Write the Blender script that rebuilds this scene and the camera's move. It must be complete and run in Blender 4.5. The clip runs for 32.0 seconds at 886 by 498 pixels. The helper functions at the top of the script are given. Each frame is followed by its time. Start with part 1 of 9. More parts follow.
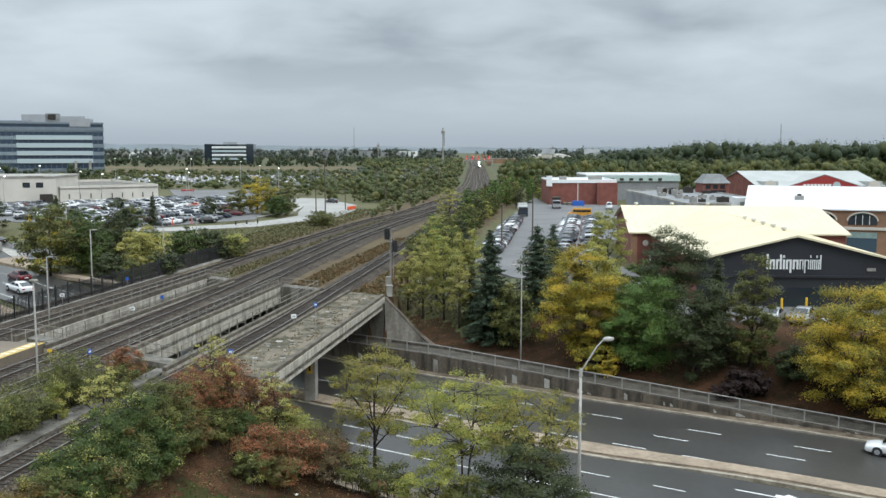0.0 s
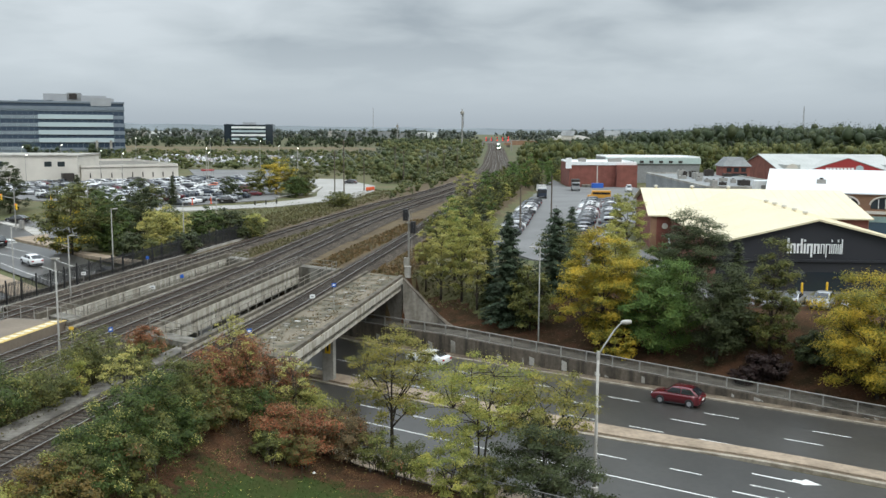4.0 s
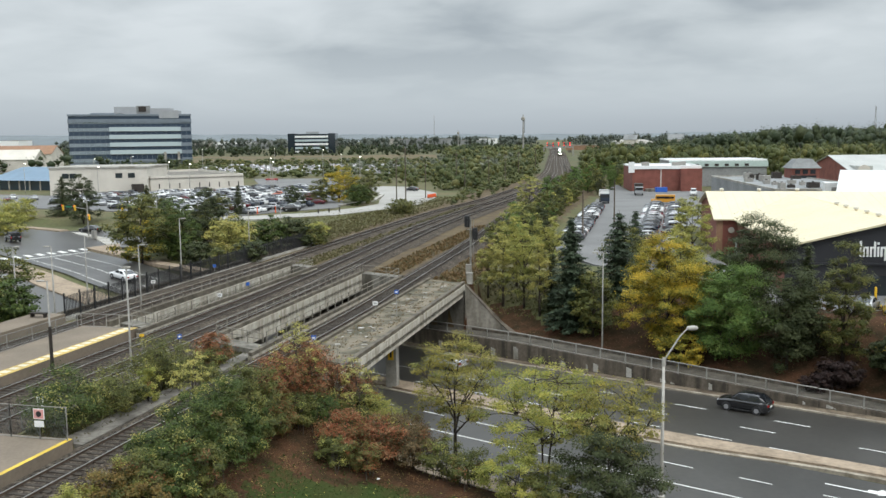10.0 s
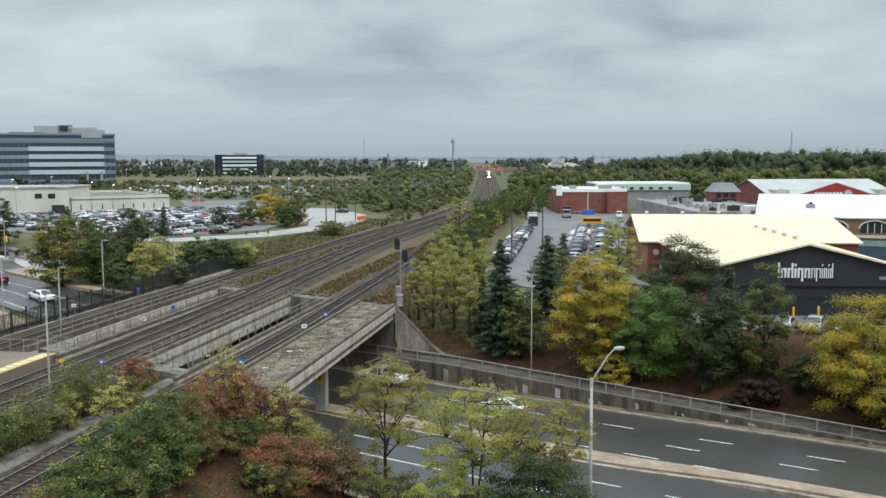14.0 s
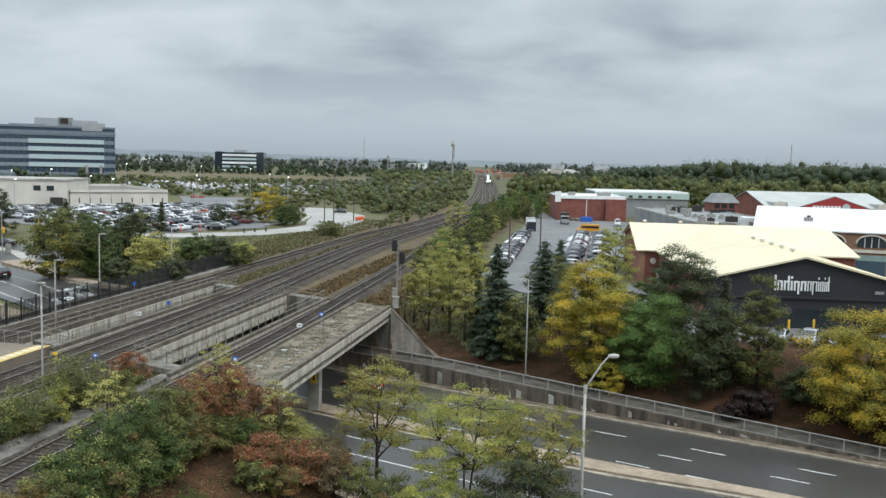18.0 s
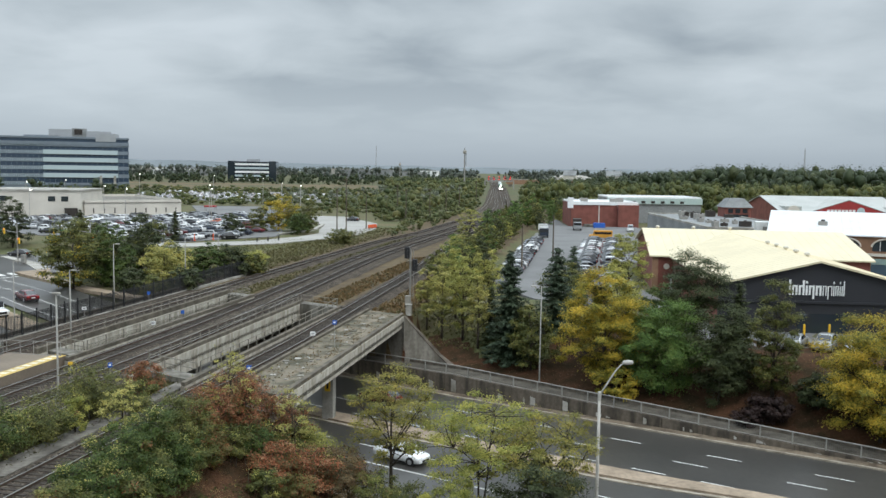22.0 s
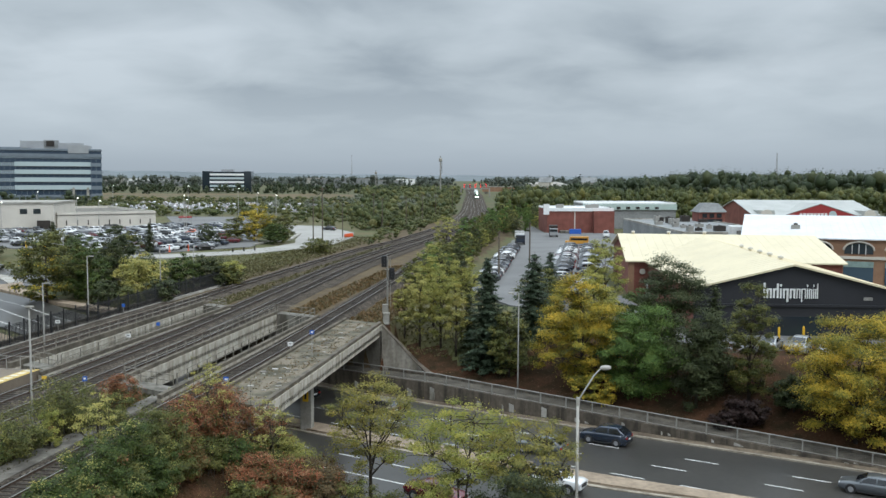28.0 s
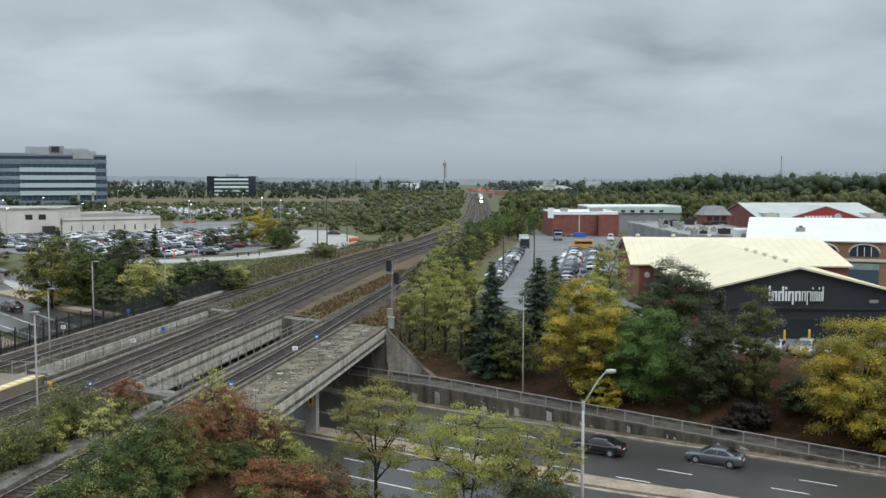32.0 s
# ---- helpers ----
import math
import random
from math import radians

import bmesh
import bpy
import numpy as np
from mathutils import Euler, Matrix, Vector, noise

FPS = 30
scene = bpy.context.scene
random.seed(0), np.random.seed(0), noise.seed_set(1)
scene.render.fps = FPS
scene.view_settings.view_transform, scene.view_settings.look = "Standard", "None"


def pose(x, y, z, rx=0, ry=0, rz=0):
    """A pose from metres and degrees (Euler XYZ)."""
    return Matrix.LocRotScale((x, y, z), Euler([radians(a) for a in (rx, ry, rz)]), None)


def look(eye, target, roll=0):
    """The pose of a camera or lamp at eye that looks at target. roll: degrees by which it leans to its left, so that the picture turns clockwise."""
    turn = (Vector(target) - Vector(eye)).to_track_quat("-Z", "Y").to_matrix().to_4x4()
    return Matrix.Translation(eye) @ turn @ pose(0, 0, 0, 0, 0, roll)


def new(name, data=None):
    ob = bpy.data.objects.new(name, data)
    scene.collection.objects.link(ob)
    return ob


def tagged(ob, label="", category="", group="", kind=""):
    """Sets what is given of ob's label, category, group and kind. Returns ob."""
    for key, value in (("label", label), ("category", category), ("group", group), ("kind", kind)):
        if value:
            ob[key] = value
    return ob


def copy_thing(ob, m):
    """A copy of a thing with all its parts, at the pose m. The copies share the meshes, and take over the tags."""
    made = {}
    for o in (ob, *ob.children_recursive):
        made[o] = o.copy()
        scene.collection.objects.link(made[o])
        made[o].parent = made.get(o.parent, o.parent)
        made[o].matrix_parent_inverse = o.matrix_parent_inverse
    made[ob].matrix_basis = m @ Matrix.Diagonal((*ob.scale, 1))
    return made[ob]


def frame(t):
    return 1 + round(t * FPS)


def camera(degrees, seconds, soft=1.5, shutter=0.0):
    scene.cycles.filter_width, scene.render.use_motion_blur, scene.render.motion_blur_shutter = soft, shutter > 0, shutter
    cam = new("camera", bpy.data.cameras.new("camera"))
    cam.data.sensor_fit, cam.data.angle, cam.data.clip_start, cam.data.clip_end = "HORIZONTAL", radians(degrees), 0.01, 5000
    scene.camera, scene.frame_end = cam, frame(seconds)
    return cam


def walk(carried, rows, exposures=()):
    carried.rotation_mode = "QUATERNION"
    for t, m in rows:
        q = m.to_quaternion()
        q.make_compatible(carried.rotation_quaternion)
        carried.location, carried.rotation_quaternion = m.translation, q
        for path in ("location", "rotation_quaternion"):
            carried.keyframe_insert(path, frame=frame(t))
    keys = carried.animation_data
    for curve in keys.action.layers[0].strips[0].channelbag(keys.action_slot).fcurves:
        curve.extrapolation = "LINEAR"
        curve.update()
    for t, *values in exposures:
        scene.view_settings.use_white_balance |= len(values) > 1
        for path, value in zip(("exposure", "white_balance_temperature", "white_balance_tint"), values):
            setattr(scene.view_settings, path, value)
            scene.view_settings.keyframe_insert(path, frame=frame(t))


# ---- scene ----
cam = camera(51.7, 32.0, soft=1.5)
EXPOSURES = [
    (0.0, -0.03, 6300, 10), (3.0, -0.04, 6350, 10), (5.0, -0.01, 6700, 11), (6.0, 0.0, 6850, 12), (8.0, 0.0, 6800, 12), (10.0, 0.0, 6620, 11), (11.0, -0.05, 6450, 10),
    (13.0, -0.07, 6350, 10), (19.0, -0.06, 6350, 10), (21.0, -0.06, 6450, 10), (22.0, -0.12, 6350, 10), (23.0, -0.07, 6300, 10), (24.0, -0.11, 6300, 10), (25.0, -0.18, 6300, 10), (28.0, -0.18, 6250, 10), (32.0, -0.26, 6250, 10),
]
EYE = (0.0, 0.0, 17.0)


def aim(yaw, pitch, roll):
    """The pose of the hand-held camera: turned about the upright, tilted, then leaned."""
    return pose(*EYE, 0, 0, yaw) @ pose(0, 0, 0, 90 + pitch) @ pose(0, 0, 0, 0, 0, roll)


# seconds, yaw, pitch, roll
TURNS = [
    (0.0, 0.00, -6.24, -0.00), (0.5, 0.08, -6.19, -0.01), (1.0, 0.27, -6.28, 0.06), (1.5, 0.45, -6.53, 0.13),
    (2.0, 0.40, -6.47, 0.25), (2.5, 0.34, -6.30, 0.26), (4.5, 2.20, -7.61, 0.29), (5.0, 4.30, -7.30, -0.45),
    (5.5, 5.32, -7.94, -0.92), (6.0, 5.16, -8.58, -0.74), (6.5, 4.29, -7.72, -1.11), (7.0, 3.15, -7.78, -0.66),
    (7.5, 3.09, -7.87, 0.37), (8.0, 3.65, -7.63, -0.18), (8.5, 4.99, -7.95, -0.89), (9.0, 5.55, -7.78, -0.17),
    (9.5, 5.33, -7.39, -0.14), (10.0, 5.05, -6.99, -0.65), (10.5, 4.25, -6.37, -1.15), (11.0, 3.86, -5.91, -0.75),
    (11.5, 3.49, -5.86, -0.77), (12.0, 3.38, -6.10, -1.20), (12.5, 3.53, -6.39, -1.50), (13.0, 2.91, -6.41, -1.23),
    (13.5, 1.78, -6.12, -0.66), (14.0, 0.63, -5.64, -0.23), (14.5, -0.20, -5.55, 0.35), (16.5, 0.35, -6.67, 1.32),
    (17.0, 1.08, -6.56, 1.50), (17.5, 0.75, -5.73, 1.37), (18.0, 0.47, -5.45, 1.36), (18.5, 0.63, -5.62, 1.12),
    (19.0, 1.18, -6.01, 0.79), (19.5, 1.40, -6.42, 0.74), (20.0, 1.31, -6.74, 0.77), (20.5, 1.70, -6.82, 0.45),
    (21.0, 2.39, -6.35, 0.18), (21.5, 2.23, -5.49, 0.55), (22.0, 1.27, -5.01, 0.83), (22.5, 0.17, -5.05, 0.81),
    (23.0, 0.14, -5.13, 0.65), (23.5, 0.02, -4.87, 0.51), (24.0, -0.45, -4.55, 0.22), (24.5, -0.69, -4.45, 0.18),
    (25.0, -0.48, -4.76, 0.43), (25.5, -0.34, -4.85, 0.50), (27.5, -0.12, -4.60, 0.36), (28.0, -0.18, -4.50, 0.22),
    (28.5, -0.59, -4.33, 0.07), (29.0, -0.99, -4.35, -0.05), (29.5, -0.43, -4.17, -0.16), (30.0, 0.12, -3.62, 0.16),
    (30.5, 0.40, -3.65, 0.55), (31.0, 0.61, -3.91, 0.50), (31.5, 0.24, -3.97, 0.26), (32.0, 0.10, -4.25, -0.02),
]
walk(cam, [(t, aim(yaw, pitch, roll)) for t, yaw, pitch, roll in TURNS], EXPOSURES)

# ---------------------------------------------------------------- sky and light
def link(tree, a, b):
    tree.links.new(a, b)


def make_world():
    world = bpy.data.worlds.new("overcast_sky")
    scene.world = world
    world.use_nodes = True
    tree = world.node_tree
    n = tree.nodes
    n.clear()
    out = n.new("ShaderNodeOutputWorld")
    sky = n.new("ShaderNodeTexSky")
    sky.sky_type, sky.sun_disc = "NISHITA", False
    sky.sun_elevation, sky.sun_rotation = radians(42), radians(140)
    sky.air_density, sky.dust_density = 1.0, 4.0
    bg_sky = n.new("ShaderNodeBackground")
    bg_sky.inputs[1].default_value = 0.06
    link(tree, sky.outputs[0], bg_sky.inputs[0])
    # a layer of low cloud: the way to each part of the sky, laid out on a level sheet above
    co = n.new("ShaderNodeTexCoord")
    sep = n.new("ShaderNodeSeparateXYZ")
    link(tree, co.outputs["Generated"], sep.inputs[0])
    up = n.new("ShaderNodeMath")
    up.operation = "ABSOLUTE"
    link(tree, sep.outputs[2], up.inputs[0])
    lift = n.new("ShaderNodeMath")
    lift.operation = "ADD"
    lift.inputs[1].default_value = 0.20
    link(tree, up.outputs[0], lift.inputs[0])
    flat = n.new("ShaderNodeCombineXYZ")
    for k in range(2):
        d = n.new("ShaderNodeMath")
        d.operation = "DIVIDE"
        link(tree, sep.outputs[k], d.inputs[0])
        link(tree, lift.outputs[0], d.inputs[1])
        link(tree, d.outputs[0], flat.inputs[k])

    def clouds(scale, detail, rough, offset, distortion=0.0):
        m = n.new("ShaderNodeMapping")
        m.inputs["Location"].default_value = offset
        link(tree, flat.outputs[0], m.inputs[0])
        t = n.new("ShaderNodeTexNoise")
        t.inputs["Scale"].default_value, t.inputs["Detail"].default_value = scale, detail
        t.inputs["Roughness"].default_value, t.inputs["Distortion"].default_value = rough, distortion
        link(tree, m.outputs[0], t.inputs["Vector"])
        return t.outputs["Fac"]

    big = clouds(0.85, 4.0, 0.45, CLOUD_SHIFT, 0.35)
    small = clouds(2.4, 5.0, 0.5, (1.7, 8.2, 0.0), 0.3)
    mix = n.new("ShaderNodeMix")
    mix.inputs[0].default_value = 0.38
    link(tree, big, mix.inputs[2])
    link(tree, small, mix.inputs[3])
    ramp = n.new("ShaderNodeValToRGB")
    e = ramp.color_ramp.elements
    e[0].position, e[0].color = 0.37, CLOUD_DARK
    e[1].position, e[1].color = 0.62, CLOUD_LIGHT
    mid = ramp.color_ramp.elements.new(0.48)
    mid.color = CLOUD_MID
    link(tree, mix.outputs[0], ramp.inputs[0])
    # the deck thins towards the skyline: a pale band of light above an even grey
    band = n.new("ShaderNodeMapRange")
    band.inputs["From Min"].default_value, band.inputs["From Max"].default_value = 0.0, 0.055
    link(tree, up.outputs[0], band.inputs[0])
    edge = n.new("ShaderNodeMix")
    edge.data_type = "RGBA"
    edge.inputs["A"].default_value = SKYLINE_GREY
    edge.inputs["B"].default_value = SKYLINE_PALE
    link(tree, band.outputs[0], edge.inputs["Factor"])
    fade = n.new("ShaderNodeMapRange")
    fade.inputs["From Min"].default_value, fade.inputs["From Max"].default_value = 0.015, 0.115
    link(tree, up.outputs[0], fade.inputs[0])
    low = n.new("ShaderNodeMix")
    low.data_type = "RGBA"
    link(tree, edge.outputs["Result"], low.inputs["A"])
    link(tree, fade.outputs[0], low.inputs["Factor"])
    link(tree, ramp.outputs[0], low.inputs["B"])
    # an overcast sky is some three times as bright overhead as at the skyline
    zen = n.new("ShaderNodeMapRange")
    zen.interpolation_type = "SMOOTHSTEP"
    zen.inputs["From Min"].default_value, zen.inputs["From Max"].default_value = 0.22, 0.75
    zen.inputs["To Min"].default_value, zen.inputs["To Max"].default_value = 1.0, ZENITH
    link(tree, up.outputs[0], zen.inputs[0])
    bg_cloud = n.new("ShaderNodeBackground")
    link(tree, zen.outputs[0], bg_cloud.inputs[1])
    link(tree, low.outputs["Result"], bg_cloud.inputs[0])
    both = n.new("ShaderNodeMixShader")
    both.inputs[0].default_value = 0.93
    link(tree, bg_sky.outputs[0], both.inputs[1])
    link(tree, bg_cloud.outputs[0], both.inputs[2])
    link(tree, both.outputs[0], out.inputs[0])


ZENITH = 3.4
CLOUD_SHIFT = (3.1, 0.6, 0.0)
CLOUD_DARK = (0.40, 0.465, 0.515, 1)
CLOUD_MID = (0.56, 0.632, 0.675, 1)
CLOUD_LIGHT = (0.71, 0.785, 0.83, 1)
SKYLINE_GREY = (0.435, 0.50, 0.555, 1)
SKYLINE_PALE = (0.60, 0.68, 0.73, 1)
make_world()
sun = new("sun", bpy.data.lights.new("sun", "SUN"))
sun.data.energy, sun.data.angle, sun.data.color = 1.5, radians(40), (1.0, 0.96, 0.9)
sun.matrix_basis = look((0, 0, 60), (-26, 34, 0))

# ---------------------------------------------------------------- materials
def shade(name, colour, rough=0.8, metal=0.0, var=0.25, scale=1.5, fine=18.0, bump=0.15, second=None, spec=0.4, stretch=(1, 1, 1)):
    """A surface with variation at two sizes and a fine relief. second: the colour of its stains; stretch: small along a streak."""
    m = bpy.data.materials.new(name)
    m.use_nodes = True
    t = m.node_tree
    n = t.nodes
    p = n["Principled BSDF"]
    p.inputs["Roughness"].default_value, p.inputs["Metallic"].default_value = rough, metal
    p.inputs["Specular IOR Level"].default_value = spec
    co = n.new("ShaderNodeTexCoord")
    a, b = n.new("ShaderNodeTexNoise"), n.new("ShaderNodeTexNoise")
    a.inputs["Scale"].default_value, a.inputs["Detail"].default_value = scale, 5.0
    b.inputs["Scale"].default_value, b.inputs["Detail"].default_value = fine, 3.0
    mp = n.new("ShaderNodeMapping")
    mp.inputs["Scale"].default_value = stretch
    t.links.new(co.outputs["Object"], mp.inputs["Vector"])
    t.links.new(mp.outputs[0], a.inputs["Vector"])
    t.links.new(co.outputs["Object"], b.inputs["Vector"])
    ramp = n.new("ShaderNodeValToRGB")
    e = ramp.color_ramp.elements
    c2 = second or tuple(c * (1 - var) for c in colour)
    e[0].position, e[0].color = 0.36, (*c2, 1)
    e[1].position, e[1].color = 0.60, (*colour, 1)
    t.links.new(a.outputs["Fac"], ramp.inputs[0])
    mix = n.new("ShaderNodeMix")
    mix.data_type, mix.blend_type = "RGBA", "MULTIPLY"
    mix.inputs["Factor"].default_value = min(1.0, 2.2 * var)
    t.links.new(ramp.outputs[0], mix.inputs["A"])
    r2 = n.new("ShaderNodeValToRGB")
    r2.color_ramp.elements[0].position, r2.color_ramp.elements[0].color = 0.3, (0.62, 0.62, 0.62, 1)
    r2.color_ramp.elements[1].position, r2.color_ramp.elements[1].color = 0.62, (1, 1, 1, 1)
    t.links.new(b.outputs["Fac"], r2.inputs[0])
    t.links.new(r2.outputs[0], mix.inputs["B"])
    t.links.new(mix.outputs["Result"], p.inputs["Base Color"])
    if bump:
        bp = n.new("ShaderNodeBump")
        bp.inputs["Strength"].default_value, bp.inputs["Distance"].default_value = bump, 0.05
        t.links.new(b.outputs["Fac"], bp.inputs["Height"])
        t.links.new(bp.outputs[0], p.inputs["Normal"])
    return m


def stony(name, colours, scale):
    """Loose broken stone: every stone a tone of its own, with rusty drifts of dirt."""
    m = bpy.data.materials.new(name)
    m.use_nodes = True
    t = m.node_tree
    n = t.nodes
    p = n["Principled BSDF"]
    p.inputs["Roughness"].default_value, p.inputs["Specular IOR Level"].default_value = 0.9, 0.2
    co = n.new("ShaderNodeTexCoord")
    v = n.new("ShaderNodeTexVoronoi")
    v.inputs["Scale"].default_value = scale
    t.links.new(co.outputs["Object"], v.inputs["Vector"])
    sep = n.new("ShaderNodeSeparateColor")
    t.links.new(v.outputs["Color"], sep.inputs[0])
    ramp = n.new("ShaderNodeValToRGB")
    e = ramp.color_ramp.elements
    for k, c in enumerate(colours):
        pos = k / (len(colours) - 1)
        el = e[0] if k == 0 else e[-1] if k == len(colours) - 1 else e.new(pos)
        el.position, el.color = pos, (*c, 1)
    t.links.new(sep.outputs[0], ramp.inputs[0])
    ns = n.new("ShaderNodeTexNoise")
    ns.inputs["Scale"].default_value, ns.inputs["Detail"].default_value = 0.35, 5.0
    t.links.new(co.outputs["Object"], ns.inputs["Vector"])
    drift = n.new("ShaderNodeValToRGB")
    drift.color_ramp.elements[0].position, drift.color_ramp.elements[0].color = 0.35, (0.62, 0.56, 0.5, 1)
    drift.color_ramp.elements[1].position, drift.color_ramp.elements[1].color = 0.65, (1.15, 1.08, 1.0, 1)
    t.links.new(ns.outputs["Fac"], drift.inputs[0])
    mix = n.new("ShaderNodeMix")
    mix.data_type, mix.blend_type = "RGBA", "MULTIPLY"
    mix.inputs["Factor"].default_value = 1.0
    t.links.new(ramp.outputs[0], mix.inputs["A"])
    t.links.new(drift.outputs[0], mix.inputs["B"])
    t.links.new(mix.outputs["Result"], p.inputs["Base Color"])
    bp = n.new("ShaderNodeBump")
    bp.inputs["Strength"].default_value, bp.inputs["Distance"].default_value = 0.8, 0.05
    t.links.new(v.outputs["Distance"], bp.inputs["Height"])
    t.links.new(bp.outputs[0], p.inputs["Normal"])
    return m


def leafy(name, colours, translucent=0.2, rough=0.6, patch=0.55, own=0.42):
    """Leaves: every one takes a tone of its own from the row of colours."""
    m = bpy.data.materials.new(name)
    m.use_nodes = True
    t = m.node_tree
    n = t.nodes
    p = n["Principled BSDF"]
    p.inputs["Roughness"].default_value = rough
    p.inputs["Specular IOR Level"].default_value = 0.25
    g = n.new("ShaderNodeNewGeometry")
    ramp = n.new("ShaderNodeValToRGB")
    ramp.color_ramp.interpolation = "LINEAR"
    e = ramp.color_ramp.elements
    for k, c in enumerate(colours):
        pos = k / (len(colours) - 1)
        el = e[0] if k == 0 else e[-1] if k == len(colours) - 1 else e.new(pos)
        el.position, el.color = pos, (*c, 1)
    co = n.new("ShaderNodeTexCoord")
    ns = n.new("ShaderNodeTexNoise")
    ns.inputs["Scale"].default_value, ns.inputs["Detail"].default_value = patch, 3.0
    t.links.new(co.outputs["Object"], ns.inputs["Vector"])
    mr = n.new("ShaderNodeMapRange")
    mr.inputs["From Min"].default_value, mr.inputs["From Max"].default_value = 0.36, 0.64
    t.links.new(ns.outputs["Fac"], mr.inputs[0])
    mx = n.new("ShaderNodeMix")
    mx.inputs[0].default_value = own
    t.links.new(g.outputs["Random Per Island"], mx.inputs[2])
    t.links.new(mr.outputs[0], mx.inputs[3])
    t.links.new(mx.outputs[0], ramp.inputs[0])
    t.links.new(ramp.outputs[0], p.inputs["Base Color"])
    tr = n.new("ShaderNodeBsdfTranslucent")
    t.links.new(ramp.outputs[0], tr.inputs[0])
    ms = n.new("ShaderNodeMixShader")
    ms.inputs[0].default_value = translucent
    t.links.new(p.outputs[0], ms.inputs[1])
    t.links.new(tr.outputs[0], ms.inputs[2])
    t.links.new(ms.outputs[0], n["Material Output"].inputs[0])
    return m


def plain(name, colour, rough=0.5, metal=0.0, spec=0.5, coat=0.0):
    m = bpy.data.materials.new(name)
    m.use_nodes = True
    p = m.node_tree.nodes["Principled BSDF"]
    p.inputs["Base Color"].default_value = (*colour, 1)
    p.inputs["Roughness"].default_value, p.inputs["Metallic"].default_value = rough, metal
    p.inputs["Specular IOR Level"].default_value, p.inputs["Coat Weight"].default_value = spec, coat
    return m


def glow(name, colour, strength):
    m = plain(name, colour)
    p = m.node_tree.nodes["Principled BSDF"]
    p.inputs["Emission Color"].default_value = (*colour, 1)
    p.inputs["Emission Strength"].default_value = strength
    return m


ASPHALT = shade("asphalt", (0.056, 0.053, 0.048), 0.34, var=0.25, scale=0.12, fine=2.5, bump=0.03, spec=0.5)
ASPHALT_OLD = shade("old_asphalt", (0.17, 0.17, 0.168), 0.85, var=0.2, scale=0.08, fine=2.0, bump=0.05)
CONCRETE = shade("concrete", (0.21, 0.197, 0.168), 0.85, var=0.32, scale=0.9, fine=3.0, bump=0.12, second=(0.095, 0.086, 0.068), stretch=(1, 1, 0.25))
CONCRETE_LIGHT = shade("light_concrete", (0.40, 0.385, 0.35), 0.85, var=0.25, scale=0.3, fine=4.0, bump=0.08, second=(0.23, 0.215, 0.18))
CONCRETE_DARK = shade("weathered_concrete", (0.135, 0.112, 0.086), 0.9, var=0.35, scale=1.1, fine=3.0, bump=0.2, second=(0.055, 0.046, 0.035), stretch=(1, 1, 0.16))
DECK = shade("mossy_deck_concrete", (0.20, 0.178, 0.135), 0.9, var=0.38, scale=0.6, fine=4.0, bump=0.3, second=(0.085, 0.08, 0.06))
BALLAST = stony("ballast", [(0.022, 0.018, 0.015), (0.04, 0.033, 0.026), (0.062, 0.052, 0.042), (0.15, 0.135, 0.115)], 7.0)
BALLAST_LIGHT = shade("light_ballast", (0.20, 0.185, 0.16), 0.95, var=0.4, scale=0.8, fine=3.0, bump=0.8, second=(0.09, 0.082, 0.07))
GRASS = shade("rough_grass", (0.085, 0.092, 0.033), 0.95, var=0.35, scale=0.09, fine=1.6, bump=0.5, second=(0.12, 0.10, 0.045))
MEADOW = shade("far_meadow", (0.07, 0.08, 0.03), 0.95, var=0.35, scale=0.02, fine=0.4, bump=0.4, second=(0.10, 0.085, 0.038))
LAWN = shade("lawn", (0.032, 0.052, 0.013), 0.95, var=0.3, scale=0.35, fine=6.0, bump=0.5, second=(0.05, 0.048, 0.017), spec=0.1)
LITTER = shade("leaf_litter", (0.085, 0.043, 0.024), 0.95, var=0.45, scale=0.6, fine=5.0, bump=0.6, second=(0.038, 0.027, 0.014), spec=0.1)
DRY = shade("dry_weeds", (0.11, 0.078, 0.036), 0.95, var=0.4, scale=0.35, fine=4.0, bump=0.6, second=(0.075, 0.05, 0.024))
PAVING = shade("platform_paving", (0.20, 0.162, 0.122), 0.85, var=0.2, scale=0.3, fine=5.0, bump=0.05)
SIDEWALK = shade("sidewalk_concrete", (0.34, 0.268, 0.195), 0.9, var=0.3, scale=0.5, fine=3.0, bump=0.05, second=(0.25, 0.195, 0.14))
TACTILE = shade("yellow_tactile_paving", (0.52, 0.365, 0.10), 0.7, var=0.2, scale=0.8, fine=8.0, bump=0.1)
PALE_TILE = shade("pale_tactile_tile", (0.68, 0.63, 0.49), 0.7, var=0.2, scale=0.8, fine=8.0, bump=0.1)
PAINT = shade("road_paint", (0.70, 0.70, 0.67), 0.6, var=0.15, scale=1.0, fine=6.0, bump=0.0)
PAINT_YELLOW = shade("yellow_paint", (0.65, 0.45, 0.05), 0.6, var=0.2, scale=1.0, fine=6.0, bump=0.0)
RAIL_STEEL = plain("rail_steel", (0.31, 0.30, 0.285), 0.45, 0.8)
RAIL_RUST = shade("rusty_rail", (0.10, 0.065, 0.045), 0.8, var=0.2, bump=0.1)
SLEEPER = shade("timber_sleeper", (0.045, 0.036, 0.028), 0.9, var=0.3, bump=0.3)
GALV = shade("galvanised_steel", (0.31, 0.30, 0.275), 0.6, 0.15, var=0.18, scale=2.0, fine=20.0, bump=0.0)
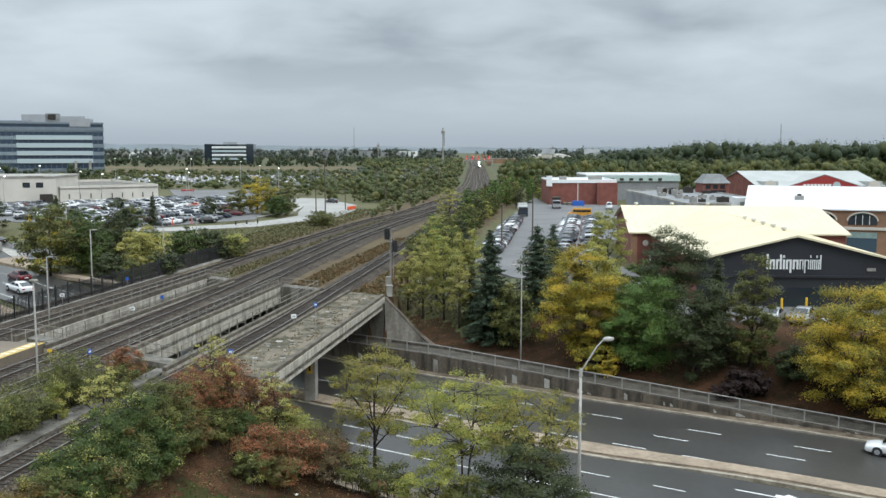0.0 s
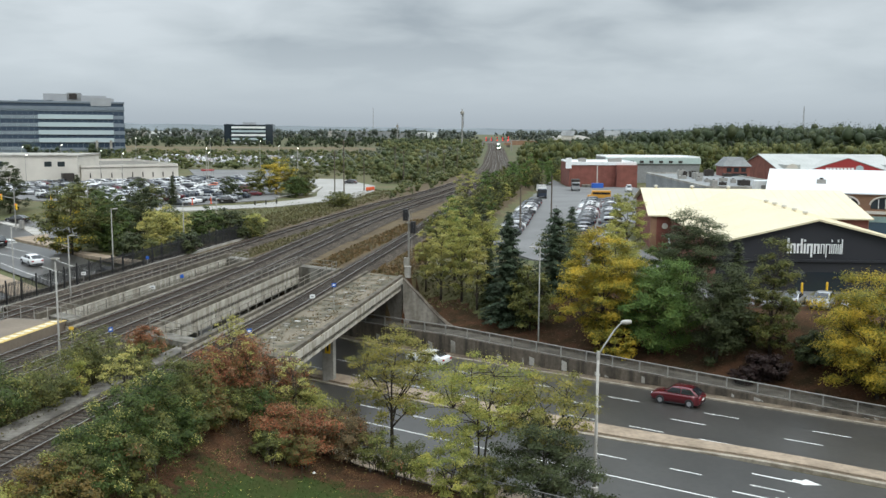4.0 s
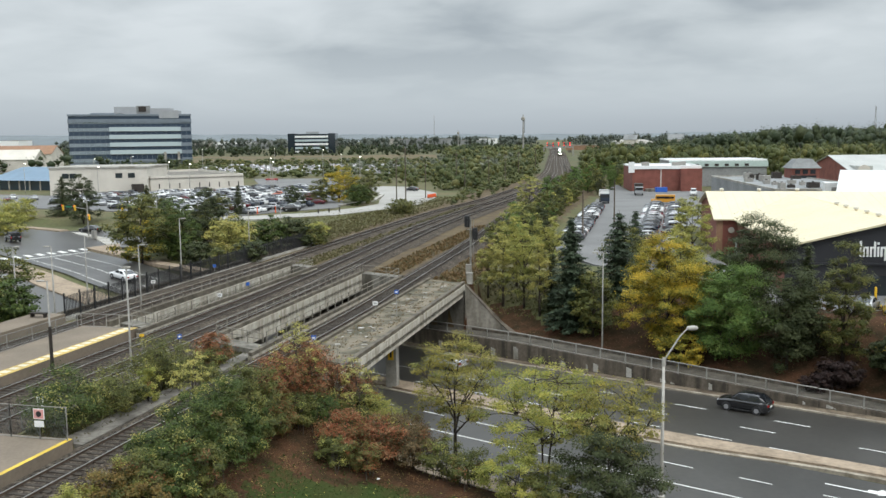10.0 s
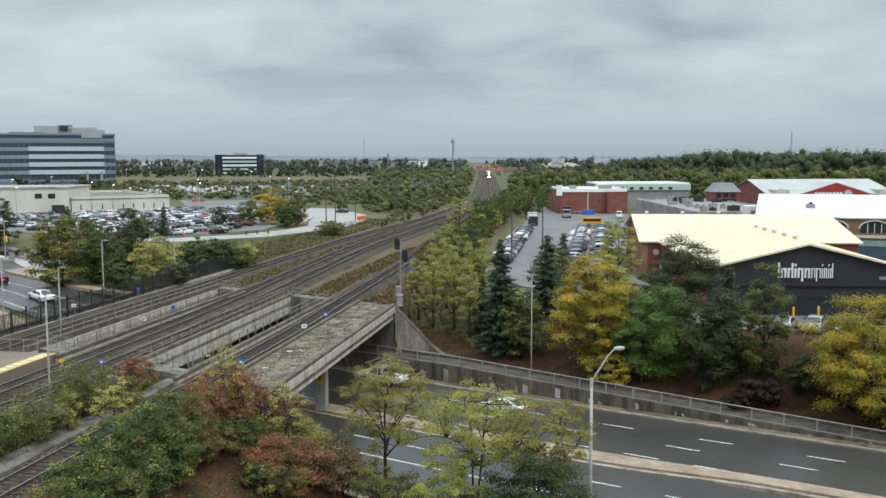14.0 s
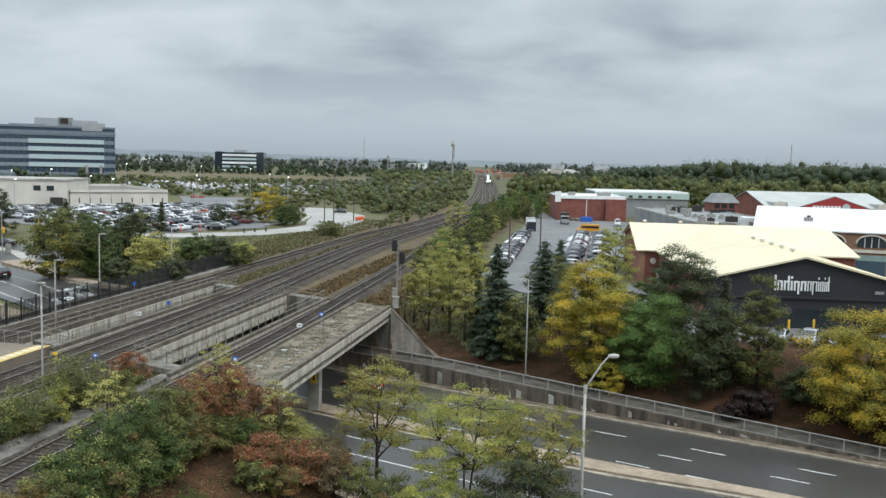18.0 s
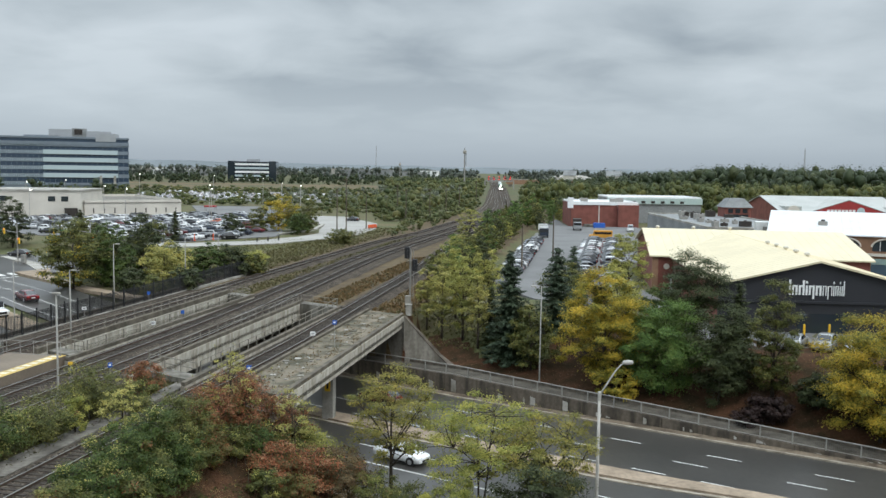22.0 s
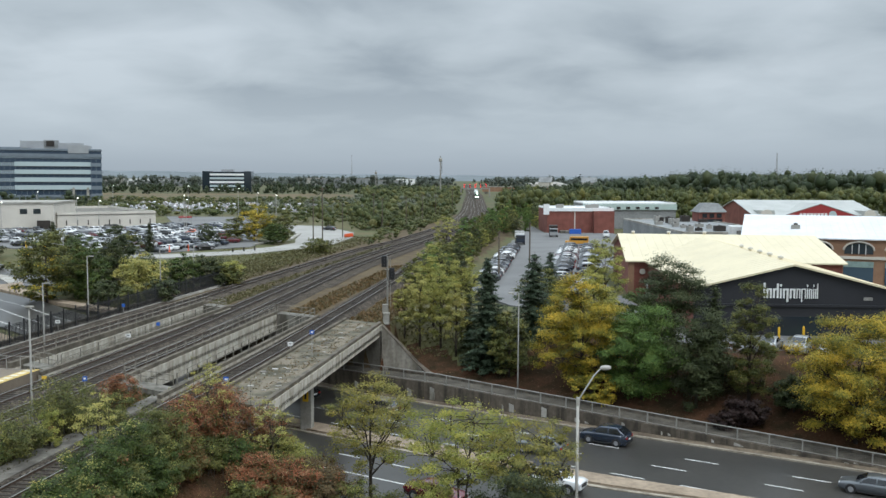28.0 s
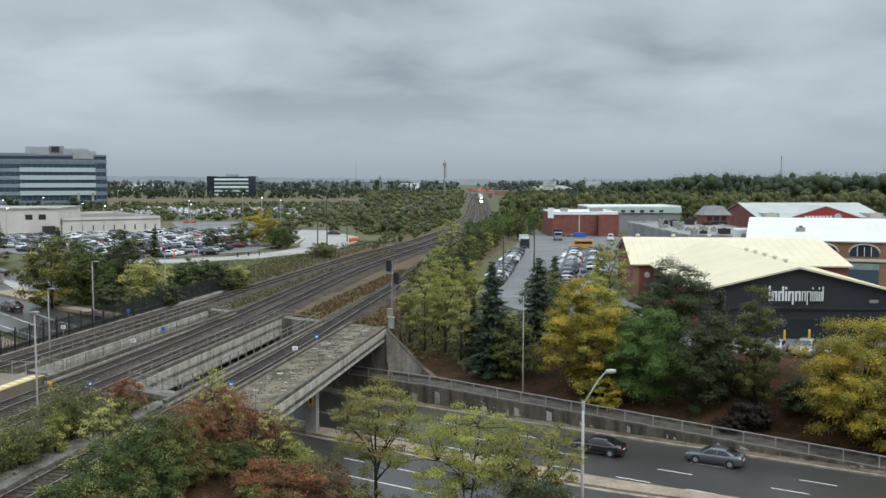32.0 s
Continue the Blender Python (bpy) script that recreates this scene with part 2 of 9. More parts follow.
LAMP_STEEL = shade("pale_lamp_steel", (0.43, 0.415, 0.38), 0.6, 0.1, var=0.15, scale=2.0, fine=20.0, bump=0.0)
BLACK_STEEL = plain("black_steel", (0.018, 0.018, 0.02), 0.5)
DARK_STEEL = shade("dark_rusty_steel", (0.05, 0.042, 0.036), 0.7, 0.3, var=0.3)
WHITE = shade("white_paint", (0.78, 0.79, 0.78), 0.5, var=0.08, bump=0.0)
RED_BRICK = shade("red_brick", (0.235, 0.085, 0.065), 0.9, var=0.25, scale=0.5, fine=6.0, bump=0.1)
BROWN_BRICK = shade("brown_brick", (0.30, 0.175, 0.11), 0.9, var=0.2, scale=0.5, fine=6.0, bump=0.1)
CREAM_ROOF = shade("cream_metal_roof", (0.66, 0.58, 0.40), 0.5, var=0.08, scale=0.2, fine=1.2, bump=0.0)
WHITE_ROOF = shade("white_membrane_roof", (0.66, 0.67, 0.68), 0.5, var=0.1, scale=0.15, fine=1.0, bump=0.0)
GREY_ROOF = shade("grey_membrane_roof", (0.26, 0.27, 0.27), 0.8, var=0.25, scale=0.15, fine=1.5, bump=0.0)
CHARCOAL = shade("charcoal_cladding", (0.022, 0.023, 0.028), 0.6, var=0.2, scale=0.3, bump=0.0)
RED_SIGN = shade("red_cladding", (0.33, 0.035, 0.035), 0.5, var=0.1, bump=0.0)
PALE_PANEL = shade("pale_grey_panel", (0.33, 0.345, 0.36), 0.6, var=0.1, scale=0.15, bump=0.0)
BEIGE = shade("beige_render", (0.60, 0.565, 0.50), 0.85, var=0.12, scale=0.2, bump=0.05)
BLUE_ROOF = shade("blue_metal_roof", (0.14, 0.22, 0.30), 0.5, var=0.12, scale=0.3, bump=0.0)
GLASS_DARK = plain("dark_glass", (0.02, 0.028, 0.035), 0.08, 0.0, 0.8)
GLASS_BLUE = plain("blue_tinted_glass", (0.05, 0.085, 0.125), 0.12, 0.0, 0.8)
GLASS_PALE = plain("pale_spandrel_glass", (0.42, 0.50, 0.52), 0.2, 0.0, 0.6)
PANEL_BLUE = shade("blue_grey_panel", (0.17, 0.205, 0.24), 0.4, var=0.1, scale=0.3, bump=0.0)
BARK = shade("bark", (0.07, 0.055, 0.042), 0.95, var=0.4, scale=3.0, fine=15.0, bump=0.5)
BARK_GREY = shade("grey_bark", (0.11, 0.10, 0.085), 0.95, var=0.4, scale=3.0, fine=15.0, bump=0.5)
TYRE = plain("tyre_rubber", (0.012, 0.012, 0.013), 0.85)
RIM = plain("alloy_rim", (0.30, 0.30, 0.31), 0.4, 0.3)
CAR_GLASS = plain("car_glass", (0.012, 0.014, 0.017), 0.06, 0.0, 0.9)
HEADLIGHT = plain("headlight_lens", (0.75, 0.76, 0.78), 0.1, 0.2, 0.8)
TAILLIGHT = plain("tail_light_lens", (0.30, 0.012, 0.012), 0.2)
LAMP_ON = glow("lit_lamp", (1.0, 0.97, 0.88), 6.0)
TRAIN_LIGHT = glow("train_headlight", (1.0, 0.93, 0.78), 60.0)
RED_ON = glow("red_signal_lens", (1.0, 0.04, 0.04), 4.0)
RED_DIM = glow("dim_red_lens", (0.9, 0.10, 0.04), 1.2)
BLUE_SIGN = plain("blue_sign_face", (0.02, 0.10, 0.42), 0.5)
ORANGE = plain("orange_plastic", (0.65, 0.10, 0.03), 0.6)
YELLOW_SIGN = plain("yellow_sign_face", (0.70, 0.42, 0.02), 0.5)
WOOD_POLE = shade("weathered_timber_pole", (0.13, 0.105, 0.08), 0.9, var=0.3, scale=2.0, bump=0.2)
CHAINLINK = shade("chain_link_wire", (0.16, 0.17, 0.165), 0.6, 0.3, var=0.1, bump=0.0)

L_YELLOW = leafy("yellowing_leaves", [(0.09, 0.12, 0.028), (0.24, 0.225, 0.036), (0.48, 0.36, 0.046), (0.74, 0.50, 0.055)], 0.4, patch=0.45)
L_YELLOWGREEN = leafy("yellow_green_leaves", [(0.11, 0.14, 0.042), (0.25, 0.265, 0.075), (0.39, 0.37, 0.10), (0.52, 0.45, 0.115)], 0.4)
L_PALE = leafy("pale_autumn_leaves", [(0.14, 0.16, 0.052), (0.30, 0.295, 0.092), (0.44, 0.405, 0.13), (0.52, 0.41, 0.10)], 0.4)
L_GREEN = leafy("green_leaves", [(0.040, 0.074, 0.020), (0.070, 0.126, 0.028), (0.118, 0.185, 0.040), (0.17, 0.205, 0.05)], patch=0.8)
L_DARK = leafy("dark_needles", [(0.024, 0.032, 0.013), (0.038, 0.050, 0.019), (0.058, 0.072, 0.026), (0.082, 0.086, 0.034)], 0.15)
L_SPRUCE = leafy("spruce_needles", [(0.024, 0.040, 0.023), (0.043, 0.063, 0.035), (0.068, 0.094, 0.054)], 0.1)
L_BUSH = leafy("dark_bush_leaves", [(0.022, 0.036, 0.010), (0.040, 0.066, 0.015), (0.072, 0.106, 0.022), (0.135, 0.15, 0.036)], patch=0.9)
L_OLIVE = leafy("olive_leaves", [(0.032, 0.044, 0.013), (0.070, 0.083, 0.022), (0.128, 0.130, 0.033), (0.22, 0.19, 0.05)], patch=0.8)
L_RUST = leafy("rust_red_leaves", [(0.05, 0.066, 0.022), (0.10, 0.082, 0.03), (0.19, 0.078, 0.034), (0.31, 0.098, 0.045), (0.40, 0.29, 0.16)], own=0.35, patch=0.9)
L_RED = leafy("red_sumac_leaves", [(0.055, 0.075, 0.02), (0.11, 0.11, 0.03), (0.17, 0.08, 0.03), (0.33, 0.08, 0.03)], own=0.4, patch=0.9)
L_RUSSET = leafy("russet_shrub_leaves", [(0.05, 0.046, 0.014), (0.10, 0.078, 0.020), (0.17, 0.105, 0.026), (0.11, 0.105, 0.028)], patch=0.9)
L_BROWN = leafy("brown_dry_weeds", [(0.07, 0.065, 0.03), (0.11, 0.085, 0.04), (0.165, 0.10, 0.045), (0.10, 0.092, 0.04)])
L_MEADOW = leafy("mixed_grass", [(0.06, 0.062, 0.026), (0.10, 0.092, 0.04), (0.14, 0.118, 0.055)])
L_WOOD = leafy("mixed_woodland_leaves", [(0.040, 0.056, 0.018), (0.064, 0.082, 0.025), (0.100, 0.108, 0.031), (0.165, 0.150, 0.038)], 0.2, patch=0.035, own=0.25)
L_SCRUB = leafy("scrub_leaves", [(0.036, 0.052, 0.020), (0.060, 0.080, 0.028), (0.090, 0.108, 0.037), (0.135, 0.138, 0.050), (0.170, 0.150, 0.048)], 0.2, patch=0.05, own=0.2)
L_SILVER = leafy("silvery_leaves", [(0.10, 0.115, 0.085), (0.15, 0.165, 0.12), (0.21, 0.22, 0.16)], 0.2, patch=0.05, own=0.25)
L_PALEGRASS = leafy("pale_dry_grass", [(0.085, 0.09, 0.034), (0.125, 0.122, 0.05), (0.18, 0.155, 0.07)], patch=0.15)
L_PURPLE = leafy("dark_purple_leaves", [(0.018, 0.011, 0.011), (0.03, 0.017, 0.015), (0.045, 0.026, 0.02)], 0.15)
L_FARWOOD = leafy("dark_far_woodland_leaves", [(0.024, 0.036, 0.018), (0.032, 0.048, 0.021), (0.044, 0.060, 0.024), (0.064, 0.072, 0.027)], 0.15, patch=0.02, own=0.2)
L_LITTER = leafy("fallen_leaves", [(0.045, 0.024, 0.012), (0.08, 0.04, 0.018), (0.13, 0.066, 0.028), (0.26, 0.17, 0.07)], 0.1, own=0.75)
FIELD = shade("dry_field", (0.14, 0.10, 0.05), 0.95, var=0.3, scale=0.02, fine=0.3, bump=0.0, second=(0.085, 0.08, 0.036))
L_YELLOW_THIN = leafy("thin_yellow_leaves", [(0.10, 0.12, 0.035), (0.19, 0.19, 0.055), (0.32, 0.28, 0.075), (0.44, 0.35, 0.09)], 0.4)
GIRDER = shade("streaked_girder_concrete", (0.50, 0.47, 0.40), 0.85, var=0.3, scale=1.5, fine=2.0, bump=0.08, second=(0.31, 0.28, 0.22), stretch=(1, 1, 0.2))
BARE_DECK = shade("gritty_mossy_deck", (0.20, 0.17, 0.125), 0.95, var=0.4, scale=0.45, fine=2.2, bump=0.4, second=(0.07, 0.066, 0.042))
OFFICE_GLASS = plain("dark_blue_office_glass", (0.035, 0.055, 0.085), 0.25, 0.0, 0.5)
# aerial haze painted into the leaves: greyer and bluer than the nearer woods
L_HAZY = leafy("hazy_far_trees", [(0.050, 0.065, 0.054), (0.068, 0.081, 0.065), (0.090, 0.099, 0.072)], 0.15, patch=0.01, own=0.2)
# distance haze is put into the hills' pale blue-grey base colour
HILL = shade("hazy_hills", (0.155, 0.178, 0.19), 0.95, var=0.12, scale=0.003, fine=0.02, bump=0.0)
WING = shade("stained_wing_wall_concrete", (0.31, 0.288, 0.245), 0.85, var=0.32, scale=0.9, fine=3.0, bump=0.12, second=(0.14, 0.125, 0.098), stretch=(1, 1, 0.22))
COPING = shade("brown_coping", (0.15, 0.128, 0.098), 0.9, var=0.35, scale=0.8, fine=4.0, bump=0.2, second=(0.08, 0.07, 0.052))
VERGE = shade("dirty_verge_concrete", (0.19, 0.15, 0.105), 0.95, var=0.4, scale=0.7, fine=4.0, bump=0.2, second=(0.075, 0.055, 0.036))
KERB = shade("worn_kerb_concrete", (0.34, 0.30, 0.24), 0.9, var=0.3, scale=0.9, fine=5.0, bump=0.1, second=(0.20, 0.17, 0.13))
BAR_STEEL = plain("dull_railing_bar", (0.10, 0.10, 0.095), 0.7, 0.2)
BUS_PAINT = plain("orange_yellow_bus_paint", (0.52, 0.25, 0.03), 0.4)
# the bank trees' shade on the footway is put into this darker concrete
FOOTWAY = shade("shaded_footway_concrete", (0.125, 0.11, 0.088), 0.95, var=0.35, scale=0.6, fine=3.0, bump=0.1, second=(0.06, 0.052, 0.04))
L_LIME = leafy("pale_lime_leaves", [(0.13, 0.165, 0.042), (0.27, 0.295, 0.08), (0.43, 0.415, 0.105), (0.58, 0.50, 0.12)], 0.5)
RAIL_DULL = shade("dull_weathered_steel", (0.25, 0.23, 0.19), 0.7, 0.1, var=0.25, scale=2.0, fine=12.0, bump=0.0)

# ---------------------------------------------------------------- mesh tools
class Shape:
    """Gathers faces for one mesh."""

    def __init__(self):
        self.v, self.f = [], []

    def face(self, pts):
        k = len(self.v)
        self.v += [tuple(p) for p in pts]
        self.f.append(tuple(range(k, k + len(pts))))
        return self

    def box(self, x0, y0, z0, x1, y1, z1, m=None):
        k = len(self.v)
        p = [(x0, y0, z0), (x1, y0, z0), (x1, y1, z0), (x0, y1, z0), (x0, y0, z1), (x1, y0, z1), (x1, y1, z1), (x0, y1, z1)]
        if m is not None:
            p = [tuple(m @ Vector(q)) for q in p]
        self.v += p
        self.f += [tuple(k + i for i in q) for q in ((3, 2, 1, 0), (4, 5, 6, 7), (0, 1, 5, 4), (1, 2, 6, 5), (2, 3, 7, 6), (3, 0, 4, 7))]
        return self

    def prism(self, poly, z0, z1):
        """A level polygon (counter-clockwise), pulled up. z0, z1: a number, or one for each corner."""
        n, k = len(poly), len(self.v)
        a = z0 if isinstance(z0, (list, tuple)) else [z0] * n
        b = z1 if isinstance(z1, (list, tuple)) else [z1] * n
        self.v += [(x, y, h) for (x, y), h in zip(poly, a)] + [(x, y, h) for (x, y), h in zip(poly, b)]
        self.f += [tuple(k + n - 1 - i for i in range(n)), tuple(k + n + i for i in range(n))]
        self.f += [(k + i, k + (i + 1) % n, k + n + (i + 1) % n, k + n + i) for i in range(n)]
        return self

    def slab(self, pts, half, z0, z1):
        """A wall or kerb along a line of (x, y) points. half: half its thickness; z0, z1 number or one a point."""
        n = len(pts)
        a = z0 if isinstance(z0, (list, tuple)) else [z0] * n
        b = z1 if isinstance(z1, (list, tuple)) else [z1] * n
        k = len(self.v)
        for i, (x, y) in enumerate(pts):
            p, q = pts[max(0, i - 1)], pts[min(n - 1, i + 1)]
            d = Vector((q[0] - p[0], q[1] - p[1])).normalized()
            nx, ny = -d.y * half, d.x * half
            self.v += [(x + nx, y + ny, a[i]), (x - nx, y - ny, a[i]), (x - nx, y - ny, b[i]), (x + nx, y + ny, b[i])]
        for i in range(n - 1):
            o = k + 4 * i
            self.f += [(o + j, o + (j + 1) % 4, o + 4 + (j + 1) % 4, o + 4 + j) for j in range(4)]
        self.f += [(k + 3, k + 2, k + 1, k), tuple(k + 4 * (n - 1) + j for j in range(4))]
        return self

    def tube(self, pts, radii, sides=6, caps=True):
        k, n = len(self.v), len(pts)
        r = radii if isinstance(radii, (list, tuple)) else [radii] * n
        pts = [Vector(p) for p in pts]
        for i, p in enumerate(pts):
            d = (pts[min(n - 1, i + 1)] - pts[max(0, i - 1)]).normalized()
            u = d.cross(Vector((0.31, 0.95, 0.1)) if abs(d.y) < 0.9 else Vector((1, 0, 0))).normalized()
            w = d.cross(u)
            for j in range(sides):
                a = 2 * math.pi * j / sides
                self.v.append(tuple(p + (u * math.cos(a) + w * math.sin(a)) * r[i]))
        for i in range(n - 1):
            for j in range(sides):
                a, b = k + i * sides + j, k + i * sides + (j + 1) % sides
                self.f.append((a, b, b + sides, a + sides))
        if caps:
            self.f += [tuple(k + sides - 1 - j for j in range(sides)), tuple(k + (n - 1) * sides + j for j in range(sides))]
        return self

    def lathe(self, profile, sides=10, m=None):
        """profile: (radius, z) from below to above, turned about z."""
        k, n = len(self.v), len(profile)
        for r, z in profile:
            for j in range(sides):
                a = 2 * math.pi * j / sides
                p = Vector((r * math.cos(a), r * math.sin(a), z))
                self.v.append(tuple(m @ p if m is not None else p))
        for i in range(n - 1):
            for j in range(sides):
                a, b = k + i * sides + j, k + i * sides + (j + 1) % sides
                self.f.append((a, b, b + sides, a + sides))
        self.f += [tuple(k + sides - 1 - j for j in range(sides)), tuple(k + (n - 1) * sides + j for j in range(sides))]
        return self

    def mesh(self, name, material):
        me = bpy.data.meshes.new(name)
        me.from_pydata(self.v, [], self.f)
        me.materials.append(material)
        me.update()
        return me

    def put(self, name, material, parent=None, label="", bevel=0.0, smooth=False):
        ob = new(name, self.mesh(name, material))
        ob.parent = parent
        if label:
            ob["label"] = label
        if smooth:
            ob.data.polygons.foreach_set("use_smooth", [True] * len(ob.data.polygons))
        if bevel:
            b = ob.modifiers.new("worn_edge", "BEVEL")
            b.width, b.segments, b.limit_method = bevel, 2, "ANGLE"
        return ob


def thing(name, label, category, at=(0, 0, 0), turn=0.0, group="", kind="", scale=1.0):
    ob = new(name)
    ob.empty_display_size = 0.3
    ob.matrix_basis = pose(*at, 0, 0, turn) @ Matrix.Diagonal((scale, scale, scale, 1))
    return tagged(ob, label, category, group, kind)


def leaf_mesh(name, centres, sizes, material, flat=0.0, long=1.0, seed=1, normals=None, along=None):
    """Many small leaves: one bent, pointed blade for each centre. normals: the way each blade faces; along: its length."""
    rng = np.random.RandomState(seed)
    c = np.asarray(centres, float)
    n = len(c)
    s = np.broadcast_to(np.asarray(sizes, float), (n,))[:, None]
    d = rng.normal(size=(n, 3))
    d[:, 2] = d[:, 2] * (1 - flat)
    if along is not None:
        d = np.asarray(along) + 0.35 * d
    d /= np.linalg.norm(d, axis=1)[:, None]
    h = rng.normal(size=(n, 3)) if normals is None else np.asarray(normals)
    w = np.cross(d, h)
    w /= np.linalg.norm(w, axis=1)[:, None] + 1e-9
    if normals is not None and along is None:
        d = np.cross(h, w)
        d /= np.linalg.norm(d, axis=1)[:, None] + 1e-9
    k = np.cross(d, w)
    a = c - d * s * long
    b = c + w * s * 0.62 + k * s * 0.2
    e = c + d * s * long
    f = c - w * s * 0.62 + k * s * 0.2
    v = np.stack([a, b, e, f], 1).reshape(-1, 3)
    me = bpy.data.meshes.new(name)
    me.vertices.add(4 * n)
    me.vertices.foreach_set("co", v.ravel())
    me.loops.add(4 * n)
    me.loops.foreach_set("vertex_index", np.arange(4 * n))
    me.polygons.add(n)
    me.polygons.foreach_set("loop_start", np.arange(n) * 4)
    me.materials.append(material)
    me.update(calc_edges=True)
    return me


# ---------------------------------------------------------------- the plan
def R(e, s):
    """A place by the railway: e metres to the right of its base line, s metres along."""
    return (0.987 * e + 0.1616 * s, -0.1616 * e + 0.987 * s)


def rail_es(x, y):
    return 0.987 * x - 0.1616 * y, 0.1616 * x + 0.987 * y


def bend(a):
    return (0.00042 * a * a if a > -82 else 2.824 - 0.22 * (a + 82)) if a < 0 else 0.0


def Q(a, b):
    """A place by the road: a metres along to the right of its base point, b metres to the far side of the median."""
    b += bend(a)
    return (8.1 + 0.857 * a + 0.515 * b, 72.5 - 0.515 * a + 0.857 * b)


def road_ab(x, y):
    x, y = x - 8.1, y - 72.5
    a = 0.857 * x - 0.515 * y
    return a, 0.515 * x + 0.857 * y - bend(a)


def smooth(lo, hi, v):
    v = min(1.0, max(0.0, (v - lo) / (hi - lo)))
    return v * v * (3 - 2 * v)


def road_z(a):
    return -7.0 + 5.4 * smooth(-30, -92, a) + 4.0 * smooth(45, 150, a)


def walk_z(a):
    """The raised footway on the far side of the road."""
    if a < -36:
        return min(-0.9, -5.0 + 4.0 * smooth(-36, -95, a))
    return max(-5.0 - 0.0405 * (a + 20) if a > -20 else -5.0, road_z(a) + 0.16)


B_NEAR, B_FAR = -15.5, 18.6   # faces of the abutments
E_NEAR, E_FAR = -23.5, -58.5  # outer edges of the bridges


def ground_z(x, y):
    e, s = rail_es(x, y)
    a, b = road_ab(x, y)
    wob = 0.35 * noise.noise((x * 0.06, y * 0.06, 0.0)) + 0.12 * noise.noise((x * 0.3, y * 0.3, 3.0))
    plateau = -0.55
    right = -1.3
    lawn = -4.6
    k = smooth(-27.5, -17.0, e)
    if b > 10:      # beyond the road: railway on the left, shops on the right
        top = plateau * (1 - k) + (right + wob) * k
        if e > -100 and s > 30:
            k2 = smooth(-60, -75, e)
            top = top + (-1.0 + wob * 0.3) * k2 * smooth(196, 168, y)
    else:           # this side: railway bank falling to the lawn
        k = smooth(-28.0, -15.0, e)
        top = plateau * (1 - k) + (lawn + wob * 0.6) * k
        top += smooth(-62, -75, e) * -1.0
    in_bridge = E_FAR - 2 < e < E_NEAR + 0.3
    far_edge, near_edge = 15.6, -14.6
    rz = road_z(a) - 0.2
    if a < -300 or a > 260:
        return min(top, rz) if abs(b) < 17 else top
    if in_bridge:
        if B_NEAR - 0.4 < b < B_FAR + 0.4:
            return rz
        return top
    if near_edge < b < far_edge:
        return rz
    if b >= far_edge and a < -104:
        edge = 18.8 + 12 * smooth(-104, -114, a) * smooth(-172, -150, a)
        return -1.9 + (top + 1.9) * smooth(edge, edge + 8, b)
    if b >= far_edge:
        w = walk_z(a) - 0.25
        if b < 17.3:
            return rz
        if b < 18.8:
            return w
        return w + (top - w) * smooth(18.8, 31.0, b)
    return rz + (top - rz) * smooth(near_edge, near_edge - 7.5, b)


def ground_kind(x, y):
    e, s = rail_es(x, y)
    a, b = road_ab(x, y)
    jag = 2.0 * noise.noise((x * 0.25, y * 0.25, 7.0)) + 1.6 * noise.noise((x * 1.1, y * 1.1, 2.0))
    if y > 420 or abs(x) > 300:
        return 4
    if b > 15 and e > -24 and b < 40 + jag and a > -45:
        return 0 if a < -13 + jag and b > 24.5 + jag else 2
    if b < -14 and e > -30:
        if b < -23.6 - 6.0 * smooth(-3.4, -7.2, a) + jag * 0.5 and e > -22.6 + 0.6 * jag:
            return 1
        return 2
    if -62 < e < -24 and s > 95:
        return 3
    return 0


def make_ground():
    xs = np.concatenate([-np.geomspace(4200, 140, 26), np.arange(-130, -22, 1.3), np.arange(-22, 2, 0.5), np.arange(2, 131, 1.3), np.geomspace(140, 4200, 26)])
    ys = np.concatenate([-np.geomspace(900, 20, 8), np.arange(0, 38, 1.3), np.arange(38, 61, 0.5), np.arange(61, 262, 1.3), np.geomspace(270, 4700, 44)])
    nx, ny = len(xs), len(ys)
    verts = [(x, y, ground_z(x, y)) for y in ys for x in xs]
    faces = [(j * nx + i, j * nx + i + 1, (j + 1) * nx + i + 1, (j + 1) * nx + i) for j in range(ny - 1) for i in range(nx - 1)]
    me = bpy.data.meshes.new("ground")
    me.from_pydata(verts, [], faces)
    for m in (GRASS, LAWN, LITTER, DRY, MEADOW):
        me.materials.append(m)
    kinds = []
    for j in range(ny - 1):
        for i in range(nx - 1):
            kinds.append(ground_kind((xs[i] + xs[i + 1]) / 2, (ys[j] + ys[j + 1]) / 2))
    me.polygons.foreach_set("material_index", kinds)
    me.polygons.foreach_set("use_smooth", [True] * len(kinds))
    tagged(new("ground", me), "uneven ground with grass, weeds and fallen leaves", "ground", kind="structure")


make_ground()


# ---------------------------------------------------------------- roads
def ribbon(shape, pts_l, pts_r, zl, zr):
    k = len(shape.v)
    for (x, y), z, (u, w), q in zip(pts_l, zl, pts_r, zr):
        shape.v += [(x, y, z), (u, w, q)]
    for i in range(len(pts_l) - 1):
        o = k + 2 * i
        shape.f.append((o, o + 1, o + 3, o + 2))


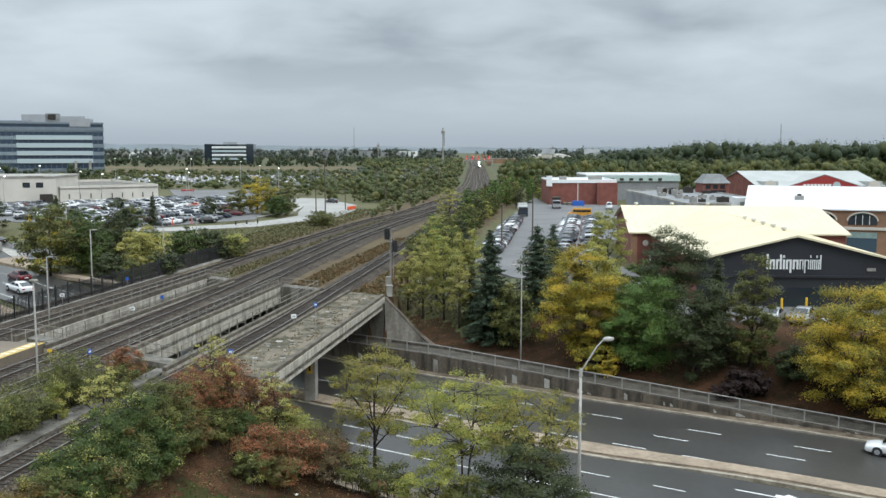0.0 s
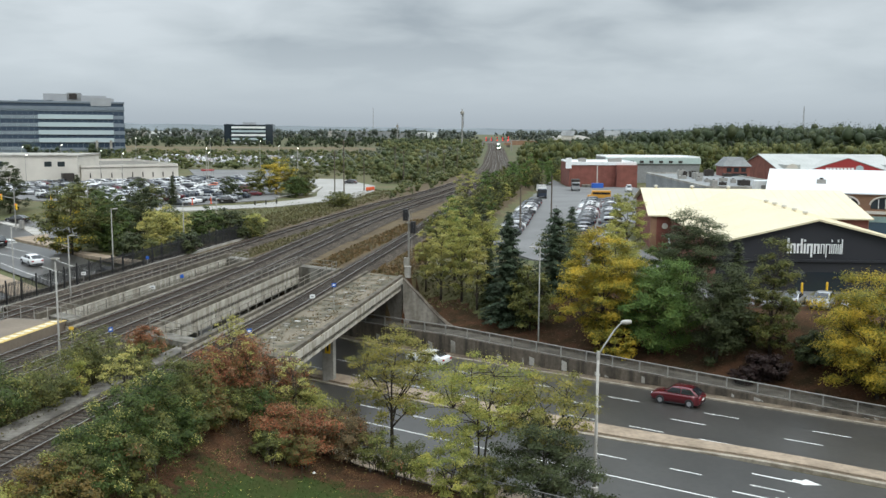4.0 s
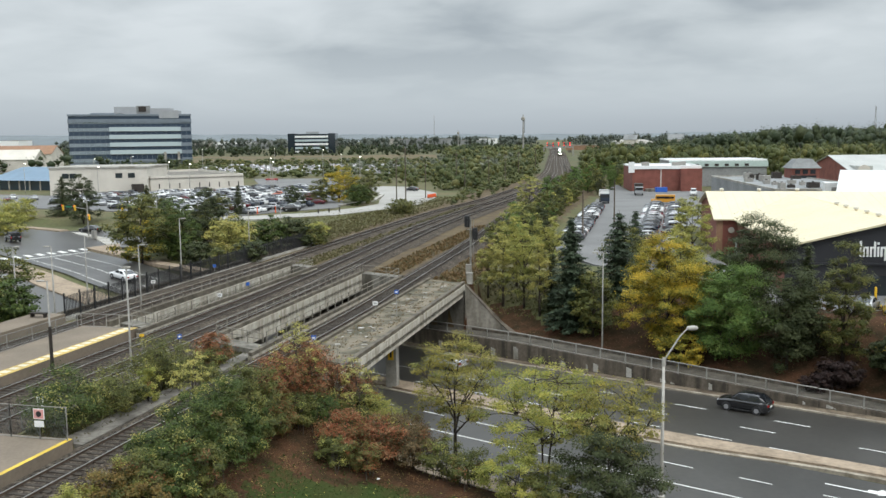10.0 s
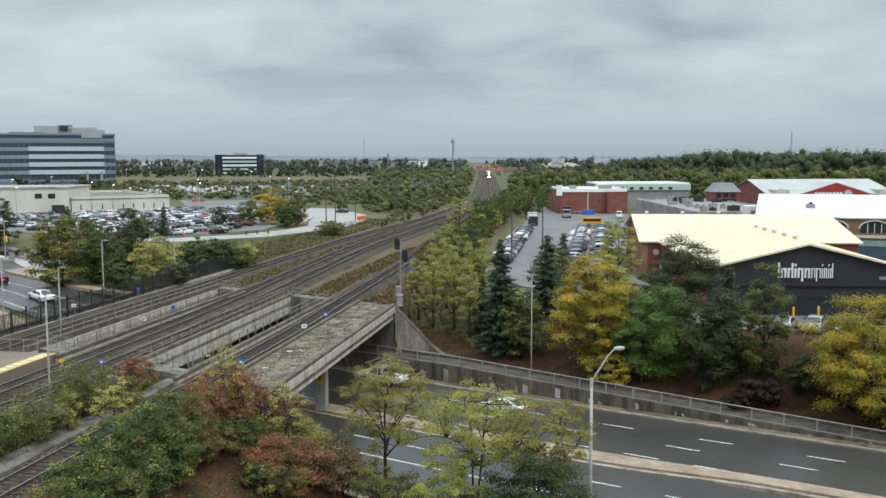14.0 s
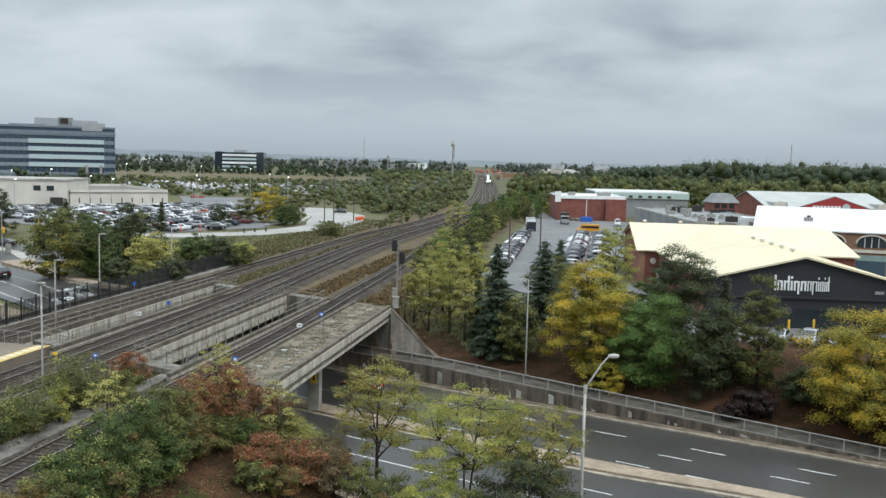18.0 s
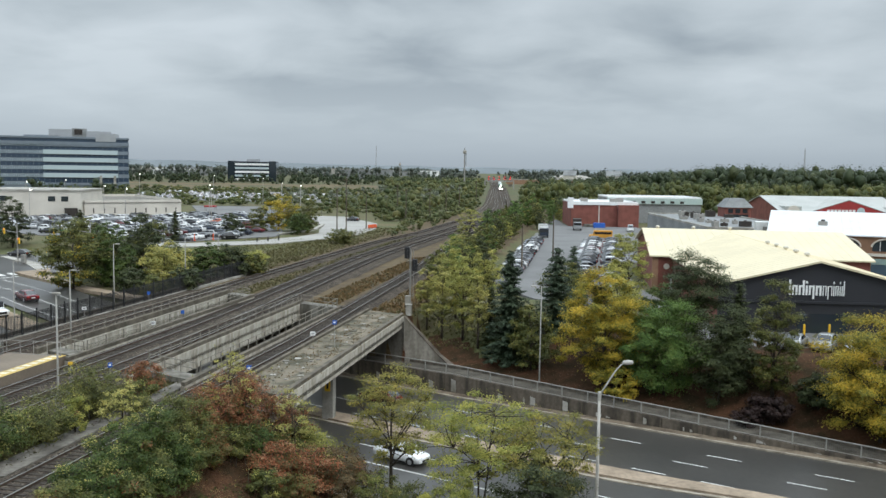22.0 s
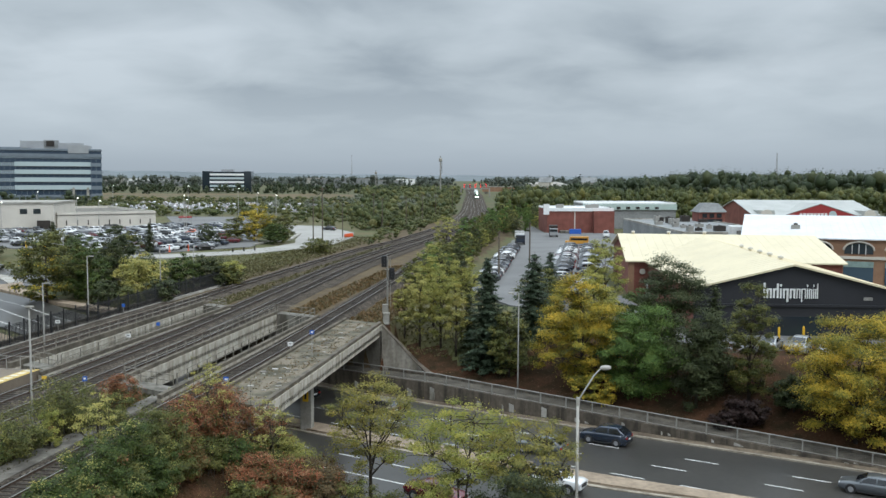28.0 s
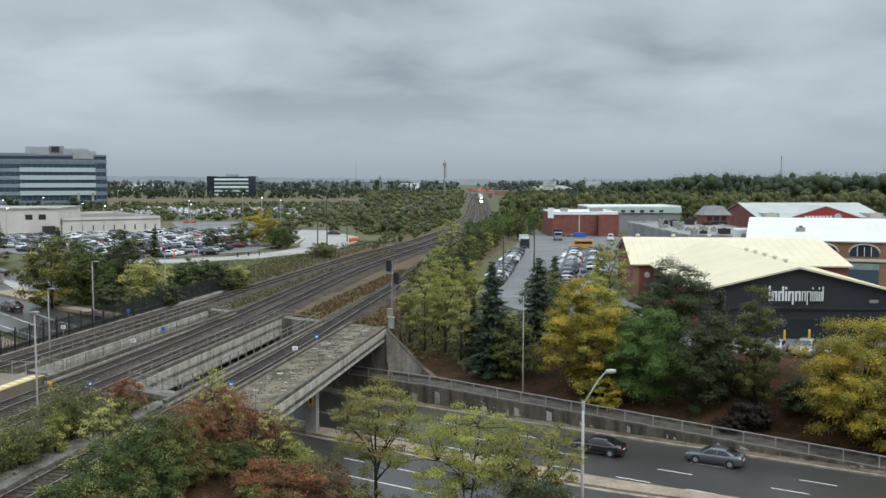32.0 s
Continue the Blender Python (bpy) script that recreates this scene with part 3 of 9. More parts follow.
def road_strip(name, a0, a1, b0, b1, rise, material, label, category, thick=0.0, step=3.0):
    """A strip of the road between two offsets b, following its fall."""
    n = max(2, int((a1 - a0) / step))
    al = [a0 + (a1 - a0) * i / n for i in range(n + 1)]
    sh = Shape()
    if thick:
        sh.slab([Q(a, (b0 + b1) / 2) for a in al], (b1 - b0) / 2, [road_z(a) + rise - thick for a in al], [road_z(a) + rise for a in al])
    else:
        z = [road_z(a) + rise for a in al]
        ribbon(sh, [Q(a, b1) for a in al], [Q(a, b0) for a in al], z, z)
    return tagged(sh.put(name, material, bevel=0.03 if thick > 0.1 else 0.0), label, category, kind="structure")


road_strip("road_far_lanes", -300, 260, 1.7, 14.3, 0.0, ASPHALT, "dark grey asphalt road of three lanes dipping under the railway", "road")
road_strip("road_near_lanes", -300, 260, -14.0, 0.1, 0.0, ASPHALT, "dark grey asphalt road of three lanes with turn arrows", "road")


def median_lo(a):
    return -0.75 + 1.5 * smooth(3, 18, a)


def median_hi(a):
    return 2.25 + 0.85 * smooth(3, 18, a)


def median_part(name, lo, hi, rise, material, label, category):
    """One long strip of the median between two offsets that shift along the road."""
    sh = Shape()
    al = [-60 + 3.0 * i for i in range(87)]
    for a in al:
        z = road_z(a) + rise
        sh.v += [(*Q(a, lo(a)), z - 0.35), (*Q(a, hi(a)), z - 0.35), (*Q(a, hi(a)), z), (*Q(a, lo(a)), z)]
    for i in range(len(al) - 1):
        o = 4 * i
        sh.f += [(o + k, o + 4 + k, o + 4 + (k + 1) % 4, o + (k + 1) % 4) for k in range(4)]
    sh.f += [(0, 1, 2, 3), tuple(len(sh.v) - 1 - k for k in range(4))]
    return tagged(sh.put(name, material, bevel=0.03), label, category, kind="structure")


median_part("median", lambda a: median_lo(a) + 0.75, median_hi, 0.17, SIDEWALK, "low tan concrete traffic median", "median")
median_part("median_gutter", lambda a: median_lo(a) + 0.4, lambda a: median_lo(a) + 0.75, 0.03, VERGE, "dirty gutter along the median", "gutter")
median_part("median_kerb", median_lo, lambda a: median_lo(a) + 0.4, 0.09, KERB, "pale worn kerb of the median", "kerb")
road_strip("kerb_far", -58, 200, 14.3, 14.6, 0.15, KERB, "pale concrete kerb beside the road", "kerb", 0.35)
road_strip("verge_far", -58, 200, 14.6, 15.7, 0.14, VERGE, "narrow worn concrete verge below the retaining wall", "verge", 0.3)
road_strip("kerb_near", -58, 200, -14.3, -14.0, 0.15, KERB, "pale concrete kerb beside the road", "kerb", 0.35)
road_strip("pavement_near", -24, 200, -16.2, -14.3, 0.14, SIDEWALK, "concrete footway beside the near lanes", "pavement", 0.3)


def road_marks():
    def dash(a0, a1, b, w=0.13, name="lane_line"):
        sh = Shape()
        n = max(1, int((a1 - a0) / 3))
        al = [a0 + (a1 - a0) * i / n for i in range(n + 1)]
        z = [road_z(a) + 0.005 for a in al]
        ribbon(sh, [Q(a, b + w / 2) for a in al], [Q(a, b - w / 2) for a in al], z, z)
        return tagged(sh.put(name, PAINT), "white painted lane line on the asphalt", "road marking", "lane lines", "structure")

    for i in range(-8, 18):
        dash(0.2 + 8.75 * i, 3.1 + 8.75 * i, 10.2)
        dash(7.1 + 9.1 * i, 10.0 + 9.1 * i, 7.0)
    for i in range(-7, 12):
        dash(4.8 + 5.75 * i, 7.7 + 5.75 * i, 3.3)
        dash(5.1 + 5.6 * i, 7.4 + 5.6 * i, -4.2)
    dash(-30, 22, -7.8, 0.15)
    for i in range(3):
        dash(15.5 + 6 * i, 18.5 + 6 * i, -10.6)

    def arrow(a, b, left=True):
        sh = Shape()
        s = 1 if left else -1
        z = road_z(a) + 0.006
        P = [(-2.4, -0.08), (0.3, -0.08), (0.3, -0.08 + s * 0.5), (1.2, -0.08 + s * 0.5), (1.2, -0.08 + s * 0.9), (2.2, s * 0.35), (1.2, -s * 0.35), (1.2, 0.05 * s + 0.1), (-2.4, 0.1)]
        for part in (P[:1] + [(0.9, -0.08), (0.9, 0.1)] + P[-1:], [(0.3, 0.0), (0.9, 0.0), (0.9, s * 0.5), (0.3, s * 0.5)], [(1.0, s * 0.95), (2.2, s * 0.35), (1.0, -s * 0.3)], [(0.9, -0.08), (1.02, -0.08), (1.02, s * 0.7), (0.9, s * 0.7)]):
            q = [(*Q(a + u, b + w), z + 0.002) for u, w in part]
            up = (Vector(q[1]) - Vector(q[0])).cross(Vector(q[2]) - Vector(q[1])).z
            sh.face(q if up > 0 else q[::-1])
            z += 0.001
        return tagged(sh.put("turn_arrow", PAINT), "white painted turn arrow on the asphalt", "road marking", "turn arrows", "structure")

    arrow(18.3, -2.0)
    arrow(18.0, -6.0)
    arrow(33.0, -2.0)
    arrow(33.0, -6.0)
    arrow(-94.0, -5.5)
    # the crossing at the far junction
    for i in range(14):
        sh = Shape()
        b = -12.0 + 2.0 * i
        sh.face([(*Q(a, b + o), road_z(-112) + 0.012) for a, o in ((-113.5, 0), (-110.5, 0), (-110.5, 0.9), (-113.5, 0.9))])
        tagged(sh.put("crossing_bar", PAINT), "white painted bar of a pedestrian crossing", "road marking", "crossing bars", "structure")
    for b in (3.2, 6.8, 10.4, -3.5):
        dash(-106, -62, b, 0.14)
    sh = Shape()
    sh.face([(*Q(a, b), road_z(-95) + 0.01) for a, b in ((-108.2, 1.7), (-107.7, 1.7), (-107.7, 14), (-108.2, 14))])
    tagged(sh.put("stop_line", PAINT), "white painted stop line across the lanes", "road marking", kind="structure")


road_marks()


def far_wall():
    """The retaining wall below the raised footway, with its footway and railing."""
    al = [-56 + 2.0 * i for i in range(52)]
    top = [walk_z(a) for a in al]
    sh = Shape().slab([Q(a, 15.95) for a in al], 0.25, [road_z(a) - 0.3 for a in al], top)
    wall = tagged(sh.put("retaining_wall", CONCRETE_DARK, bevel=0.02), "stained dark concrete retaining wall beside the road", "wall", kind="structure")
    for i in range(17):
        a = -33 + 4.0 * i
        h = walk_z(a) - road_z(a)
        if h < 0.35:
            continue
        for w in range(1 + i % 2):
            sh = Shape()
            aa = a + random.uniform(0, 3.2)
            wd, dp = random.uniform(0.15, 0.6), h * random.uniform(0.3, 0.8)
            p, q = Q(aa, 15.66), Q(aa + wd, 15.66)
            p2, q2 = Q(aa, 15.69), Q(aa + wd, 15.69)
            zt = road_z(a) + dp
            sh.prism([p, q, q2, p2], road_z(a) + 0.2, [zt, zt - 0.15, zt - 0.15, zt])
            sh.put("bare_patch", CONCRETE_LIGHT, wall, "pale bare patch in the wall's coating")
        sh = Shape().box(-0.07, -0.05, 0, 0.07, 0.05, h)
        o = sh.put("pilaster", CONCRETE_DARK, wall)
        o.matrix_basis = pose(*Q(a, 15.66), road_z(a), 0, 0, -31)
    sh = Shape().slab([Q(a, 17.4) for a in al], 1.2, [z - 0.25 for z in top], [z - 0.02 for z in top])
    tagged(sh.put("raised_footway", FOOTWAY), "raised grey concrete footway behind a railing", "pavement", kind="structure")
    sh = Shape().slab([Q(a, 18.75) for a in al], 0.14, [z - 0.4 for z in top], [z + 0.25 for z in top])
    tagged(sh.put("footway_kerb", CONCRETE_DARK), "low concrete upstand between footway and bank", "kerb", kind="structure")
    rail = thing("footway_railing", "grey steel railing with flat bars along the raised footway", "railing")
    for z0, r in ((1.06, 0.055), (0.10, 0.04)):
        Shape().tube([(*Q(a, 15.9), walk_z(a) + z0) for a in al], r, 6).put("rail", GALV, rail)
    post = Shape().box(-0.055, -0.05, 0, 0.055, 0.05, 1.08).mesh("post", GALV)
    a = -54.0
    while a < 46:
        o = new("post", post)
        o.parent = rail
        o.matrix_basis = pose(*Q(a, 15.9), walk_z(a), 0, 0, -31)
        a += 2.75
    bars = Shape()
    a = -34.0
    while a < 46:
        x, y = Q(a, 15.9)
        z = walk_z(a)
        bars.box(-0.009, -0.009, z + 0.1, 0.009, 0.009, z + 1.04, pose(x, y, 0, 0, 0, -31))
        a += 0.16
    tagged(bars.put("railing_infill", BAR_STEEL, rail), kind="stuff")
    return rail


far_wall()


# ---------------------------------------------------------------- railway
def at_b(e, b):
    """Where the line at offset e meets the road offset b."""
    lo, hi = 30.0, 150.0
    for _ in range(40):
        mid = (lo + hi) / 2
        if road_ab(*R(e, mid))[1] < b:
            lo = mid
        else:
            hi = mid
    return lo


def catmull(pts, step=4.0):
    out = []
    p = [Vector(q) for q in pts]
    p = [p[0] * 2 - p[1]] + p + [p[-1] * 2 - p[-2]]
    for i in range(1, len(p) - 2):
        n = max(1, int((p[i + 1] - p[i]).length / step))
        for j in range(n):
            t = j / n
            out.append(tuple(0.5 * (2 * p[i] + (p[i + 1] - p[i - 1]) * t + (2 * p[i - 1] - 5 * p[i] + 4 * p[i + 1] - p[i + 2]) * t * t + (3 * p[i] - p[i - 1] - 3 * p[i + 1] + p[i + 2]) * t ** 3)))
    out.append(tuple(p[-2]))
    return out


def offset(pts, d):
    out = []
    for i, (x, y) in enumerate(pts):
        p, q = pts[max(0, i - 1)], pts[min(len(pts) - 1, i + 1)]
        v = Vector((q[0] - p[0], q[1] - p[1])).normalized()
        out.append((x + v.y * d, y - v.x * d))
    return out


MAIN = [R(-42.6, -20), R(-42.6, 40), R(-42.6, 90), R(-44.6, 130), R(-46.4, 170), R(-46.0, 215), R(-44.6, 262), (10.6, 342), (17.0, 430), (21.4, 560), (28.6, 771), (36, 1000), (60, 2000)]
MAIN_LINE = catmull(MAIN)
TRACK_2 = offset(MAIN_LINE, -1.85)
TRACK_3 = offset(MAIN_LINE, 1.85)
TRACK_4 = catmull([R(-54.4, -20), R(-54.4, 60), R(-54.4, 110), R(-54.6, 150), R(-54.2, 205), R(-51.5, 250), (3.2, 342), (10.6, 430), (16.2, 560), (24, 771), (31.5, 1000), (55, 2000)])
TRACK_1 = catmull([R(-31.6, 0), R(-31.0, 30), R(-30.6, 60), R(-30.4, 85), R(-31.2, 110), R(-32.4, 148), R(-35.0, 190), R(-37.6, 250), (15.2, 342), (21.4, 430), (26.0, 560), (34, 771), (41, 1000), (65, 2000)])


def track(line, label, near_s0, near_s1):
    """Ballast bed, two rails and sleepers along a line."""
    bed = Shape()
    n = len(line)
    k = len(bed.v)
    l1, r1 = offset(line, -1.5), offset(line, 1.5)
    l2, r2 = offset(line, -2.6), offset(line, 2.6)
    for i in range(n):
        bed.v += [(*l2[i], -0.62), (*l1[i], -0.2), (*r1[i], -0.2), (*r2[i], -0.62)]
    for i in range(n - 1):
        o = k + 4 * i
        bed.f += [(o + j, o + j + 1, o + j + 5, o + j + 4) for j in range(3)]
    t = thing("railway_track", label, "railway track", group="railway tracks")
    bed.put("ballast_bed", BALLAST, t, "dark grey stone ballast")
    for d in (-0.75, 0.75):
        pts = offset(line, d)
        sh = Shape().slab(pts, 0.036, -0.03, 0.0)
        rail = Shape().slab(pts, 0.016, -0.15, -0.028)
        head = sh.put("rail", RAIL_STEEL, t, "worn bright steel rail")
        rail.put("rail_web", RAIL_RUST, head)
    # sleepers one by one where the camera passes nearest, joined beyond
    one = Shape().box(-1.28, -0.12, -0.28, 1.28, 0.12, -0.155).mesh("sleeper", SLEEPER)
    rest = Shape()
    dist, acc, count = 0.0, 0.0, 0
    for i in range(n - 1):
        p, q = Vector(line[i]), Vector(line[i + 1])
        seg = (q - p).length
        ang = math.degrees(math.atan2(q.y - p.y, q.x - p.x)) - 90
        while acc < seg:
            c = p + (q - p) * (acc / seg)
            s = rail_es(c.x, c.y)[1]
            if near_s0 < s < near_s1 and count < 150:
                o = new("sleeper", one)
                o.parent = t
                o.matrix_basis = pose(c.x, c.y, random.uniform(-0.02, 0.01), 0, 0, ang + random.uniform(-1, 1))
                count += 1
            elif s < 330:
                rest.box(-1.28, -0.12, -0.28, 1.28, 0.12, -0.155, pose(c.x, c.y, random.uniform(-0.02, 0.01), 0, 0, ang))
            acc += 0.6
        acc -= seg
    if rest.f:
        tagged(rest.put("sleeper_run", SLEEPER, t), kind="stuff")
    return t


track(TRACK_1, "single track on worn timber sleepers beside the near platform", 28, 66)
track(TRACK_2, "main line track on dark ballast between platform and bridge", 40, 76)
track(TRACK_3, "main line track with bright rails on dark ballast", 40, 76)
track(TRACK_4, "outer track behind the island platform on dark ballast", 60, 64)
wide = Shape()
for i in range(len(MAIN_LINE) - 1):
    (x0, y0), (x1, y1) = MAIN_LINE[i], MAIN_LINE[i + 1]
    if y0 > 140:
        a, b = offset(MAIN_LINE[i:i + 2], -5.0 if y0 < 300 else -8.0), offset(MAIN_LINE[i:i + 2], 5.0 if y0 < 300 else 6.5)
        wide.face([(*a[0], -0.46), (*b[0], -0.46), (*b[1], -0.46), (*a[1], -0.46)])
tagged(wide.put("ballast_field", BALLAST), "broad bed of dark ballast under the main tracks", "ballast", kind="structure")


# ---------------------------------------------------------------- bridges
def deck_poly(e0, e1, b0, b1):
    return [R(e0, at_b(e0, b0)), R(e1, at_b(e1, b0)), R(e1, at_b(e1, b1)), R(e0, at_b(e0, b1))]


def bridge(name, e0, e1, label, edges):
    """A railway bridge over the road: slab, edge girders with a kerb. edges: kerb height on the left and right edge."""
    t = thing(name, label, "railway bridge", group="railway bridges")
    b0, b1 = B_NEAR - 3.0, B_FAR + 1.0
    Shape().prism(deck_poly(e0, e1, b0, b1), -1.0, -0.66).put("deck_slab", DECK, t, "weathered grey concrete deck")
    for k, (e, h) in enumerate(((e0, edges[0]), (e1, edges[1]))):
        i = 0.45 if k == 0 else -0.45
        lo, hi = min(e, e + i), max(e, e + i)
        Shape().prism(deck_poly(lo, hi, b0, b1), -1.9 if k and e < -30 else -1.32, 0.0).put("edge_girder", GIRDER, t, "pale streaked concrete edge girder", bevel=0.03)
        Shape().prism(deck_poly(lo - 0.02, hi - 0.06, b0, b1) if k else deck_poly(lo + 0.06, hi + 0.02, b0, b1), -0.01, h).put("coping", COPING, t, "brown weathered coping", bevel=0.02)
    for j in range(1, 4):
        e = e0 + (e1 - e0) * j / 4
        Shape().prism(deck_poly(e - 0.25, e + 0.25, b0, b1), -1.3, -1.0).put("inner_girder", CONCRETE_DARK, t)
    return t


br1 = bridge("railway_bridge", -58.6, -50.0, "outer concrete railway bridge carrying one ballasted track", (0.35, 0.55))
br2 = bridge("railway_bridge", -46.3, -38.0, "middle concrete railway bridge carrying two ballasted tracks", (0.35, 0.35))
br3 = bridge("railway_bridge", -32.6, -23.5, "near concrete railway bridge with a disused mossy half deck", (0.30, 0.32))
# bare half of the near bridge: rough concrete with a low upstand beside the track
Shape().prism(deck_poly(-28.2, -23.95, B_NEAR - 1, B_FAR + 1), -0.62, 0.12).put("bare_deck", BARE_DECK, br3, "bare mossy concrete deck strewn with grit")
Shape().prism(deck_poly(-28.5, -28.2, B_NEAR - 1, B_FAR + 1), -0.62, 0.36).put("upstand", COPING, br3)
for bridge_thing, e0, e1 in ((br1, -57.9, -50.6), (br2, -45.8, -38.5), (br3, -32.1, -28.5)):
    Shape().prism(deck_poly(e0, e1, B_NEAR - 1, B_FAR + 1), -0.64, -0.26).put("ballast", BALLAST, bridge_thing)
random.seed(5)
for _ in range(70):
    e = random.uniform(-27.8, -24.2)
    s = random.uniform(at_b(e, B_NEAR) + 1, at_b(e, B_FAR) - 1)
    sh = Shape()
    w = random.uniform(0.1, 0.45)
    pts = [(w * (0.6 + 0.4 * random.random()) * math.cos(k), w * (0.6 + 0.4 * random.random()) * math.sin(k)) for k in (0, 1.2, 2.3, 3.4, 4.5, 5.5)]
    x, y = R(e, s)
    sh.prism([(x + p, y + q) for p, q in pts], 0.12, 0.12 + random.uniform(0.02, 0.10))
    sh.put("rubble", random.choice((CONCRETE_LIGHT, DECK, BALLAST_LIGHT)), br3)


def abutments():
    for side, b, lab in (("far", B_FAR, "tall grey concrete abutment wall under the bridges"), ("near", B_NEAR, "shaded concrete abutment wall on the near side of the road")):
        sgn = 1 if side == "far" else -1
        pts = [R(e, at_b(e, b + sgn * 0.6)) for e in (-60, -50, -40, -30, -23.2)]
        tagged(Shape().slab(pts, 0.6, -7.4, -0.64).put("abutment_" + side, CONCRETE), lab, "abutment", kind="structure")
        # blocks between the decks, up to track level
        for e0, e1 in ((-50.0, -46.3), (-38.0, -32.6)):
            q = [R(e0, at_b(e0, b)), R(e1, at_b(e1, b)), R(e1, at_b(e1, b + sgn * 1.6)), R(e0, at_b(e0, b + sgn * 1.6))]
            if sgn < 0:
                q = q[::-1]
            tagged(Shape().prism(q, -1.0, 0.1).put("abutment_cap_" + side, CONCRETE), "concrete cap between two bridge decks", "abutment", kind="structure")
    # wing wall falling from track level to the footway
    x, y = R(-23.2, at_b(-23.2, B_FAR))
    p = [(x, y), Q(-24.6, 20.2), Q(-22.5, 19.4)]
    sh = Shape().slab(p, 0.3, [-7.2, -7.2, -7.2], [0.1, -4.2, -5.0])
    tagged(sh.put("wing_wall", WING, bevel=0.03), "sloping grey concrete wing wall stained with rust", "wall", kind="structure")
    cap = Shape().slab(p, 0.36, [0.09, -4.21, -5.01], [0.22, -4.08, -4.88])
    tagged(cap.put("wing_wall_cap", CONCRETE_DARK, bevel=0.02), "dark weathered cap along the wing wall", "wall cap", kind="structure")
    x, y = R(-23.2, at_b(-23.2, B_NEAR))
    p = [(x, y), Q(-14, -18.0), Q(-9, -18.5)]
    sh = Shape().slab(p, 0.3, [-7.2, -7.2, -7.2], [0.1, -4.0, -5.2])
    tagged(sh.put("wing_wall_near", CONCRETE), "sloping concrete wing wall half hidden by shrubs", "wall", kind="structure")
    # piers in the median
    for e in (-26.3, -30.8, -40.2, -44.0, -52.4, -56.2):
        s = at_b(e, 0.4)
        x, y = R(e, s)
        t = thing("bridge_pier", "rectangular grey concrete pier standing in the median", "bridge pier", (x, y, -7.0), -9.3, "bridge piers")
        Shape().box(-0.55, -0.45, 0, 0.55, 0.45, 5.3).put("shaft", CONCRETE_LIGHT if e > -27 else CONCRETE, t, bevel=0.06)
        if e > -27:
            Shape().box(-0.28, -0.49, 2.75, 0.28, -0.46, 4.1).put("sign_plate", YELLOW_SIGN, t, "yellow hazard plate with a black mark")
            Shape().box(-0.10, -0.50, 3.0, 0.10, -0.49, 3.85).put("sign_mark", BLACK_STEEL, t)
    for e0, e1 in ((-57.5, -51.0), (-45.5, -38.8), (-31.8, -24.2)):
        q = deck_poly(e0, e1, -0.3, 1.1)
        tagged(Shape().prism(q, -1.75, -1.31).put("pier_cap", CONCRETE), "concrete cross beam on the bridge piers", "cross beam", kind="structure")


abutments()
tagged(Shape().prism([R(-34.6, 44.0), R(-32.7, 44.0), R(-32.9, 76.0), R(-33.7, 76.0)], -0.7, -0.3).put("gravel_path", BALLAST_LIGHT), "pale gravel cess beside the single track", "gravel", kind="structure")


def deck_railing(e, b0, b1, z, label, step=1.9, height=1.0):
    """Light steel railing along a deck edge."""
    s0, s1 = at_b(e, b0), at_b(e, b1)
    t = thing("deck_railing", label, "railing", group="deck railings")
    for h in (height, height * 0.55):
        Shape().tube([(*R(e, s0), z + h), (*R(e, s1), z + h)], 0.036, 6).put("rail", RAIL_DULL, t)
    post = Shape().box(-0.035, -0.035, 0, 0.035, 0.035, height).mesh("post", RAIL_DULL)
    n = int((s1 - s0) / step)
    for i in range(n + 1):
        o = new("post", post)
        o.parent = t
        o.matrix_basis = pose(*R(e, s0 + (s1 - s0) * i / n), z, 0, 0, -9.3)
    return t


deck_railing(-50.2, B_NEAR, B_FAR, 0.5, "weathered steel railing on the outer bridge")
deck_railing(-38.3, B_NEAR, B_FAR, 0.33, "weathered steel railing on the middle bridge")
deck_railing(-32.4, B_NEAR, B_FAR, 0.28, "two-bar steel railing on the near bridge")
deck_railing(-46.1, B_NEAR, B_FAR, 0.3, "thin steel railing beside the main line", 3.0, 0.9)
for (e0, e1, b) in ((-50.0, -46.3, B_FAR + 0.3), (-38.0, -32.6, B_FAR + 0.3), (-50.0, -46.3, B_NEAR - 0.3), (-38.0, -32.6, B_NEAR - 0.3)):
    t = thing("gap_railing", "steel railing closing the gap between two decks", "railing", group="gap railings")
    p, q = Vector((*R(e0, at_b(e0, b)), 0.1)), Vector((*R(e1, at_b(e1, b)), 0.1))
    for h in (0.55, 1.05):
        Shape().tube([p + Vector((0, 0, h)), q + Vector((0, 0, h))], 0.035).put("rail", RAIL_DULL, t)
    for k in range(4):
        c = p.lerp(q, k / 3)
        Shape().box(-0.035, -0.035, 0, 0.035, 0.035, 1.05).put("post", RAIL_DULL, t).matrix_basis = pose(*c)


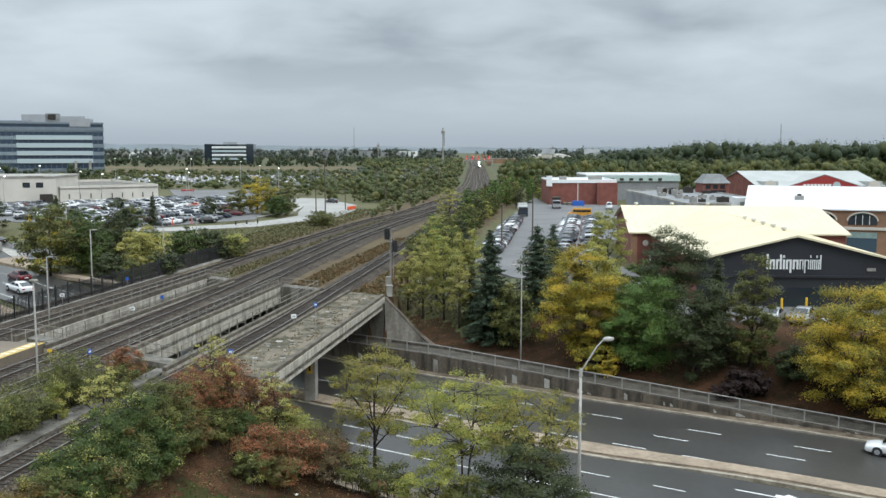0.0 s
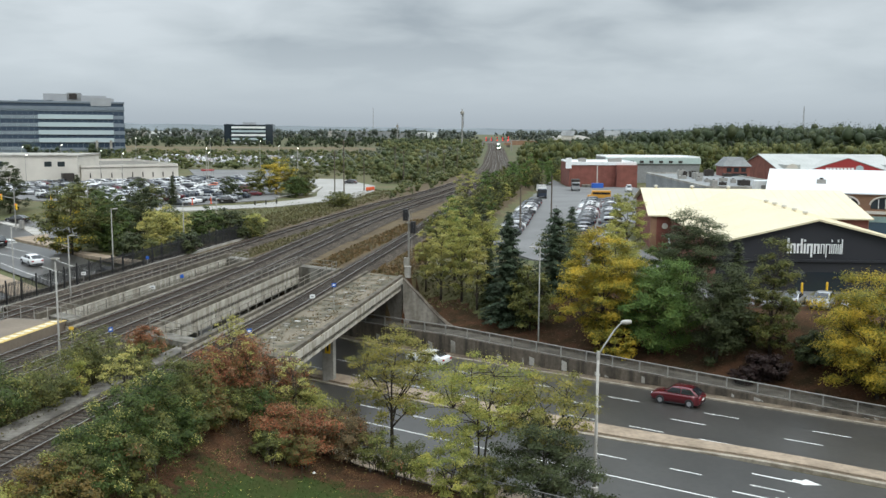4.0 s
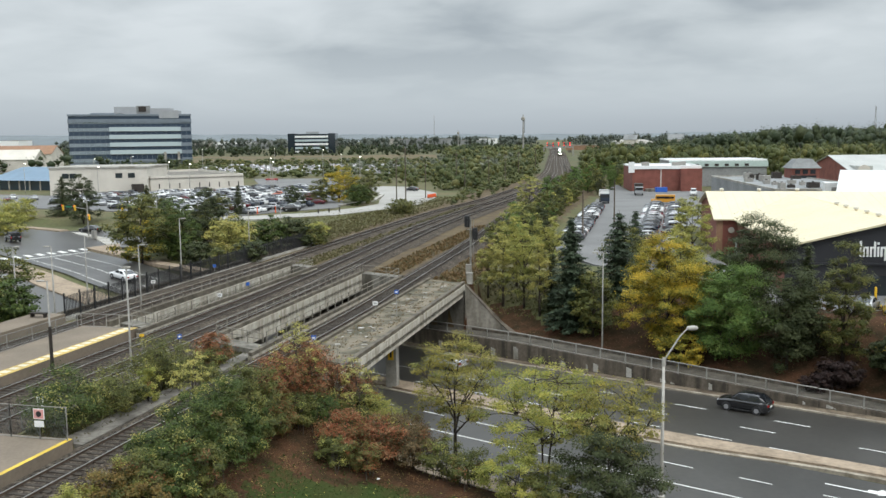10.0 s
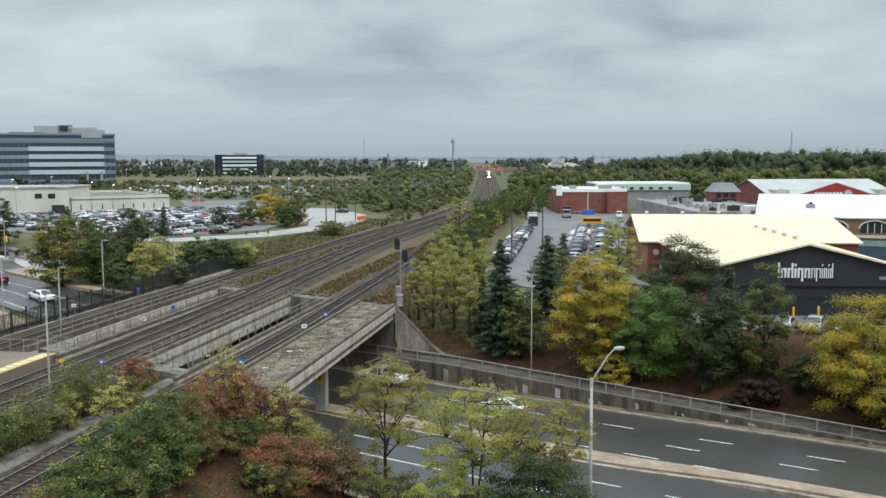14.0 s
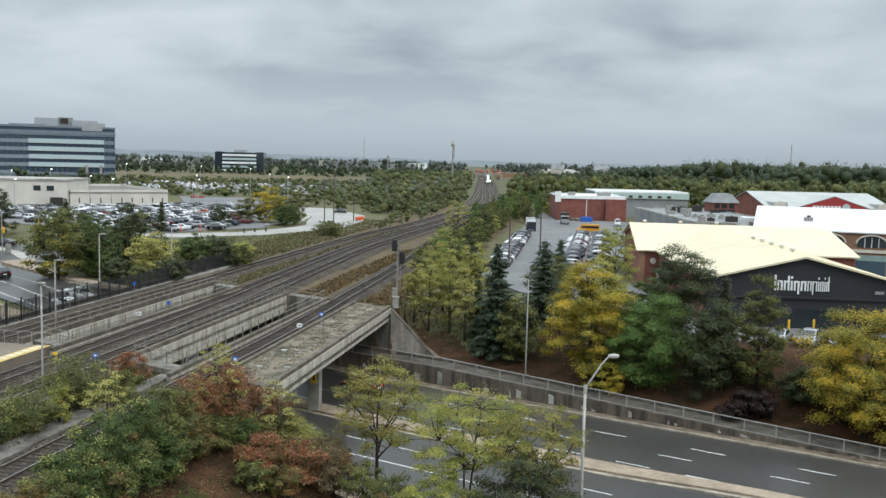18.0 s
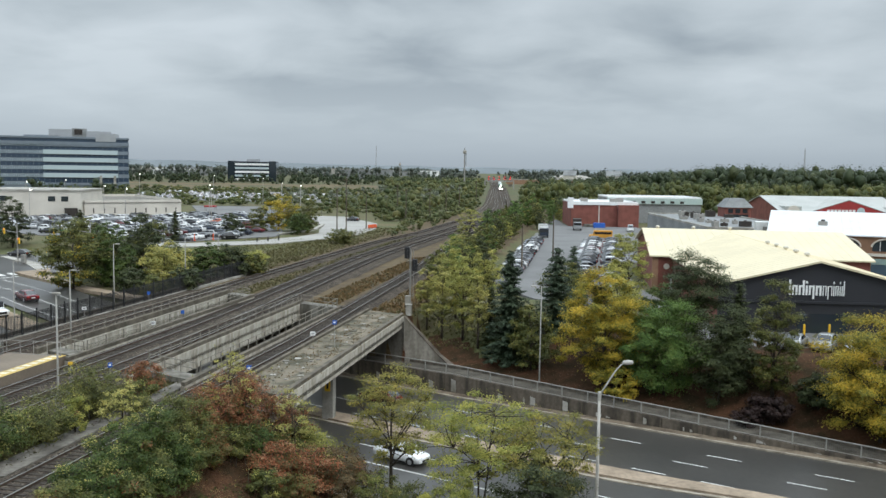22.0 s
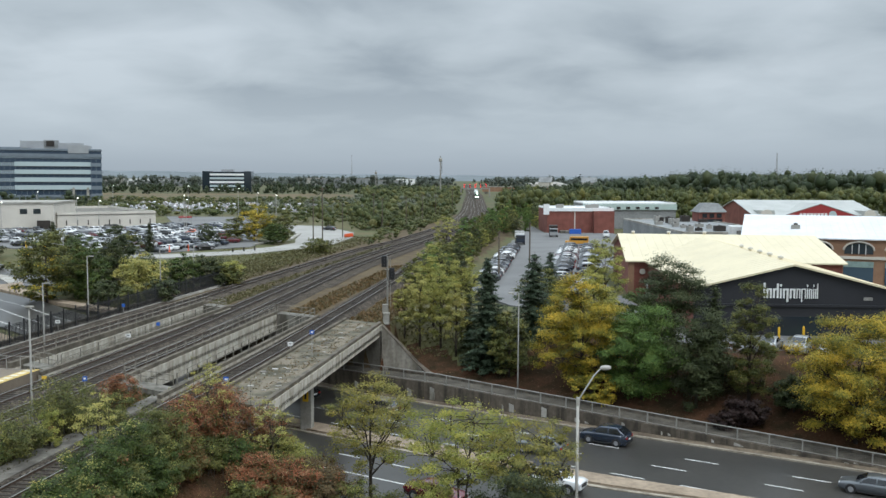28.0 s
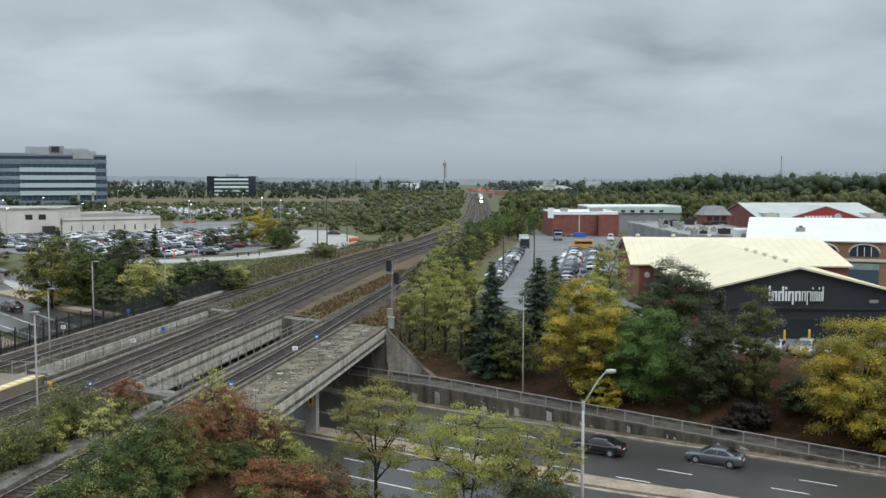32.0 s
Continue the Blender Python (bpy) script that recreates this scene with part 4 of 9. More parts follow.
# ---------------------------------------------------------------- platforms
def platform(name, label, e0, e1, s0, s1, yellow_e, band):
    t = thing(name, label, "platform", kind="structure")
    poly = [R(e0, s0), R(e1, s0), R(e1, s1), R(e0, s1)]
    Shape().prism(poly, -0.7, 0.38).put("platform_slab", PAVING, t, "buff concrete paving", bevel=0.02)
    d = band if yellow_e == e0 else -band
    if yellow_e is not None:
        a, b = sorted((yellow_e, yellow_e + d))
        if band > 0.5:
            Shape().prism([R(a + 0.05, s0), R(b, s0), R(b, s1), R(a + 0.05, s1)], 0.38, 0.39).put("edge_band", TACTILE, t, "yellow edge band")
            n = int((s1 - s0) / 0.95)
            for i in range(n):
                s = s0 + (s1 - s0) * i / n
                if s < 30:
                    continue
                Shape().prism([R(a + 0.25, s), R(b - 0.35, s), R(b - 0.35, s + 0.6), R(a + 0.25, s + 0.6)], 0.39, 0.402).put("tactile_tile", PALE_TILE, t, "pale raised tactile tile")
        else:
            Shape().prism([R(a, s0), R(b, s0), R(b, s1), R(a, s1)], 0.38, 0.39).put("edge_line", PAINT_YELLOW, t, "worn yellow edge line")
    return t


platform("platform_near", "buff concrete station platform with a yellow edge", -38.6, -32.6, -15, 43, -32.6, 0.28)
platform("platform_island", "island station platform with yellow tactile edge", -52.0, -46.4, -15, 71, -46.4, 1.25)
platform("platform_outer", "narrow outer station platform of buff paving", -60.5, -57.2, -15, 75.5, None, 0)


# ---------------------------------------------------------------- buildings
def office_block():
    """An office block of tall storeys: pale bands in the middle, finned blue bands on the flank, plant on the roof."""
    t = thing("office_building", "six-storey office block with banded blue and pale glass", "office building", (-231.3, 627.2, 0), 21)
    W, D, st = 80.0, 46.0, 5.2
    # local: the near right corner at the origin, x to the left is negative
    Shape().box(-W, 0, 0, 0, D, 34.4).put("core", PANEL_BLUE, t)
    for k in range(6):
        z = 2.4 + st * k
        Shape().box(-W - 0.25, -0.25, z, -54.0, 8, z + 2.4).put("spandrel", PANEL_BLUE, t, "blue-grey spandrel band")
        if k in (1, 2, 3, 4):
            Shape().box(-54.0, -1.1, z, -7.0, 8, z + 2.9).put("spandrel", GLASS_PALE, t, "pale spandrel band")
            Shape().box(-54.0, -0.4, z - 0.5, -7.0, 6, z).put("soffit", GLASS_DARK, t)
        else:
            Shape().box(-54.0, -0.55, z, -7.0, 8, z + 1.6).put("spandrel", PANEL_BLUE, t, "blue-grey spandrel band")
        Shape().box(-7.0, -0.25, z, 0.25, D + 0.2, z + 2.4).put("spandrel", PANEL_BLUE, t)
        n = 24
        for i in range(n):
            x = -W + i * W / n
            Shape().box(x + 0.08, -0.12, z + 1.65, x + W / n - 0.08, 0.5, z + st - 0.05).put("window", OFFICE_GLASS, t)
        fins = Shape()
        for i in range(24):
            fins.box(-W + 0.6 + 1.1 * i, -0.5, z + 0.2, -W + 0.85 + 1.1 * i, -0.1, z + 2.3)
        tagged(fins.put("fin_band", GLASS_PALE, t, "pale vertical fins"), kind="stuff")
    Shape().box(-W - 0.3, -0.7, 29.4, 0.3, D, 31.6).put("top_band", PANEL_BLUE, t)
    Shape().box(-W - 0.4, -0.8, 33.6, 0.4, D, 34.9).put("parapet", PANEL_BLUE, t, bevel=0.1)
    Shape().box(-W + 1, -0.3, 31.6, -0.5, D - 1, 33.6).put("glass_band", OFFICE_GLASS, t)
    Shape().box(-66, 4, 34.4, -44.5, 20, 35.8).put("roof_ledge", PANEL_BLUE, t)
    Shape().box(-50.5, 4, 34.4, -36, 30, 40.0).put("plant_room", PALE_PANEL, t, "pale roof plant room")
    Shape().box(-36, 6, 34.4, -27, 30, 40.8).put("louvre_block", GREY_ROOF, t, "grey louvred plant")
    Shape().box(-34.5, 5.7, 36.6, -29.5, 6.0, 40.2).put("louvre_band", DARK_STEEL, t)
    Shape().box(-27, 3, 34.4, -11, 28, 39.0).put("plant_room", PALE_PANEL, t, "pale roof plant room")
    Shape().box(-21, -1.0, 32.0, -8.0, 2.9, 37.4).put("plant_screen", PALE_PANEL, t, "pale screen over the top storey")
    Shape().box(-11, 8, 34.4, -6.0, 30, 37.4).put("plant_screen", PALE_PANEL, t)
    for x in (-18, -9):
        Shape().box(x - 0.8, -3, 0, x + 0.8, -1.2, 9.0).put("column", CONCRETE_LIGHT, t)
    return t


def box_building(name, label, category, at, turn, W, D, H, wall, roof, parts=()):
    """A plain building with a parapet. Local x along its front to the right, y backwards."""
    t = thing(name, label, category, at, turn)
    Shape().box(0, 0, -1, W, D, H - 0.25).put("wall_block", wall, t, bevel=0.05)
    Shape().box(0.35, 0.35, H - 0.25, W - 0.35, D - 0.35, H - 0.1).put("roof", roof, t)
    for q in ((0, 0, W, 0.35), (0, D - 0.35, W, D), (0, 0.35, 0.35, D - 0.35), (W - 0.35, 0.35, W, D - 0.35)):
        Shape().box(q[0] - 0.05, q[1] - 0.05, H - 0.25, q[2] + 0.05, q[3] + 0.05, H + 0.25).put("parapet", WHITE if roof is WHITE_ROOF else CONCRETE_LIGHT, t)
    return t


def gable_roof(t, P, u0, u1, w0, w1, ev, pk, material, along_u=True, over=0.5, name="roof_slope", label=""):
    """Two slopes over the rectangle u0..u1, w0..w1 of the plan P; the ridge runs along u, or along w."""
    for s in (0, 1):
        if along_u:
            m = (w0 + w1) / 2
            e = w0 - over if s == 0 else w1 + over
            drop = over * (pk - ev) / abs(m - w0)
            a = [(*P(u0 - over, e), ev - drop), (*P(u1 + over, e), ev - drop), (*P(u1 + over, m), pk), (*P(u0 - over, m), pk)]
        else:
            m = (u0 + u1) / 2
            e = u0 - over if s == 0 else u1 + over
            drop = over * (pk - ev) / abs(m - u0)
            a = [(*P(e, w0 - over), ev - drop), (*P(e, w1 + over), ev - drop), (*P(m, w1 + over), pk), (*P(m, w0 - over), pk)]
        b = [(x, y, z + 0.2) for x, y, z in a]
        sh = Shape().face(a).face(b[::-1])
        for i in range(4):
            j = (i + 1) % 4
            sh.face([a[i], a[j], b[j], b[i]])
        o = sh.put(name, material, t, label)
        # standing seams
        seams = Shape()
        n = max(4, int((Vector(a[1]) - Vector(a[0])).length / 1.4))
        for k in range(n + 1):
            p = Vector(b[0]).lerp(Vector(b[1]), k / n)
            q = Vector(b[3]).lerp(Vector(b[2]), k / n)
            seams.tube([p, q], 0.03, 4)
        seams.put("roof_seam", material, o)


def walls(t, P, u0, u1, w0, w1, z0, z1, material, names="wall", th=0.35):
    for q in ((u0, u1, w0, w0 + th), (u0, u1, w1 - th, w1), (u0, u0 + th, w0 + th, w1 - th), (u1 - th, u1, w0 + th, w1 - th)):
        Shape().prism([P(q[0], q[2]), P(q[1], q[2]), P(q[1], q[3]), P(q[0], q[3])], z0, z1).put(names, material, t)


def frame_of(ox, oy, fx, fy):
    k = math.hypot(fx, fy)
    fx, fy = fx / k, fy / k
    return lambda u, w: (ox + fx * u - fy * w, oy + fy * u + fx * w)


def gable_end(t, P, u0, u1, w, ev, pk, material, th=0.35, along_u=True, name="gable"):
    def at(u, w_):
        return P(u, w_) if along_u else P(w_, u)
    k = [(u0, ev), (u1, ev), ((u0 + u1) / 2, pk)]
    a, b = [(*at(u, w), z) for u, z in k], [(*at(u, w + th), z) for u, z in k]
    sh = Shape().face(a).face(b[::-1])
    for i in range(3):
        j = (i + 1) % 3
        sh.face([a[i], b[i], b[j], a[j]])
    return sh.put(name, material, t)


def vent(x, y, z, label="round galvanised roof ventilator"):
    t = thing("roof_vent", label, "roof vent", (x, y, z), 0, "roof vents")
    Shape().lathe([(0.2, -0.3), (0.2, 0.25)], 8).put("stack", CREAM_ROOF, t)
    Shape().lathe([(0.2, 0.25), (0.38, 0.32), (0.35, 0.52), (0.1, 0.62)], 8).put("cowl", BEIGE, t)
    return t


def book_shop():
    """The large shop with a cream metal roof: a long block, and a gabled wing towards the road."""
    t = thing("shop_building", "large shop with cream metal roof and charcoal gable front", "shop")
    P = frame_of(29.7, 105.9, 0.9975, -0.07)
    L, ev, pk, zg = 22.3, 4.2, 6.95, -1.6
    # wing
    Shape().prism([P(0, 0), P(L, 0), P(L, 0.35), P(0, 0.35)], zg, ev).put("front_wall", CHARCOAL, t, "charcoal clad shop front")
    gable_end(t, P, 0, L, 0, ev, pk - 0.03, CHARCOAL)
    Shape().prism([P(0, 0.35), P(0.35, 0.35), P(0.35, 34), P(0, 34)], zg, ev).put("side_wall", RED_BRICK, t)
    Shape().prism([P(L - 0.35, 0.35), P(L, 0.35), P(L, 34), P(L - 0.35, 34)], zg, ev).put("side_wall", RED_BRICK, t)
    gable_roof(t, P, 0, L, 0, 49, ev, pk, CREAM_ROOF, False, 0.6, label="cream standing-seam roof slope")
    # long block behind
    B = frame_of(29.2, 140.4, 0.992, -0.12)
    W, D = 31.5, 35.0
    walls(t, B, 0, W, 0, D, zg, ev, RED_BRICK)
    gable_end(t, B, 0, D, 0, ev, 7.1, RED_BRICK, 0.35, False)
    gable_end(t, B, 0, D, W - 0.35, ev, 7.1, RED_BRICK, 0.35, False)
    gable_roof(t, B, 0, W, 0, D, ev, 7.2, CREAM_ROOF, True, 0.6, label="cream standing-seam roof slope")
    Shape().prism([B(-0.15, -0.15), B(0.75, -0.15), B(0.75, 0.5), B(-0.15, 0.5)], zg, ev - 0.2).put("corner_pier", BROWN_BRICK, t, "buff brick corner pier")
    Shape().prism([B(2.6, -0.06), B(5.0, -0.06), B(5.0, 0.0), B(2.6, 0.0)], zg, 0.9).put("side_door", WHITE, t, "white service door")
    Shape().lathe([(0.45, 0), (0.45, 0.14)], 14, pose(*B(2.0, -0.02), 2.6, 90, 0, 0)).put("wall_light", BEIGE, t)
    # ledge, entrance and yellow posts below the sign
    Shape().prism([P(0.5, -0.25), P(L - 0.5, -0.25), P(L - 0.5, 0), P(0.5, 0)], 2.2, 2.45).put("ledge", CHARCOAL, t)
    Shape().prism([P(9.0, -0.12), P(14.5, -0.12), P(14.5, 0), P(9.0, 0)], zg, 1.0).put("entrance_glass", GLASS_DARK, t, "dark glass entrance")
    # the sign: plain pale bars, heavy ones and then thin ones
    def bar(u0, u1, z0, z1):
        Shape().prism([P(u0, -0.16), P(u1, -0.16), P(u1, -0.02), P(u0, -0.02)], 3.15 + z0, 3.15 + z1).put("sign_bar", WHITE, t)

    bar(7.85, 8.07, 0.45, 1.75)
    bar(7.85, 8.07, 0.0, 0.26)
    x = 8.2
    for w, tall, low, heavy in ((0.6, 0, 0, 1), (0.62, 1, 0, 1), (0.2, 2, 0, 1), (0.62, 0, 1, 1), (0.62, 0, 0, 1), (0.42, 0, 0, 0), (0.5, 0, 1, 0), (0.1, 2, 0, 0), (0.34, 0, 0, 0), (0.1, 2, 0, 0), (0.3, 1, 0, 0)):
        k = 0.2 if heavy else 0.1
        if w > 0.25:
            bar(x, x + k, -0.42 if low and not heavy else 0.0, 1.12)
            bar(x + w - k, x + w, -0.42 if low and heavy else 0.0, 1.7 if tall == 1 else 1.12)
            bar(x + k, x + w - k, 1.12 - k, 1.12)
        else:
            bar(x, x + w, 0.0, 1.12)
            bar(x, x + w, 1.36, 1.62)
        x += w + (0.15 if heavy else 0.13)
    Shape().prism([P(19.2, -0.1), P(20.2, -0.1), P(20.2, -0.02), P(19.2, -0.02)], 3.0, 3.35).put("sign_bar", GALV, t)
    for k in range(5):
        vent(*P(11.1 + 0.25, 5.5 + 4.6 * k), pk + 0.1)
    for u, w, z in ((2, 17.4, 7.3), (8, 17.4, 7.3), (14.0, 17.4, 7.3)):
        vent(*B(u, w), z)
    return t, P


def yellow_posts():
    P = frame_of(29.7, 105.9, 0.9975, -0.07)
    for u in (8.6, 11.3):
        t = thing("bollard", "tall yellow steel bollard before the shop front", "bollard", (*P(u, -4.0), zat(*P(u, -4.0))), 0, "yellow bollards")
        Shape().lathe([(0.13, -0.3), (0.13, 1.6), (0.06, 1.7)], 10).put("post", YELLOW_SIGN, t)


def arcade_shops():
    """A long brick building with a white roof and arched upper windows."""
    t = thing("arcade_building", "long brown brick shopping arcade with a white roof", "shopping arcade")
    P = frame_of(54.8, 164.9, 0.94, -0.34)
    L, D, ev, pk = 70.0, 44.0, 6.4, 9.5
    walls(t, P, 0, L, 0, D, -1.6, ev, BROWN_BRICK)
    gable_end(t, P, 0, D, 0, ev, pk - 0.1, GREY_ROOF, 0.35, False)
    gable_end(t, P, 0, D, L - 0.35, ev, pk - 0.1, BROWN_BRICK, 0.35, False)
    gable_roof(t, P, 0, L, 0, D, ev, pk, WHITE_ROOF, True, 0.4, label="white membrane roof slope")
    Shape().prism([P(0, -0.25), P(L, -0.25), P(L, 0), P(0, 0)], 3.0, 3.5).put("string_course", BEIGE, t)
    for k in range(10):
        u = 6.0 + 6.6 * k
        sh = Shape()
        prof = [(-2.3, 3.9), (2.3, 3.9)] + [(2.3 * math.cos(a), 4.6 + 1.25 * math.sin(a)) for a in np.linspace(0, math.pi, 9)]
        a, b = [(*P(u + x, -0.10), z) for x, z in prof], [(*P(u + x, 0.05), z) for x, z in prof]
        sh.face(a).face(b[::-1])
        for i in range(len(a)):
            j = (i + 1) % len(a)
            sh.face([a[i], b[i], b[j], a[j]])
        w = sh.put("arched_window", GLASS_DARK, t, "dark arched window")
        Shape().tube([(*P(u + 2.45 * math.cos(q), -0.16), 4.6 + 1.45 * math.sin(q)) for q in np.linspace(0, math.pi, 11)], 0.16, 5).put("arch_trim", BEIGE, w)
        for x in (-1.1, 0.0, 1.1):
            Shape().prism([P(u + x - 0.05, -0.16), P(u + x + 0.05, -0.16), P(u + x + 0.05, -0.1), P(u + x - 0.05, -0.1)], 3.9, 5.6).put("mullion", WHITE, w)
        Shape().prism([P(u - 2.4, -0.12), P(u + 2.4, -0.12), P(u + 2.4, 0.0), P(u - 2.4, 0.0)], -1.5, 1.6).put("shop_window", GLASS_BLUE, t, "shop window with a pale blind")
        Shape().prism([P(u - 2.4, -0.2), P(u + 2.4, -0.2), P(u + 2.4, -0.12), P(u - 2.4, -0.12)], 1.6, 2.6).put("sign_band", shade("teal_sign", (0.26, 0.36, 0.34), 0.6), t)
    for u, w in ((9, 8), (28, 3.5), (36, 10), (44, 12)):
        z = ev + (pk - ev) * w / 22
        q = thing("roof_unit", "grey rooftop ventilation unit", "roof unit", (*P(u, w), z), -20, "roof units")
        Shape().box(-0.8, -0.5, -0.2, 0.8, 0.5, 0.9).put("case", GALV, q, bevel=0.05)
        Shape().lathe([(0.35, 0.9), (0.35, 1.2)], 8).put("fan", DARK_STEEL, q)
    return t


def red_store():
    t = thing("drug_store", "store with a grey roof and a red gable sign", "store")
    P = frame_of(98, 286, 1, -0.02)
    L, D, ev, pk = 39.0, 40.0, 5.6, 9.6
    walls(t, P, 0, L, 0, D, -1.6, ev, RED_BRICK)
    gable_end(t, P, 0, D, 0, ev, pk - 0.1, RED_BRICK, 0.35, False)
    gable_end(t, P, 0, D, L - 0.35, ev, pk - 0.1, RED_BRICK, 0.35, False)
    roof = shade("pale_grey_roof", (0.42, 0.43, 0.41), 0.7, var=0.12, scale=0.2)
    gable_roof(t, P, 0, L, 0, D, ev, pk, roof, True, 0.5, label="pale grey roof slope")
    gable_end(t, P, 8, 33, -1.2, ev - 0.6, 9.0, RED_SIGN, 0.4, name="red_gable")
    Shape().prism([P(8, -1.2), P(33, -1.2), P(33, -0.4), P(8, -0.4)], 1.0, ev - 0.6).put("sign_wall", RED_SIGN, t)
    gable_roof(t, P, 8, 33, -1.0, 14, ev - 0.6, 9.05, roof, False, 0.3)
    # lettering of the sign as plain bars, and the oval beside it
    for k in range(8):
        Shape().prism([P(14.0 + 1.1 * k, -1.32), P(14.8 + 1.1 * k, -1.32), P(14.8 + 1.1 * k, -1.2), P(14.0 + 1.1 * k, -1.2)], 5.2, 6.2).put("sign_bar", WHITE, t)
    Shape().prism([P(17.5, -1.32), P(22.5, -1.32), P(22.5, -1.2), P(17.5, -1.2)], 4.4, 4.8).put("sign_bar", WHITE, t)
    Shape().lathe([(1.25, 0), (1.25, 0.15)], 16, pose(*P(24.2, -1.2), 5.7, 90, 0, 0)).put("sign_oval", GLASS_PALE, t)
    for u in (1.5, 33.6):
        q = Shape().prism([P(u, -0.5), P(u + 5, -0.5), P(u + 5, 6), P(u, 6)], 5.0, 7.0).put("dormer", roof, t, "low dormer with an arched pale front")
        Shape().lathe([(1.9, 0), (1.9, 0.2)], 16, pose(*P(u + 2.5, -0.5), 5.4, 90, 0, 0)).put("dormer_face", BEIGE, q)
    # brick tower beside it
    T = thing("brick_tower", "square brick corner tower with a hipped grey roof", "tower")
    K = frame_of(76, 268, 1, 0)
    walls(T, K, 0, 7.6, 0, 7.6, -1.6, 7.0, RED_BRICK)
    Shape().prism([K(0.8, -0.1), K(6.8, -0.1), K(6.8, 0.0), K(0.8, 0.0)], 1.5, 5.0).put("dark_opening", GLASS_DARK, T)
    for i in range(3):
        Shape().prism([K(0.9 + 2.1 * i, -0.12), K(2.3 + 2.1 * i, -0.12), K(2.3 + 2.1 * i, 0.0), K(0.9 + 2.1 * i, 0.0)], 5.4, 6.6).put("window", GLASS_DARK, T)
    sh = Shape()
    lo = [(*K(u, w), 7.0) for u, w in ((-0.5, -0.5), (8.1, -0.5), (8.1, 8.1), (-0.5, 8.1))]
    hi = [(*K(u, w), 9.6) for u, w in ((1.6, 1.6), (6, 1.6), (6, 6), (1.6, 6))]
    sh.face(lo[::-1]).face(hi)
    for i in range(4):
        j = (i + 1) % 4
        sh.face([lo[i], lo[j], hi[j], hi[i]])
    sh.put("hipped_roof", GREY_ROOF, T)
    return t


def brick_store():
    t = box_building("brick_store", "flat-roofed red brick store with a white parapet", "store", (35.0, 299.0, -1.3), 0, 21.5, 26, 8.1, RED_BRICK, WHITE_ROOF)
    Shape().box(15.0, -2.2, -0.3, 21.6, -0.02, 7.4).put("brick_bay", RED_BRICK, t)
    Shape().box(-1.2, -0.6, 6.2, 0.6, 0.6, 9.6).put("corner_sign", WHITE, t, "white corner sign box")
    Shape().box(8.9, -0.12, 0, 9.2, 0.0, 7.4).put("downpipe", BEIGE, t)
    Shape().box(-0.3, -0.3, 7.3, 21.7, 0.0, 8.3).put("cornice", WHITE, t)
    for x, y in ((4, 8), (13.5, 6), (16.5, 12)):
        Shape().box(x, y, 8.0, x + 2.4, y + 1.8, 9.3).put("roof_unit", GALV, t)
    Shape().box(4.0, -4.5, 0, 9.0, -0.2, 1.1).put("loading_dock", CONCRETE, t)
    return t


def teal_store():
    t = box_building("grey_green_store", "long low store with a pale green band", "store", (51.0, 326.0, -1.3), 0, 33, 24, 9.2, GREY_ROOF, WHITE_ROOF)
    Shape().box(-0.3, -0.5, 6.9, 33.3, 0.0, 8.9).put("fascia", shade("pale_green_fascia", (0.42, 0.52, 0.49), 0.6, var=0.08), t, "pale green fascia band")
    for k in range(7):
        Shape().box(5 + 3.4 * k, -0.62, 7.2, 6.4 + 3.4 * k, -0.5, 8.0).put("sign_bar", DARK_STEEL, t)
    m = box_building("low_store", "low flat-roofed shop building crowded with roof units", "store", (56.5, 212.0, -1.3), 0, 24, 70, 5.6, GREY_ROOF, GREY_ROOF)
    rnd = random.Random(4)
    for k in range(16):
        x, y = rnd.uniform(1, 20), rnd.uniform(3, 62)
        w, d, h = rnd.uniform(1.0, 2.6), rnd.uniform(1, 2.4), rnd.uniform(0.7, 1.8)
        u = thing("roof_unit", "grey rooftop cooling unit", "roof unit", (56.5 + x, 212 + y, -1.3 + 5.5), 0, "cooling units")
        Shape().box(0, 0, 0, w, d, h).put("case", GALV if k % 3 else DARK_STEEL, u, bevel=0.04)
        Shape().lathe([(0.3, h), (0.3, h + 0.2)], 8, pose(w / 2, d / 2, 0)).put("fan", DARK_STEEL, u)
    q = box_building("grey_store", "plain grey rendered shop annexe", "store", (58.0, 180.0, -1.3), -18, 24, 26, 6.4, GREY_ROOF, GREY_ROOF)
    s = thing("roof_shed", "white metal shed on the flat roof", "roof shed", (60.5, 190.0, 5.0), -10)
    Shape().box(0, 0, 0, 5.0, 4.0, 2.0).put("case", WHITE, s, bevel=0.05)
    Shape().box(1.2, -0.05, 0.1, 3.6, 0.0, 1.1).put("louvre", GALV, s)
    return t


